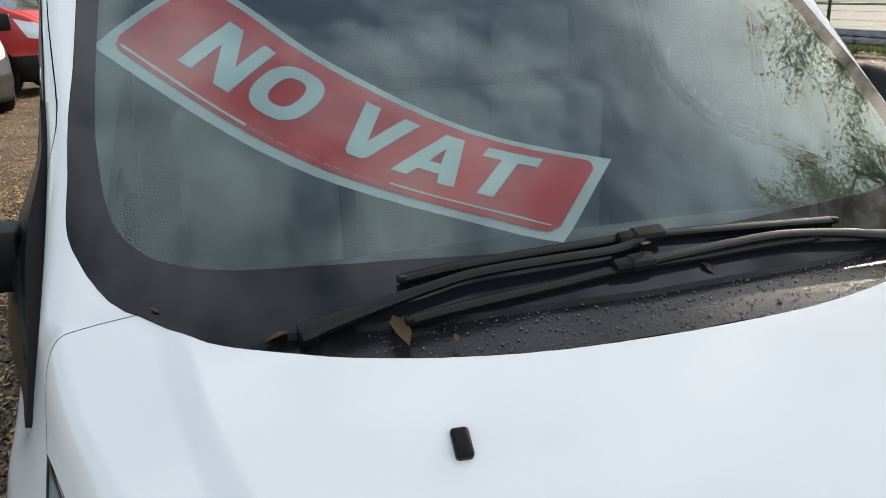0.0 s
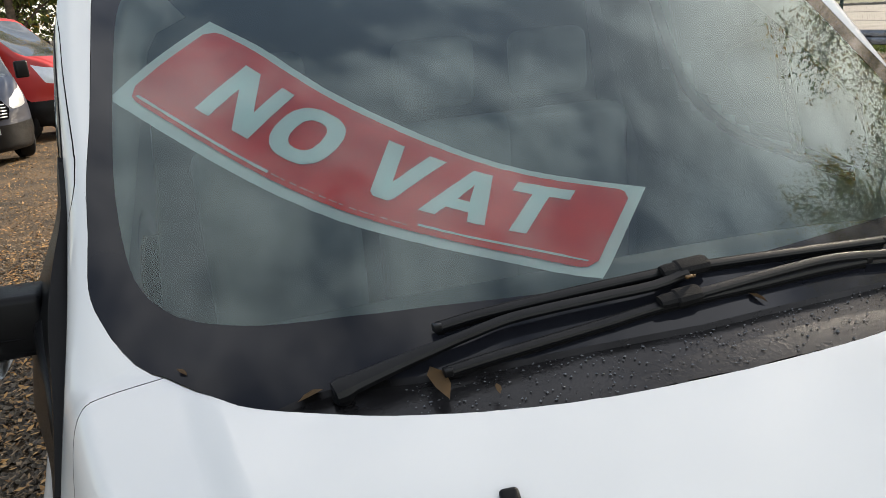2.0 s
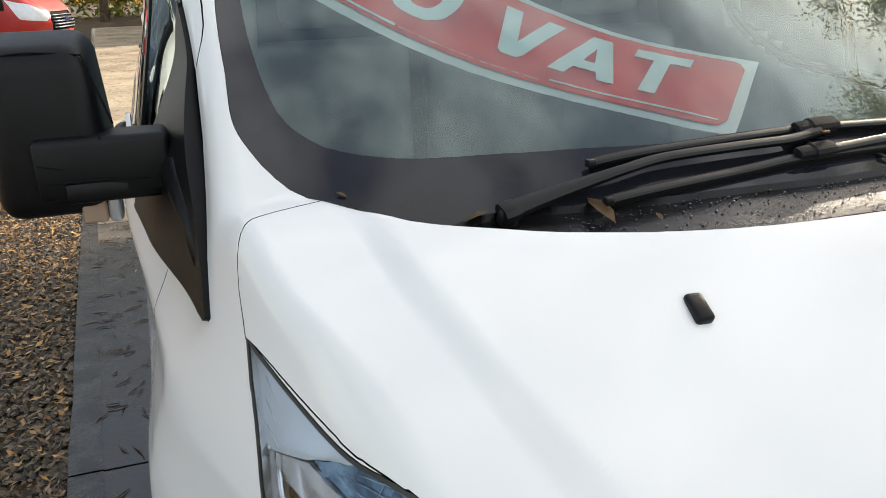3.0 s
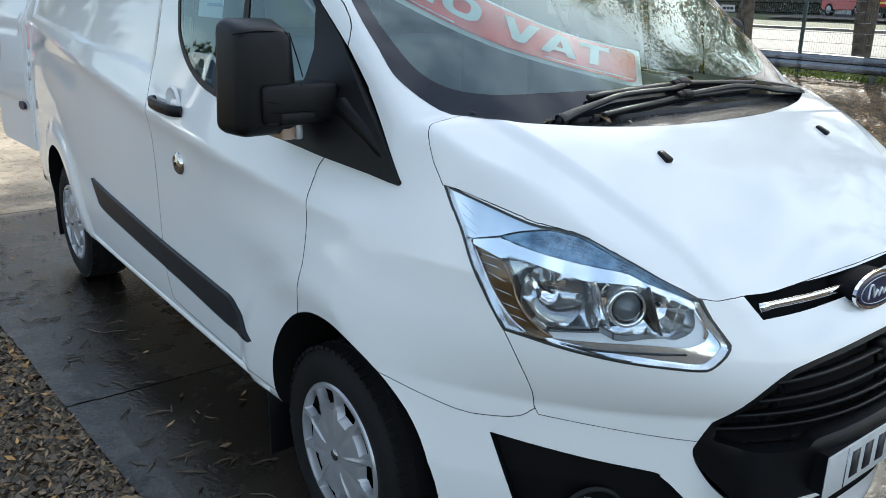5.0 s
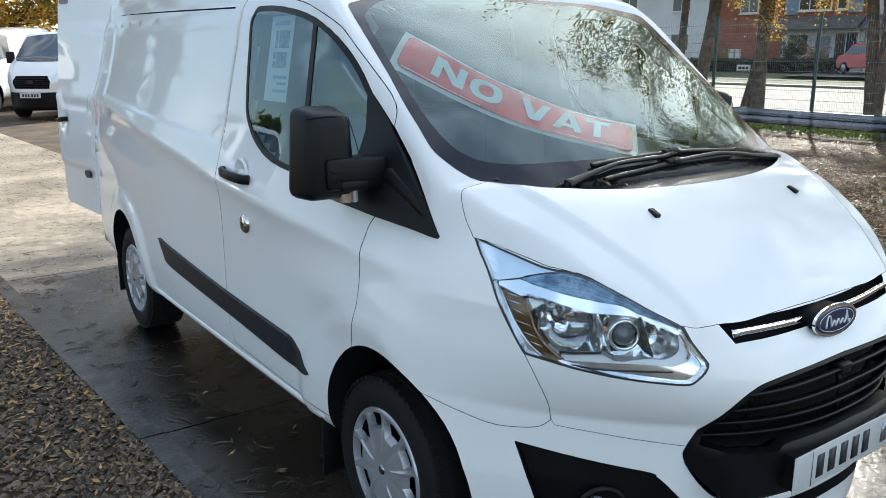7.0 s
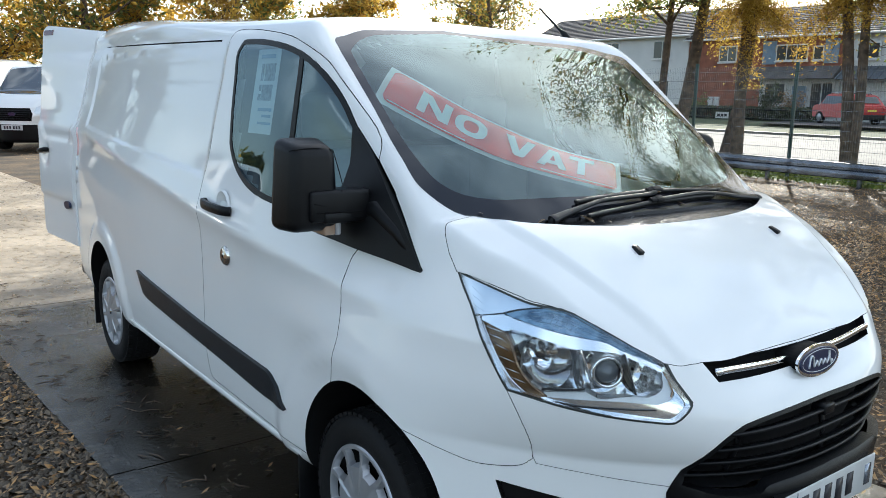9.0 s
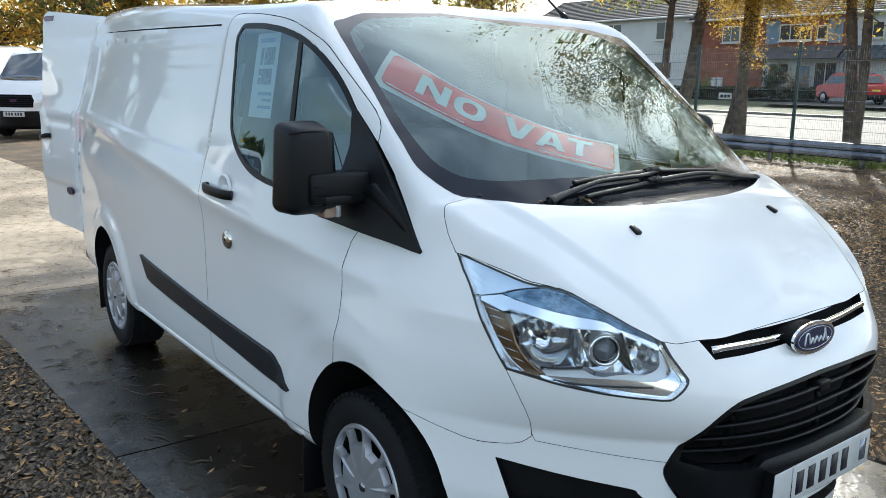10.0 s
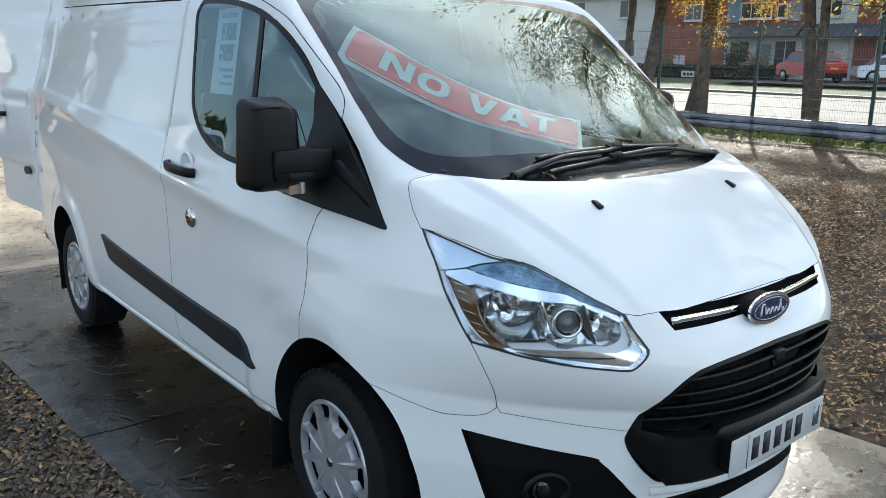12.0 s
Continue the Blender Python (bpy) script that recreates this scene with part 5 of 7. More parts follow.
# ---- wheels ----
def wheel(x, y, right):
    root = new("wheel")
    root.parent = van
    root["label"] = "wheel with a silver plastic cover"
    t = [(0.20, -0.09), (0.214, -0.104), (0.235, -0.110), (0.262, -0.113), (0.282, -0.110), (0.299, -0.101), (0.309, -0.086), (0.316, -0.07), (0.317, 0.07), (0.309, 0.086), (0.299, 0.101), (0.25, 0.112), (0.20, 0.09)]
    part("tyre", sharp(lathe(t, 90), 30), "rubber", root, "black rubber tyre")
    tread = bmesh.new()
    for k in range(58):
        a = 2 * math.pi * k / 58
        for xx, w, tw in ((-0.082, 0.03, 0.03), (-0.03, 0.035, -0.03), (0.03, 0.035, 0.03), (0.082, 0.03, -0.03)):
            b = box(xx - w / 2, xx + w / 2, -0.0125, 0.0125, 0.305, 0.3205 - 18 * abs(xx) ** 3 * 0.35)
            bmesh.ops.rotate(b, verts=b.verts, cent=(0, 0, 0), matrix=Matrix.Rotation(a + tw, 3, "X"))
            me = bpy.data.meshes.new("t")
            b.to_mesh(me)
            b.free()
            tread.from_mesh(me)
            bpy.data.meshes.remove(me)
    tagged(part("tread", tread, "rubber", root, smooth=False), "", "", "", "stuff")
    rim_ob = part("rim", lathe([(0.212, -0.100), (0.205, -0.104), (0.198, -0.095), (0.192, -0.05), (0.05, -0.05), (0.001, -0.05)], 60), "gap", root, "dark steel rim behind the cover")
    # cover: a dished star with ten openings near its edge
    bm = bmesh.new()
    n = 200
    radii = [0.215, 0.207, 0.198, 0.188, 0.178, 0.168, 0.158, 0.148, 0.138, 0.128, 0.118, 0.106, 0.075, 0.05, 0.034, 0.015]
    depth = [-0.098, -0.108, -0.109, -0.107, -0.106, -0.106, -0.107, -0.108, -0.109, -0.110, -0.111, -0.112, -0.114, -0.116, -0.112, -0.114]
    grid = []
    for r, x0 in zip(radii, depth):
        row = []
        for k in range(n):
            a = 2 * math.pi * k / n
            ridge = 0.005 * max(0.0, 1 - abs(((k / n * 5 + 0.5) % 1) - 0.5) * 22) * (1 if 0.05 < r < 0.15 else 0) - 0.004 * math.exp(-((((k / n * 5) % 1) - 0.5) * 9) ** 2) * (1 if 0.06 < r < 0.13 else 0)
            row.append(bm.verts.new((x0 - ridge, r * math.sin(a), r * math.cos(a))))
        grid.append(row)
    for i in range(len(radii) - 1):
        for k in range(n):
            ph = (k + 0.5) / n * 10 % 1
            r = (radii[i] + radii[i + 1]) / 2
            deep = 0.113 if int((k + 0.5) / n * 10) % 2 else 0.133
            wide = (0.43 if int((k + 0.5) / n * 10) % 2 else 0.38) * min(1.0, (r - 0.050) / 0.10)
            if deep < r < 0.198 and abs(ph - 0.5) < wide:
                continue
            bm.faces.new((grid[i][k], grid[i][(k + 1) % n], grid[i + 1][(k + 1) % n], grid[i + 1][k]))
    bm.faces.new(grid[-1])
    bmesh.ops.recalc_face_normals(bm, faces=bm.faces)
    edge = [e for e in bm.edges if len(e.link_faces) == 1]
    ext = bmesh.ops.extrude_edge_only(bm, edges=edge)
    for v in ext["geom"]:
        if isinstance(v, bmesh.types.BMVert):
            v.co.x += 0.024
            r, a = math.hypot(v.co.y, v.co.z), math.atan2(v.co.y, v.co.z)
            if r < 0.2:
                mid = (math.floor(a / (2 * math.pi) * 10) + 0.5) * 2 * math.pi / 10
                a += (mid - a) * 0.10
                r += (0.172 - r) * 0.22
                v.co.y, v.co.z = r * math.sin(a), r * math.cos(a)
    part("wheel_cover", sharp(bm, 30), "silver", root, "silver plastic wheel cover")
    part("hub_badge", lathe([(0.018, -0.112), (0.015, -0.118), (0.001, -0.119)], 30), "dark_chrome", root, "small round hub badge")
    root.location = (x, y, 0.318)
    if right:
        root.rotation_euler = (0, 0, math.pi)
    return root


w0 = wheel(-0.815, 0.0, False)
for x, y, a in ((-0.815, 2.933, 0), (0.815, 0.0, math.pi), (0.815, 2.933, math.pi)):
    copy_thing(w0, pose(x, y, 0.318, 0, 0, math.degrees(a)))
for s in (-1, 1):
    part("mud_flap", box(min(s * 0.72, s * 0.95), max(s * 0.72, s * 0.94), 0.385, 0.395, 0.13, 0.37, 0.003), "black", van, "black mud flap")
    part("mud_flap", box(min(s * 0.70, s * 0.92), max(s * 0.70, s * 0.92), 3.345, 3.355, 0.14, 0.60, 0.003), "black", van, "black mud flap")
    part("sill", bar([(s * 0.952, y, 0.385) for y in np.linspace(0.36, 2.50, 12)], 0.014, 0.022), "white", van, "white sill")

# ---- door mirrors ----
for flip in (False, True):
    fl = (lambda b: other_side(b)) if flip else (lambda b: b)
    head = bmesh.new()
    box(-1.150, -0.967, 0.03, 0.16, 1.245, 1.530, 0.032, 4, head)
    for v in head.verts:
        k = (0.16 - v.co.y) / 0.13
        v.co.x += (0.02 if v.co.x < -1.07 else -0.018) * k
        v.co.z += (-0.03 if v.co.z > 1.4 else 0.0) * k
        if v.co.x > -1.05 and v.co.z < 1.38:
            v.co.x -= 0.035 * (1.38 - v.co.z) / 0.14
        v.co.x += (-0.07 if v.co.x < -1.07 else 0.24) * (1.45 - v.co.z) * (1 - 2.0 * abs(v.co.z - 1.36))
    mirror = part("door_mirror", sharp(fl(head), 50), "black", van, "black plastic door mirror")
    part("mirror_glass", fl(box(-1.115, -0.99, 0.1602, 0.164, 1.275, 1.47, 0.0)), "chrome", mirror, "mirror glass")
    arm = box(-1.085, -0.885, 0.012, 0.105, 1.276, 1.372, 0.012, 3)
    for v in arm.verts:
        if v.co.x > -0.95:
            v.co.y -= 0.012
    part("mirror_arm", sharp(fl(arm), 45), "black", mirror)
    lip = box(-1.045, -0.90, 0.004, 0.05, 1.272, 1.305, 0.007, 2)
    part("arm_cover", sharp(fl(lip), 45), "black", mirror)
    for name, run, r in (("arm_seam", [(-0.985, 0.010, 1.372), (-0.985, 0.010, 1.30), (-0.985, 0.014, 1.274)], 0.0022), ("arm_crease", [(-1.078, 0.0115, 1.335), (-1.03, 0.011, 1.325), (-0.96, 0.011, 1.324), (-0.90, 0.008, 1.322)], 0.0016), ("arm_crease", [(-1.07, 0.012, 1.306), (-0.99, 0.0035, 1.307), (-0.905, 0.0035, 1.303)], 0.0020), ("cap_seam", [(-1.140, 0.045, 1.49), (-1.07, 0.040, 1.497), (-0.995, 0.045, 1.49)], 0.0016), ("cap_seam", [(-0.995, 0.045, 1.49), (-0.975, 0.040, 1.42), (-0.965, 0.040, 1.385)], 0.0016)):
        part(name, fl(tube(spline(run, 4), r, 6)), "gap", mirror)
    ind = part("indicator", sharp(fl(box(-1.030, -0.992, 0.035, 0.12, 1.232, 1.282, 0.005, 2)), 50), "clear_amber", mirror, "clear and amber indicator lens")
    part("indicator_end", sharp(fl(box(-0.9915, -0.970, 0.035, 0.12, 1.230, 1.282, 0.008, 3)), 50), "silver_paint", ind, "clear end of the lens")
    part("corner_ridge", fl(tube([(-0.895, 0.06, 1.30), (-0.885, -0.02, 1.31), (-0.872, -0.12, 1.25), (-0.866, -0.20, 1.185)], [0.022, 0.018, 0.012, 0.006], 10, flat=1.6)), "black", van)
    if flip:
        # the far mirror is folded in against its door
        hinge = Vector((0.95, 0.07, 0))
        mirror.matrix_world = Matrix.Translation(hinge) @ Matrix.Rotation(radians(68), 4, "Z") @ Matrix.Translation(-hinge)

# ---- handles and lock ----
for s in (-1, 1):
    w = float(side_width(np.array(1.0), np.array(1.2)))
    part("handle_bowl", placed(lathe([(0.001, -0.012), (0.03, -0.010), (0.052, 0.0005), (0.056, 0.002), (0.058, -0.01)], 28), (s * (w + 0.001), 0.955, 1.215), (s, 0, 0), False), "white", van)
    h = bar([(s * (w + o), y, 1.203 + 0.03 * (y - 1.0)) for y, o in ((0.862, 0.004), (0.875, 0.02), (0.91, 0.030), (1.0, 0.034), (1.08, 0.030), (1.115, 0.02), (1.128, 0.004))], 0.022, 0.036)
    part("door_handle", sharp(h, 40), "black", van, "black plastic door handle")
w = float(side_width(np.array(0.93), np.array(1.014)))
lock = part("security_lock", placed(lathe([(0.0005, 0.014), (0.012, 0.014), (0.016, 0.010), (0.030, 0.012), (0.038, 0.006), (0.04, 0.0)], 32), (-w - 0.002, 0.93, 1.014), (-1, 0, 0), False), "steel_lock", van, "round polished steel security lock")
part("key_slot", box(-w - 0.0175, -w - 0.015, 0.922, 0.938, 1.008, 1.02), "gap", lock)

# ---- rear door, swung open past square to the side, and tail lamps ----
def door_at(s, z, out):
    """A point of the open door: s from its hinge, out from its outer face."""
    w = float(side_width(np.array(3.72), np.array(min(max(z, 0.62), 1.93)))) + 0.004 - 0.15 * max(0, z - 1.93) - 1.2 * max(0, z - 1.93) ** 2
    w += (0.885 - w) * 0.65 * min(max(s / 0.745, 0), 1)
    return Vector((-w - 0.087 * s - out, 3.80 + 0.996 * s, z))


def door_piece(s0, s1, z0, z1, out, back, corner=0.03, ns=10, nz=18, sag=0.0, lift=None):
    """A plate on the door's curve with rounded corners at its free edge."""
    bm = bmesh.new()
    front, rear = [], []
    for j in range(nz + 1):
        z = z0 + (z1 - z0) * j / nz
        fall = sag * (j / nz) ** 8
        cut = corner - min(corner, min(z - z0, z1 - z))
        inset = corner - math.sqrt(max(0.0, corner ** 2 - cut ** 2))
        front.append([bm.verts.new(door_at(s0 + (s1 - inset - s0) * i / ns, z - fall * (1 - i / ns), out + (lift(s0 + (s1 - s0) * i / ns, z) if lift else 0))) for i in range(ns + 1)])
        rear.append([bm.verts.new(door_at(s0 + (s1 - inset - s0) * i / ns, z - fall * (1 - i / ns), back)) for i in range(ns + 1)])
    for j in range(nz):
        for i in range(ns):
            bm.faces.new((front[j][i], front[j][i + 1], front[j + 1][i + 1], front[j + 1][i]))
            bm.faces.new((rear[j][i], rear[j + 1][i], rear[j + 1][i + 1], rear[j][i + 1]))
        bm.faces.new((front[j][0], front[j + 1][0], rear[j + 1][0], rear[j][0]))
        bm.faces.new((front[j][ns], rear[j][ns], rear[j + 1][ns], front[j + 1][ns]))
    for i in range(ns):
        bm.faces.new((front[0][i], rear[0][i], rear[0][i + 1], front[0][i + 1]))
        bm.faces.new((front[nz][i], front[nz][i + 1], rear[nz][i + 1], rear[nz][i]))
    bmesh.ops.recalc_face_normals(bm, faces=bm.faces)
    return sharp(bm, 40)


def door_relief(s, z):
    low = 1.30 + 0.10 * float(sstep(0.50, 0.66, np.array(abs(s - 0.37) * 2 + 0.0)))
    panel = float(sstep(low + 0.02, low - 0.02, np.array(z)))
    fold = float(sstep(0.87, 0.90, np.array(z)))
    bowl = math.exp(-(((s - 0.60) / 0.07) ** 2 + ((z - 1.19) / 0.08) ** 2))
    return 0.014 * panel * fold - 0.02 * bowl


door = part("rear_door", door_piece(0.0, 0.745, 0.58, 2.10, 0.0, -0.05, 0.055, 30, 90, sag=0.06, lift=door_relief), "white", van, "white rear door swung open")
part("brake_lamp", door_piece(0.60, 0.722, 2.030, 2.066, 0.006, -0.02, 0.01, 6, 4), "dark_red", door, "dark red brake lamp")
hb = bmesh.new()
tube([door_at(0.54, 1.215, 0.010), door_at(0.555, 1.215, 0.04), door_at(0.62, 1.205, 0.046), door_at(0.675, 1.20, 0.035), door_at(0.685, 1.20, 0.005)], 0.017, 8, hb)
part("door_handle", hb, "black", door, "black plastic door handle")
part("door_badge", prism([(0.058 * math.cos(t), 0.027 * math.sin(t)) for t in (2 * math.pi * k / 36 for k in range(36))], lambda u, v, w: door_at(0.13 + u, 0.855 + v, 0.004 + w), 0.016), "badge_blue", door, "dark oval badge", smooth=False)
for s in (-1, 1):
    for z0, z1, m in ((1.215, 1.40, "tail_pink"), (1.12, 1.21, "silver_paint"), (1.03, 1.115, "silver_paint")):
        lb = bmesh.new()
        rows = [[lb.verts.new((s * (float(side_width(np.array(y), np.array(z))) + o), y, z)) for y, o in ((3.71, -0.02), (3.715, 0.005), (3.745, 0.007), (3.775, 0.002), (3.79, -0.03))] for z in np.linspace(z0, z1, 5)]
        for p, q in zip(rows, rows[1:]):
            for k in range(4):
                lb.faces.new((p[k], p[k + 1], q[k + 1], q[k]))
        bmesh.ops.recalc_face_normals(lb, faces=lb.faces)
        bmesh.ops.solidify(lb, geom=lb.faces[:], thickness=0.004)
        part("tail_lamp", lb, m, van, "slim red and clear tail lamp")
part("rear_bumper", sharp(box(-0.86, 0.86, 3.72, 3.93, 0.36, 0.58, 0.03, 3), 50), "black", van, "black rear bumper")
part("aerial", tube([(0.66, 0.72, 1.930), (0.655, 0.735, 1.955), (0.65, 0.76, 1.975), (0.62, 0.88, 2.085)], [0.020, 0.016, 0.007, 0.004], 8), "black", van, "short black roof aerial")
# roof gutter line above the load side
for s in (-1, 1):
    part("roof_groove", tube([(s * (float(side_width(np.array(y), np.array(z))) - 0.004), y, z) for y, z in zip(np.linspace(1.32, 3.40, 24), 1.868 + 0.022 * (np.linspace(1.32, 3.40, 24) - 1.32))], 0.006, 6), "gap", van, "dark roof groove")

# ---- cabin ----
for x in (-0.42, 0.10, 0.48):
    seat = new("cab_seat")
    seat.parent = van
    part("seat_base", box(x - 0.24, x + 0.24, 0.50, 1.0, 0.55, 0.85, 0.05, 3), "trim", seat)
    b = box(x - 0.23, x + 0.23, 0.98, 1.12, 0.85, 1.42, 0.05, 3)
    part("seat_back", b, "trim", seat)
    part("headrest", box(x - 0.13, x + 0.13, 1.06, 1.15, 1.45, 1.66, 0.04, 3), "trim", seat)
    seat["label"] = "dark grey cloth seat"
wheel_b = bmesh.new()
ringpts = [(-0.42 + 0.185 * math.cos(t), 0.42 - 0.10 * math.sin(t) * 0.6, 0.96 + 0.15 * math.sin(t)) for t in (2 * math.pi * k / 32 for k in range(33))]
tube(ringpts, 0.014, 8, wheel_b)
tube([(-0.60, 0.42, 0.96), (-0.24, 0.42, 0.96)], 0.014, 8, wheel_b)
part("steering_wheel", wheel_b, "gloss_black", van, "black steering wheel")
sheet = part("price_sheet", prism([(0.72, 1.50), (0.92, 1.50), (0.95, 1.82), (0.75, 1.82)], lambda u, v, w: (-float(side_width(np.array(u), np.array(v))) + 0.022 + w, u, v), 0.001), "paper", van, "printed paper sheet in the door window", smooth=False)
for u0, u1, z0, z1, m in ((0.762, 0.85, 1.70, 1.765, "print_grey"), (0.862, 0.885, 1.70, 1.765, "print_grey"), (0.77, 0.86, 1.625, 1.685, "print_grey"), (0.866, 0.888, 1.66, 1.685, "print_grey"), (0.866, 0.888, 1.625, 1.65, "print_grey"), (0.775, 0.90, 1.785, 1.80, "print_blue"), (0.75, 0.87, 1.585, 1.597, "print_blue"), (0.75, 0.83, 1.562, 1.572, "print_blue"), (0.745, 0.86, 1.535, 1.545, "print_blue")):
    part("sheet_print", prism([(u0, z0), (u1, z0), (u1, z1), (u0, z1)], lambda u, v, w: (-float(side_width(np.array(u), np.array(v))) + 0.0200 + w, u + (v - 1.66) * 0.094, v), 0.0012), m, sheet, "block of print", smooth=False)

# pale pillar trim seen through the edges of the windscreen
for flip in (False, True):
    pb = bmesh.new()
    rows = []
    for y, x0, x1 in ((-0.16, -0.742, -0.735), (-0.09, -0.768, -0.752), (-0.03, -0.770, -0.748), (0.074, -0.762, -0.730), (0.18, -0.752, -0.714), (0.285, -0.740, -0.698), (0.39, -0.728, -0.680), (0.44, -0.712, -0.660), (0.50, -0.66, -0.60)):
        row = []
        for k in range(4):
            x = x0 + (x1 - x0) * k / 3
            zz = np.linspace(1.2, 2.0, 801)
            z = zz[int(np.argmax(body(np.full(801, x), np.full(801, y), zz) > 0))]
            row.append(pb.verts.new((x, y, z - 0.012 - 0.02 * k)))
        rows.append(row)
    for p, q in zip(rows, rows[1:]):
        for k in range(3):
            pb.faces.new((p[k], p[k + 1], q[k + 1], q[k]))
    bmesh.ops.solidify(pb, geom=pb.faces[:], thickness=0.006)
    part("pillar_trim", other_side(pb) if flip else pb, "trim_light", van, "pale grey pillar trim")

# ---- banner behind the windscreen ----
BOT = spline([(-0.750, 0.200), (-0.632, 0.084), (-0.570, 0.024), (-0.499, -0.041), (-0.416, -0.107), (-0.313, -0.172), (-0.234, -0.217), (-0.157, -0.260), (-0.082, -0.303)], 8)
TOPL = spline([(-0.556, 0.389), (-0.476, 0.325), (-0.419, 0.257), (-0.361, 0.186), (-0.244, 0.067), (-0.161, -0.009), (-0.078, -0.064), (0.010, -0.104), (0.090, -0.135)], 8)


def along(line, s):
    p = np.array(line)
    d = np.r_[0, np.cumsum(np.linalg.norm(np.diff(p, axis=0), axis=1))]
    return np.interp(s * d[-1], d, p[:, 0]), np.interp(s * d[-1], d, p[:, 1])


def on_banner(s, t, lift):
    (a, b), (c, d) = along(BOT, s), along(TOPL, s)
    x, y = a + (c - a) * t, b + (d - b) * t
    zz = np.linspace(1.2, 2.0, 801)
    f = body(np.full(801, x), np.full(801, y), zz)
    z = zz[int(np.argmax(f > 0))]
    n = gradient(np.array([[x, y, z]]))[0]
    return Vector((x, y, z)) + Vector(n) * (float(pane_lift(np.array(x), np.array(y))) - 0.010 + lift * 0.8)


def banner_sheet(s0, s1, t0, t1, lift, bm=None, ns=40, nt=6, corner=0.0):
    bm = bm or bmesh.new()
    rows = []
    for i in range(ns + 1):
        row = []
        for j in range(nt + 1):
            u, v = i / ns, j / nt
            if corner:
                e = min(u, 1 - u) * (s1 - s0) / corner
                if e < 1:
                    c = (1 - math.sqrt(max(0, 1 - (1 - e) ** 2))) * 0.11
                    v = c + v * (1 - 2 * c)
            row.append(bm.verts.new(on_banner(s0 + u * (s1 - s0), t0 + v * (t1 - t0), lift)))
        rows.append(row)
    for a, b in zip(rows, rows[1:]):
        for j in range(nt):
            bm.faces.new((a[j], b[j], b[j + 1], a[j + 1]))
    return bm


banner = thing("sale_banner", "red and white NO VAT banner stuck inside the windscreen", "banner")
part("sheet", banner_sheet(0, 1, 0, 1, 0.0, ns=80), "banner_white", banner, "white edge")
part("red_field", banner_sheet(0.022, 0.978, 0.075, 0.925, 0.0035, ns=80, corner=0.03), "red", banner, "red field")
GLYPHS = {
    "N": [[(0, 0), (0.26, 0), (0.26, 0.60), (0.70, 0), (1, 0), (1, 1), (0.74, 1), (0.74, 0.40), (0.30, 1), (0, 1)]],
    "V": [[(0, 1), (0.28, 1), (0.50, 0.33), (0.72, 1), (1, 1), (0.69, 0.06), (0.61, 0), (0.39, 0), (0.31, 0.06)]],
    "A": [[(0, 0), (0.26, 0), (0.33, 0.18), (0.41, 0.38), (0.5, 0.72), (0.5, 1), (0.35, 1)], [(1, 0), (0.65, 1), (0.5, 1), (0.5, 0.72), (0.59, 0.38), (0.67, 0.18), (0.74, 0)], [(0.33, 0.18), (0.67, 0.18), (0.59, 0.38), (0.41, 0.38)]],
    "T": [[(0, 0.79), (0.35, 0.79), (0.35, 0), (0.64, 0), (0.64, 0.79), (1, 0.79), (1, 1), (0, 1)]],
    "O": [],
}
ring = [(abs(math.cos(a)) ** 0.8 * (1 if math.cos(a) > 0 else -1), abs(math.sin(a)) ** 0.8 * (1 if math.sin(a) > 0 else -1)) for a in (2 * math.pi * k / 40 for k in range(40))]
for k in range(40):
    (a, b), (c, d) = ring[k], ring[(k + 1) % 40]
    GLYPHS["O"].append([(0.5 + 0.5 * a, 0.5 + 0.5 * b), (0.5 + 0.5 * c, 0.5 + 0.5 * d), (0.5 + 0.23 * c, 0.5 + 0.28 * d), (0.5 + 0.23 * a, 0.5 + 0.28 * b)])
for ch, s0, s1 in (("N", 0.148, 0.277), ("O", 0.297, 0.428), ("V", 0.500, 0.625), ("A", 0.637, 0.762), ("T", 0.768, 0.877)):
    bm = bmesh.new()
    at = {}
    for poly in GLYPHS[ch]:
        for q in poly:
            if q not in at:
                at[q] = bm.verts.new((q[0], q[1], 0))
        bm.faces.new([at[q] for q in poly])
    bm.normal_update()
    bmesh.ops.triangulate(bm, faces=bm.faces)
    for _ in range(1 if ch == "O" else 3):
        bmesh.ops.subdivide_edges(bm, edges=bm.edges[:], cuts=1)
    for v in bm.verts:
        sx = s0 + v.co.x * (s1 - s0)
        v.co = on_banner(sx, 0.24 + 0.045 * sx + v.co.y * (0.51 + 0.04 * sx), 0.0065)
    bmesh.ops.recalc_face_normals(bm, faces=bm.faces)
    part("letter", bm, "banner_white", banner, "white letter")
for s0, s1, t0 in ((0.042, 0.355, 0.100), (0.655, 0.962, 0.128)):
    part("stripe", banner_sheet(s0, s1, t0, t0 + 0.020, 0.0065, ns=20, nt=1), "banner_white", banner, "thin white stripe")
for k in range(14):
    part("small_print", banner_sheet(0.362 + k * 0.0205, 0.362 + k * 0.0205 + (0.017, 0.009, 0.014)[k % 3], 0.106, 0.117, 0.0062, ns=2, nt=1), "banner_print", banner, "tiny bar of print")


# ---- wipers ----
def above(x, y, up):
    zz = np.linspace(1.15, 2.0, 851)
    f = body(np.full(851, x), np.full(851, y), zz)
    return Vector((x, y, zz[int(np.argmax(f > 0))] + up))


def on_glass(x, y, up):
    """A point over the windscreen's own curve."""
    return above(x, y, 0.0) + Vector((0, -0.45, 0.89)) * (float(pane_lift(np.array(x), np.array(y))) + up)


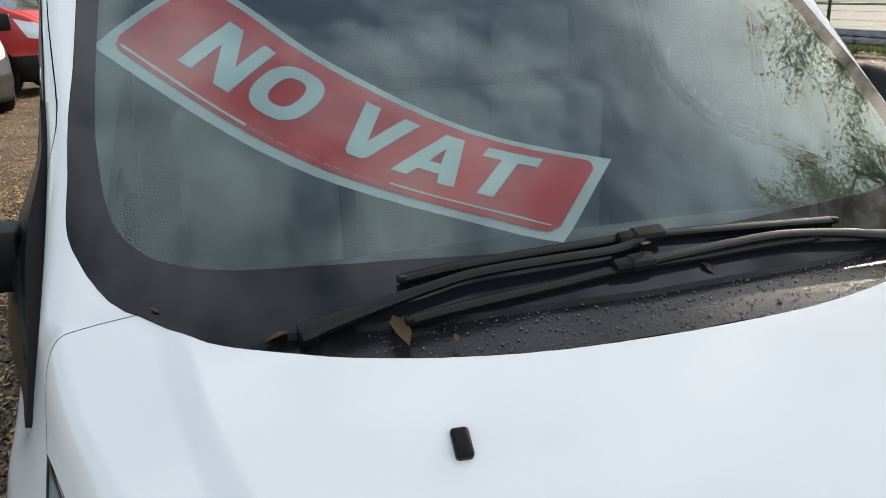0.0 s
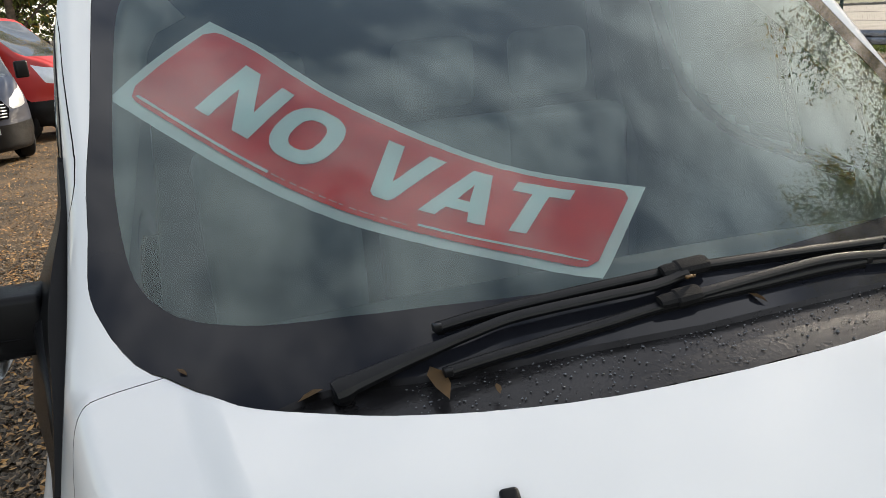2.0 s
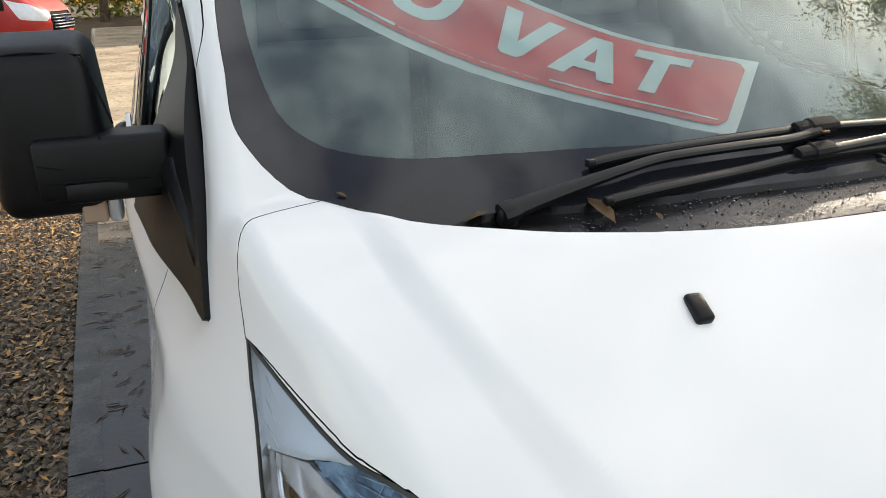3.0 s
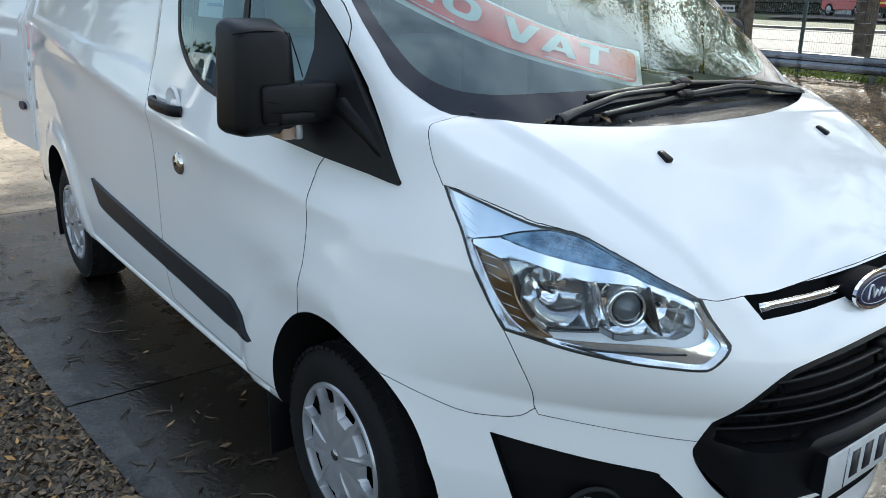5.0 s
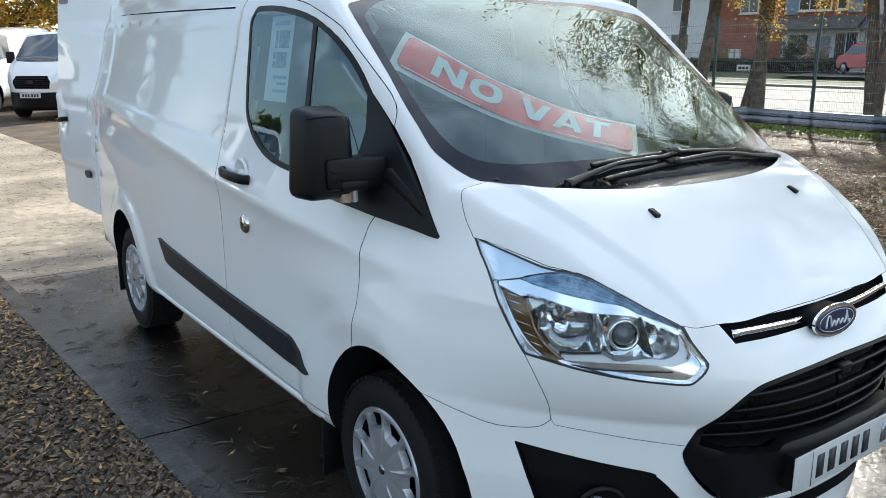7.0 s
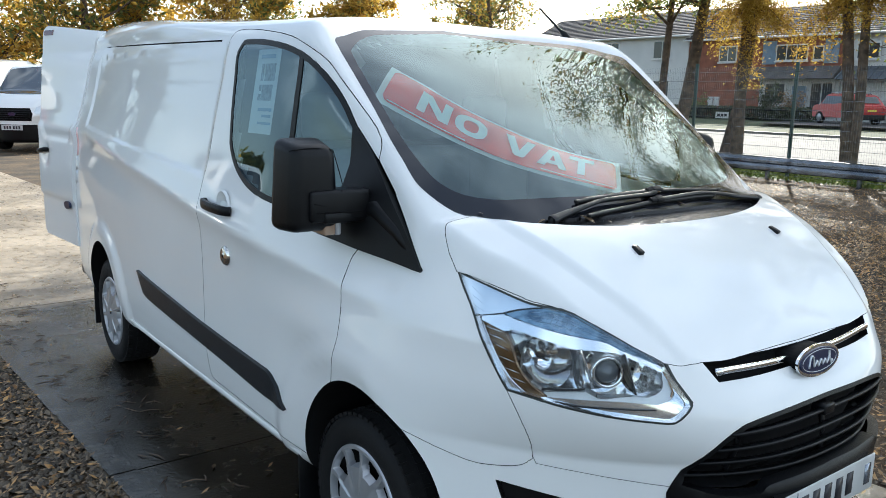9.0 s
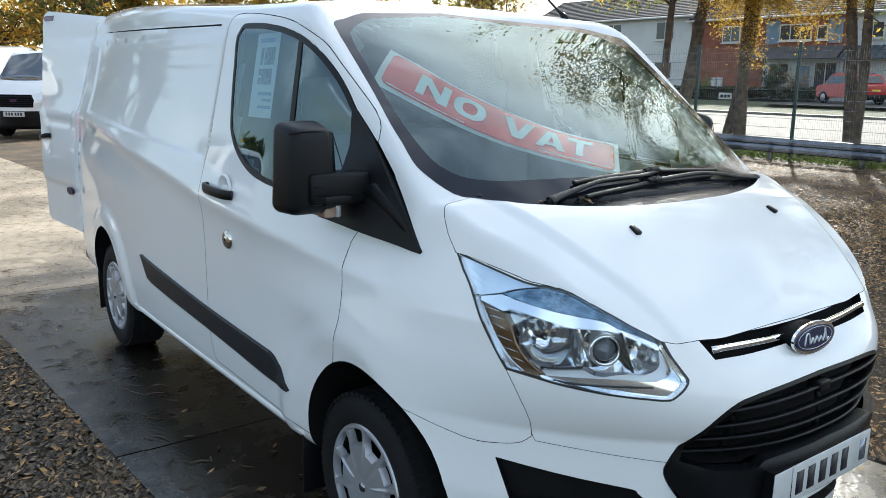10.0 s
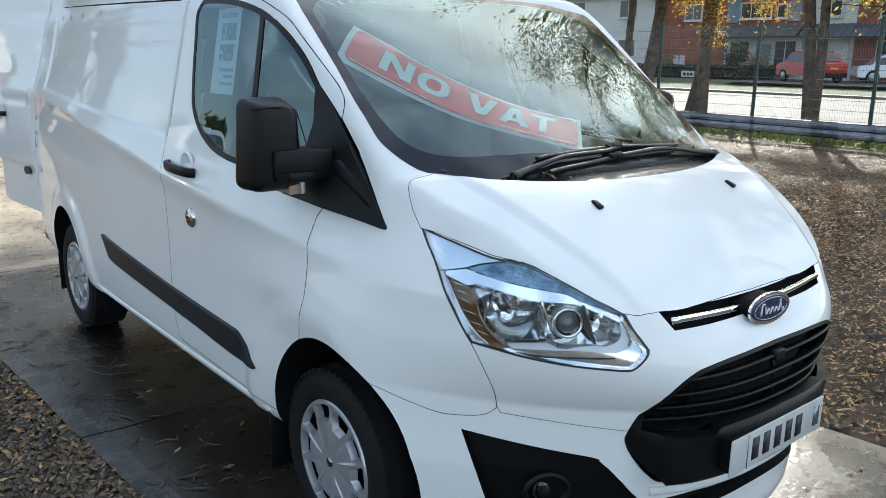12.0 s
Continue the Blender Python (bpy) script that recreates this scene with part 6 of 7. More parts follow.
def tapered(points, wide, high):
    """A ridged strip along points, wide and high given point by point."""
    bm = bmesh.new()
    pts = [Vector(p) for p in points]
    rings = []
    for i, p in enumerate(pts):
        d = (pts[min(i + 1, len(pts) - 1)] - pts[max(i - 1, 0)]).normalized()
        a = d.cross(Vector((0, -0.45, 0.89))).normalized()
        up = a.cross(d).normalized()
        w, h = wide[min(i, len(wide) - 1)], high[min(i, len(high) - 1)]
        rings.append([bm.verts.new(p + a * (u * w) + up * (v * h)) for u, v in ((-0.5, -0.5), (0.5, -0.5), (0.5, 0.1), (0.32, 0.42), (0.0, 0.5), (-0.32, 0.42), (-0.5, 0.1))])
    for r0, r1 in zip(rings, rings[1:]):
        for k in range(7):
            bm.faces.new((r0[k], r0[(k + 1) % 7], r1[(k + 1) % 7], r1[k]))
    bm.faces.new(rings[0][::-1])
    bm.faces.new(rings[-1])
    bmesh.ops.recalc_face_normals(bm, faces=bm.faces)
    return sharp(bm, 25)


def wiper(arm_pts, blade_pts, clip, tip):
    """A pivot cap, a pressed arm that narrows, and a flat blade with its clip and rubber."""
    cap = on_glass(*arm_pts[0], 0.014)
    root = part("wiper", placed(lathe([(0.0005, 0.006), (0.008, 0.006), (0.013, 0.002), (0.014, -0.02)], 20), cap, (0, -0.45, 0.89), False), "wiper_black", van, "black wiper arm and blade")
    pts = spline([tuple(on_glass(x, y, 0.013 + 0.006 * min(i, 4) / 4)) for i, (x, y) in enumerate(arm_pts)], 5)
    n = len(pts)
    step = (Vector(pts[1]) - Vector(pts[0])).normalized()
    part("arm_root", tapered([Vector(pts[0]) - step * 0.012, pts[0], Vector(pts[0]) + step * 0.012], [0.029, 0.031, 0.028], [0.016, 0.019, 0.016]), "wiper_black", root, "black hinge cap")
    wide = [0.027 - 0.012 * min(1, i / (0.42 * n)) for i in range(n)]
    part("arm", tapered([Vector(q) for q in pts], wide, [0.014 - 0.005 * min(1, i / (0.5 * n)) for i in range(n)]), "wiper_black", root, "black pressed metal arm")
    bp = [Vector(q) for q in spline([tuple(on_glass(x, y, 0.012)) for x, y in blade_pts], 5)]
    part("blade_spine", tapered(bp, [0.013], [0.008]), "wiper_black", root, "black blade spine")
    part("blade_lip", bar([q + Vector((0, 0.005, 0.003)) for q in bp], 0.0025, 0.004), "rubber", root)
    part("blade_rubber", bar([q - Vector((0, -0.4, 0.9)) * 0.008 for q in bp], 0.005, 0.012), "gap", root, "rubber blade edge")
    c0, c1 = on_glass(*clip[0], 0.020), on_glass(*clip[1], 0.020)
    d = (c1 - c0).normalized()
    part("blade_clip", tapered([c0, c0 + d * 0.008, c0 + d * 0.024, c0 + d * 0.027, c1 - d * 0.006, c1], [0.018, 0.021, 0.021, 0.027, 0.027, 0.023], [0.008, 0.011, 0.011, 0.015, 0.014, 0.009]), "rubber", root, "black blade clip")
    for end in (0, -1):
        q = bp[end]
        part("end_cap", box(q.x - 0.006, q.x + 0.006, q.y - 0.0065, q.y + 0.0065, q.z - 0.006, q.z + 0.0045, 0.0015), "wiper_black", root)
    if tip:
        part("spring", tube([c0 + Vector((0.02, -0.03, -0.004)), c0 + Vector((0.038, -0.024, -0.006))], 0.0028, 6), "marker", root, "small rusty spring")


wiper([(-0.492, -0.400), (-0.451, -0.393), (-0.411, -0.387), (-0.370, -0.382), (-0.320, -0.376), (-0.263, -0.367), (-0.200, -0.366), (-0.111, -0.366), (-0.037, -0.365), (0.02, -0.355)],
      [(-0.353, -0.347), (-0.276, -0.343), (-0.098, -0.341), (0.028, -0.339), (0.197, -0.344), (0.384, -0.345)], ((-0.016, -0.345), (0.062, -0.339)), True)
wiper([(0.60, -0.385), (0.53, -0.386), (0.457, -0.386), (0.386, -0.380), (0.298, -0.374), (0.238, -0.374), (0.150, -0.381), (0.066, -0.388), (0.0, -0.393)],
      [(-0.361, -0.419), (-0.301, -0.415), (-0.217, -0.410), (-0.128, -0.403), (-0.037, -0.395), (0.115, -0.390), (0.223, -0.383), (0.323, -0.379)], ((-0.045, -0.394), (0.022, -0.389)), False)


# ---- ground ----
def solid(name, verts, faces, material, parent=None, label="", smooth=False):
    me = bpy.data.meshes.new(name)
    me.from_pydata([tuple(v) for v in verts], [], [tuple(f) for f in faces])
    me.materials.append(M[material])
    if smooth:
        me.polygons.foreach_set("use_smooth", [True] * len(me.polygons))
    ob = new(name, me)
    if parent is not None:
        ob.parent = parent
    if label:
        ob["label"] = label
    return ob


def grid_sheet(x0, x1, y0, y1, n, m):
    bm = bmesh.new()
    rows = [[bm.verts.new((x, y, 0)) for y in np.linspace(y0, y1, m)] for x in np.linspace(x0, x1, n)]
    for a, b in zip(rows, rows[1:]):
        for j in range(m - 1):
            bm.faces.new((a[j], b[j], b[j + 1], a[j + 1]))
    return bm


gb = grid_sheet(-900, 900, -900, 900, 61, 61)
ground = tagged(part("ground", gb, "gravel", smooth=False), "brown gravel ground strewn with fallen leaves", "ground", kind="structure")
ground.location.z = -0.014
SLOPE = -0.0565


def slab_x(y, s):
    return (-1.345 if s < 0 else 1.262) + SLOPE * (y - 1.0)


drive = thing("driveway", "worn concrete driveway slabs with wet dark patches, sun and shade painted in", "driveway", kind="structure")
joints = [-6.0, -1.7, 1.357, 4.6, 7.9, 11.2, 14.5, 17.8, 21.1, 27, 34]
for a, b in zip(joints, joints[1:]):
    s = bmesh.new()
    a, b = a + 0.006, b - 0.006
    n = 30
    out = [(slab_x(y, -1) + 0.008 * noise.noise((y * 3.1, 0, 5)), y) for y in np.linspace(b, a, n)] + [(slab_x(y, 1) + 0.008 * noise.noise((y * 3.1, 9, 5)), y) for y in np.linspace(a, b, n)]
    prism(out, lambda u, v, w: (u, v, 0.0 - w), 0.1, s)
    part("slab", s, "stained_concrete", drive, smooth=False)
    e = bmesh.new()
    prism([(slab_x(y, -1) - 0.010 * noise.noise((y * 2.3, 4, 5)) - 0.004, y) for y in np.linspace(b, a, n)] + [(slab_x(y, -1) + 0.105 + 0.012 * noise.noise((y * 1.9, 7, 5)), y) for y in np.linspace(a, b, n)], lambda u, v, w: (u, v, 0.004 - w), 0.1, e)
    part("edging", e, "edging", drive, smooth=False)

rng = np.random.default_rng(7)


def leaf_cloud(centres, size, tilt=1.0, bend=0.25):
    """Small pointed leaves, four triangles each, at these places."""
    n = len(centres)
    a = rng.uniform(0, 2 * np.pi, n)
    d = np.stack([np.cos(a), np.sin(a), rng.normal(0, 0.35 * tilt, n)], 1)
    d /= np.linalg.norm(d, axis=1, keepdims=True)
    up = np.stack([rng.normal(0, 0.5 * tilt, n), rng.normal(0, 0.5 * tilt, n), np.ones(n)], 1)
    side = np.cross(d, up)
    side /= np.linalg.norm(side, axis=1, keepdims=True)
    nor = np.cross(side, d)
    s = size * rng.uniform(0.6, 1.3, n)[:, None]
    w = s * rng.uniform(0.28, 0.5, n)[:, None]
    b = s * bend * rng.uniform(0.2, 1.2, n)[:, None]
    v = np.stack([centres - d * s * 0.5, centres + side * w * 0.5 + nor * b * 0.5, centres + d * s * 0.5 + nor * b, centres - side * w * 0.5 + nor * b * 0.5], 1).reshape(-1, 3)
    i = np.arange(n)[:, None] * 4
    return v, np.concatenate([i + [0, 1, 2], i + [0, 2, 3]])


def stones(centres, size):
    n = len(centres)
    base = np.array([(1, 0, 0), (0, 1, 0), (-1, 0, 0), (0, -1, 0), (0, 0, 1), (0, 0, -0.6)], float)
    v = base[None] * rng.uniform(0.6, 1.3, (n, 6, 1)) * (size * rng.uniform(0.4, 1.3, (n, 1, 1)) * np.array([1, 1, 0.65]))
    a = rng.uniform(0, 6.28, n)
    c, s = np.cos(a), np.sin(a)
    rot = np.stack([np.stack([c, -s, 0 * a], 1), np.stack([s, c, 0 * a], 1), np.stack([0 * a, 0 * a, 1 + 0 * a], 1)], 1)
    v = np.einsum("nij,nkj->nki", rot, v) + centres[:, None]
    f = np.array([(0, 1, 4), (1, 2, 4), (2, 3, 4), (3, 0, 4), (1, 0, 5), (2, 1, 5), (3, 2, 5), (0, 3, 5)])
    return v.reshape(-1, 3), (np.arange(n)[:, None, None] * 6 + f[None]).reshape(-1, 3)


def strewn(n, x0, x1, y0, y1, z, power=1.0):
    """Places on the ground off the concrete, thicker towards the first corner."""
    u = rng.uniform(0, 1, n) ** power
    p = np.stack([x0 + (x1 - x0) * u + rng.normal(0, 0.25, n) * u, rng.uniform(y0, y1, n) + rng.normal(0, 0.6, n), np.full(n, z)], 1)
    lx, rx = -1.345 + SLOPE * (p[:, 1] - 1), 1.262 + SLOPE * (p[:, 1] - 1)
    keep = (p[:, 0] < lx - 0.01) | (p[:, 0] > rx + 0.01)
    return p[keep]


def stuff(name, vf, material, label, category):
    return tagged(solid(name, *vf, material), label, category, kind="stuff")


stuff("gravel_stones", stones(np.concatenate([strewn(38000, -1.3, -4.6, -1.8, 6.0, 0.0, power=1.7), strewn(12000, 1.2, 7.5, -4.0, 8.0, 0.0, power=1.5)]), 0.018), "stone", "grey and brown gravel stones beside the concrete", "gravel")
stuff("fallen_leaves", leaf_cloud(np.concatenate([strewn(10000, -1.3, -8, 4.5, 22, 0.015, power=1.2), strewn(62000, 1.2, 9.0, -3.5, 9.0, 0.014, power=1.1), strewn(16000, 5, 14.0, -2.0, 16.0, 0.015)]), 0.036, 0.7, 0.45), "leaf", "dry brown fallen leaves", "leaves")
stuff("damp_shaded_leaves", leaf_cloud(strewn(36000, -1.3, -5.0, -1.8, 9.0, 0.014, power=1.5), 0.030, 0.6, 0.45), "leaf_dull", "small damp brown leaves among gravel, darkened for shade", "leaves")
stuff("orange_leaves", leaf_cloud(np.concatenate([strewn(26000, -1.6, -9, 4.5, 24, 0.015, power=1.0), strewn(7000, -1.35, -4.5, 1.8, 6.0, 0.018, power=1.0), strewn(12000, 1.4, 12, 6.0, 24, 0.015), strewn(30000, 1.3, 9.5, -3.5, 8.0, 0.02), strewn(36000, 4, 14.0, -1.0, 14.0, 0.015)]), 0.041, 0.5), "leaf_orange", "orange-brown fallen leaves under the trees", "leaves")
few = np.stack([rng.uniform(-1.2, -0.5, 45), rng.uniform(-0.5, 7, 45), np.full(45, 0.006)], 1)
few = np.concatenate([few, np.stack([rng.uniform(0.75, 1.5, 260), rng.uniform(-4, 1.5, 260), np.full(260, 0.008)], 1)])
stuff("slab_leaves", leaf_cloud(few, 0.042, 0.3), "leaf", "few dry leaves lying on wet concrete", "leaves")

twig_bm = bmesh.new()
for _ in range(150):
    x, y, a, n = rng.uniform(-1.30, -0.88), rng.uniform(-1.2, 5.5), rng.uniform(0, 6.283), rng.uniform(0.018, 0.055)
    c, q, bow = math.cos(a), math.sin(a), rng.normal(0, 0.18)
    x += SLOPE * (y - 1)
    tube([(x - c * n, y - q * n, 0.004), (x - q * n * bow, y + c * n * bow, 0.007), (x + c * n, y + q * n, 0.004)], [0.0020, 0.0032, 0.0012], 5, twig_bm)
tagged(part("slab_twigs", twig_bm, "bark", None, "", False), "thin dark twigs scattered on wet concrete", "twigs", kind="stuff")

drops = []
for _ in range(900):
    x = float(rng.uniform(-0.42, 0.62))
    p = on_glass(x, float(rng.uniform(-0.505, -0.41)) + 0.10 * x * x, -0.011)
    drops.append(tuple(p))
stuff("rain_drops", stones(np.array(drops), 0.0019), "ball", "small rain drops on the wet scuttle panel", "water drops")

# leaves caught along the foot of the windscreen
for (x, y), size, turn in (((-0.374, -0.428), 0.066, 1.62), ((-0.532, -0.392), 0.034, 0.1), ((-0.682, -0.280), 0.020, 2.2), ((0.111, -0.408), 0.030, 2.0), ((-0.309, -0.462), 0.020, 1.4), ((0.375, -0.337), 0.016, 0.4)):
    p = on_glass(x, y, 0.004)
    b = bmesh.new()
    ring = [(-0.5, 0), (-0.2, 0.16), (0.15, 0.2), (0.5, 0.02), (0.15, -0.17), (-0.2, -0.15)]
    vs = [b.verts.new((p.x + size * (u * math.cos(turn) - v * math.sin(turn)), p.y + size * (u * math.sin(turn) + v * math.cos(turn)), p.z + size * (0.5 * abs(v) + 0.25 * u))) for u, v in ring]
    mid = b.verts.new((p.x, p.y, p.z + 0.002))
    for k in range(6):
        b.faces.new((vs[k], vs[(k + 1) % 6], mid))
    bmesh.ops.solidify(b, geom=b.faces[:], thickness=0.0008)
    tagged(part("dry_leaf", b, "leaf"), "dry orange leaf caught below the windscreen", "leaf", "leaves on the van")

# ---- crash barrier and mesh fence ----
RAIL_X = 14.0
barrier = thing("crash_barrier", "galvanised steel crash barrier on short posts", "barrier")
prof = [(0.0, 0.17), (0.0, 0.185), (-0.02, 0.20), (-0.075, 0.245), (-0.08, 0.29), (-0.02, 0.33), (-0.02, 0.35), (-0.08, 0.39), (-0.075, 0.43), (-0.02, 0.475), (0.0, 0.49), (0.004, 0.49)]
bb = bmesh.new()
rows = [[bb.verts.new((RAIL_X + x, y, z + 0.004 * (y - 6))) for x, z in prof] for y in np.linspace(-6, 34, 21)]
for a, b in zip(rows, rows[1:]):
    for k in range(len(prof) - 1):
        bb.faces.new((a[k], b[k], b[k + 1], a[k + 1]))
bmesh.ops.solidify(bb, geom=bb.faces[:], thickness=0.006)
part("beam", bb, "galv", barrier, "ribbed steel beam")
for y in np.arange(-4.3, 33, 2.0):
    part("post", box(RAIL_X + 0.03, RAIL_X + 0.13, y - 0.03, y + 0.03, -0.02, 0.47, 0.004), "galv", barrier)
    part("bolt", lathe([(0.0005, -0.012), (0.012, -0.01), (0.014, 0.0)], 10), "galv", barrier).location = (RAIL_X - 0.02, y, 0.34)

fence = thing("mesh_fence", "dark green wire mesh fence with square posts", "fence")
for y in np.arange(-5.13, 33, 2.5):
    part("post", box(14.27, 14.33, y - 0.03, y + 0.03, -0.02, 2.5, 0.004), "fence_green", fence, "dark green square post")
vs, fs = [], []


def wire(a, b, r):
    k = len(vs)
    a, b = np.array(a), np.array(b)
    e = np.array([0, 0, r]) if abs(b[1] - a[1]) > 0.1 else np.array([0, r, 0])
    f = np.array([r, 0, 0])
    for p in (a, b):
        vs.extend([p - e, p + f, p + e, p - f])
    fs.extend([(k, k + 1, k + 5, k + 4), (k + 1, k + 2, k + 6, k + 5), (k + 2, k + 3, k + 7, k + 6), (k + 3, k, k + 4, k + 7)])


for z in np.arange(0.1, 2.41, 0.2):
    wire((14.25, -5, z), (14.25, 32.4, z), 0.0035)
for y in np.arange(-5, 32.4, 0.05):
    wire((14.245, y, 0.05), (14.245, y, 2.42), 0.0018)
tagged(solid("wire_mesh", vs, fs, "galv", fence, "welded wire mesh"), kind="stuff")

# ---- verge, road, bank ----
verge = tagged(solid("grass_verge", [(14.1, -60, 0.0), (19.5, -60, 0.0), (19.5, 80, 0.0), (14.1, 80, 0.0)], [(0, 1, 2, 3)], "lawn"), "leaf-strewn grass verge behind the barrier", "grass", kind="structure")
blades = np.stack([rng.uniform(14.05, 15.6, 9000), rng.uniform(-2, 16, 9000), np.full(9000, 0.05)], 1)
v, f = leaf_cloud(blades, 0.12, 3.0)
stuff("verge_grass", (v, f), "grass", "yellow-green grass tufts under the barrier", "grass")
rb = prism([(19.5, -200), (36, -200), (36, 260), (19.5, 260)], lambda u, v, w: (u, v, 0.03 - w), 0.1)
tagged(part("road", rb, "road", smooth=False), "pale sunlit road beyond the fence", "road", kind="structure")
kb = prism([(36, -200), (36.3, -200), (36.3, 260), (36, 260)], lambda u, v, w: (u, v, 0.15 - w), 0.3)
tagged(part("kerb", kb, "concrete", smooth=False), "concrete kerb along the road", "kerb", kind="structure")
tagged(solid("bank", [(36.3, -200, 0.14), (40, -200, 0.5), (140, -200, 0.6), (140, 260, 0.6), (40, 260, 0.5), (36.3, 260, 0.14)], [(0, 1, 4, 5), (1, 2, 3, 4)], "lawn"), "grass bank and forecourts before the houses", "grass", kind="structure")
tagged(solid("forecourt", [(38.5, 14, 0.52), (47.5, 14, 0.56), (47.5, 25.6, 0.56), (38.5, 23.2, 0.52)], [(0, 1, 2, 3)], "road"), "paved forecourt where cars stand", "paving", kind="structure")


# ---- houses ----
def window(house, y0, y1, z0, z1, x=48.0, panes=2):
    w = part("window", box(x - 0.05, x + 0.02, y0, y1, z0, z1, 0.01), "render_white", house, "white window frame", smooth=False)
    n = panes
    for k in range(n):
        a, b = y0 + 0.08 + (y1 - y0 - 0.08) * k / n, y0 + (y1 - y0 - 0.08) * (k + 1) / n
        part("pane", box(x - 0.065, x - 0.045, a, b, z0 + 0.08, z1 - 0.08), "dark_glass", w, "dark glass pane", smooth=False)
    part("sill", box(x - 0.12, x, y0 - 0.06, y1 + 0.06, z0 - 0.08, z0), "render_white", w, smooth=False)


def gable_roof(house, y0, y1, eave, ridge, x0=47.6, depth=9.0):
    xm = x0 + depth / 2
    rows = 16
    v, f = [], []
    for side in (0, 1):
        for k in range(rows):
            t0, t1 = k / rows, (k + 1) / rows
            for yy in (y0, y1):
                for t, up in ((t0, 0.05), (t1, 0.0)):
                    x = x0 + (xm - x0) * t if side == 0 else x0 + depth - (xm - x0) * t
                    v.append((x, yy, eave + (ridge - eave) * t + up))
            k0 = len(v) - 4
            f.append((k0, k0 + 1, k0 + 3, k0 + 2))
            if k:
                f.append((k0 - 3, k0 - 1, k0 + 2, k0))
    solid("roof", v, f, "roof", house, "dark tiled roof")
    for yy in (y0 + 0.1, y1 - 0.1):
        solid("gable", [(x0 + 0.4, yy, eave), (x0 + depth - 0.4, yy, eave), (xm, yy, ridge - 0.1)], [(0, 1, 2)], "brick", house)
    part("gutter", tube([(x0 - 0.02, y0, eave - 0.02), (x0 - 0.02, y1, eave - 0.02)], 0.07, 8), "render_white", house)


h1 = thing("house_white", "white rendered house with a dark tiled roof", "house", "houses across the road")
part("wall", box(48, 56, 35.2, 52, 0, 6.35), "render_white", h1, smooth=False)
gable_roof(h1, 34.9, 52.3, 6.25, 8.5)
for y in (37.0, 42.0, 47.0):
    window(h1, y - 0.3, y + 1.35, 4.64, 5.98)
    window(h1, y - 0.3, y + 1.35, 1.8, 3.1)
h2 = thing("house_brick", "red brick house with a white ground floor", "house", "houses across the road")
part("wall", box(48, 56, 29.3, 35.15, 0, 6.0), "brick", h2, smooth=False)
part("wall", box(48.05, 56, 23.9, 29.3, 0, 3.2), "render_white", h2, "white ground floor", smooth=False)
part("wall", box(48.0, 56, 23.9, 29.3, 3.2, 5.9), "brick", h2, smooth=False)
part("cladding", box(47.93, 48.0, 28.3, 29.25, 4.1, 5.6), "clad_blue", h2, "blue-grey cladding", smooth=False)
part("cladding", box(47.93, 48.0, 24.1, 25.0, 4.1, 5.6), "clad_blue", h2, "blue-grey cladding", smooth=False)
gable_roof(h2, 23.8, 35.4, 5.85, 8.2)
part("canopy", sharp(prism([(47.0, 3.15), (48.0, 3.95), (48.0, 3.15)], lambda u, v, w: (u, 23.9 + w, v), 5.9)), "roof", h2, "dark lean-to porch roof", smooth=False)
window(h2, 26.1, 28.3, 4.3, 5.35, panes=3)
window(h2, 25.05, 25.75, 4.3, 5.2, panes=1)
window(h2, 24.2, 25.7, 0.9, 2.95, panes=2)
window(h2, 27.4, 28.9, 1.5, 2.9, panes=2)
window(h2, 31.2, 32.6, 4.3, 5.4)
part("front_door", box(47.9, 48.05, 26.0, 26.9, 0.5, 2.7), "clad_blue", h2, "blue-grey front door", smooth=False)
for y in (32.3, 32.8):
    part("meter_box", box(47.8, 48.0, y, y + 0.35, 1.3, 1.95, 0.01), "render_white", h2, "white meter box", smooth=False)
h3 = thing("house_garage", "white and brick house with a white garage door", "house", "houses across the road")
part("wall", box(48.1, 56, 20.7, 23.85, 0, 5.9), "render_white", h3, smooth=False)
part("wall", box(48.0, 56, 6.0, 20.7, 0, 5.9), "brick", h3, smooth=False)
gable_roof(h3, 5.6, 23.75, 5.85, 8.2)
part("canopy", sharp(prism([(46.9, 3.1), (48.1, 3.9), (48.1, 3.1)], lambda u, v, w: (u, 16.5 + w, v), 7.2)), "slate", h3, "dark slate lean-to porch roof", smooth=False)
for k in range(15):
    part("roof_batten", tube([(46.9, 16.7 + 0.49 * k, 3.13), (48.1, 16.7 + 0.49 * k, 3.93)], 0.03, 5), "slate", h3)
part("garage_door", box(47.95, 48.12, 21.0, 22.9, 0.5, 2.95), "render_white", h3, "white ribbed garage door", smooth=False)
for k in range(12):
    part("door_rib", box(47.93, 47.96, 21.05 + 0.155 * k, 21.09 + 0.155 * k, 0.5, 2.9), "render_white", h3, smooth=False)
window(h3, 21.6, 23.0, 4.3, 5.3)
window(h3, 17.5, 19.4, 4.2, 5.5)
window(h3, 17.5, 19.4, 1.0, 2.9)
window(h3, 11.5, 13.4, 4.2, 5.5)

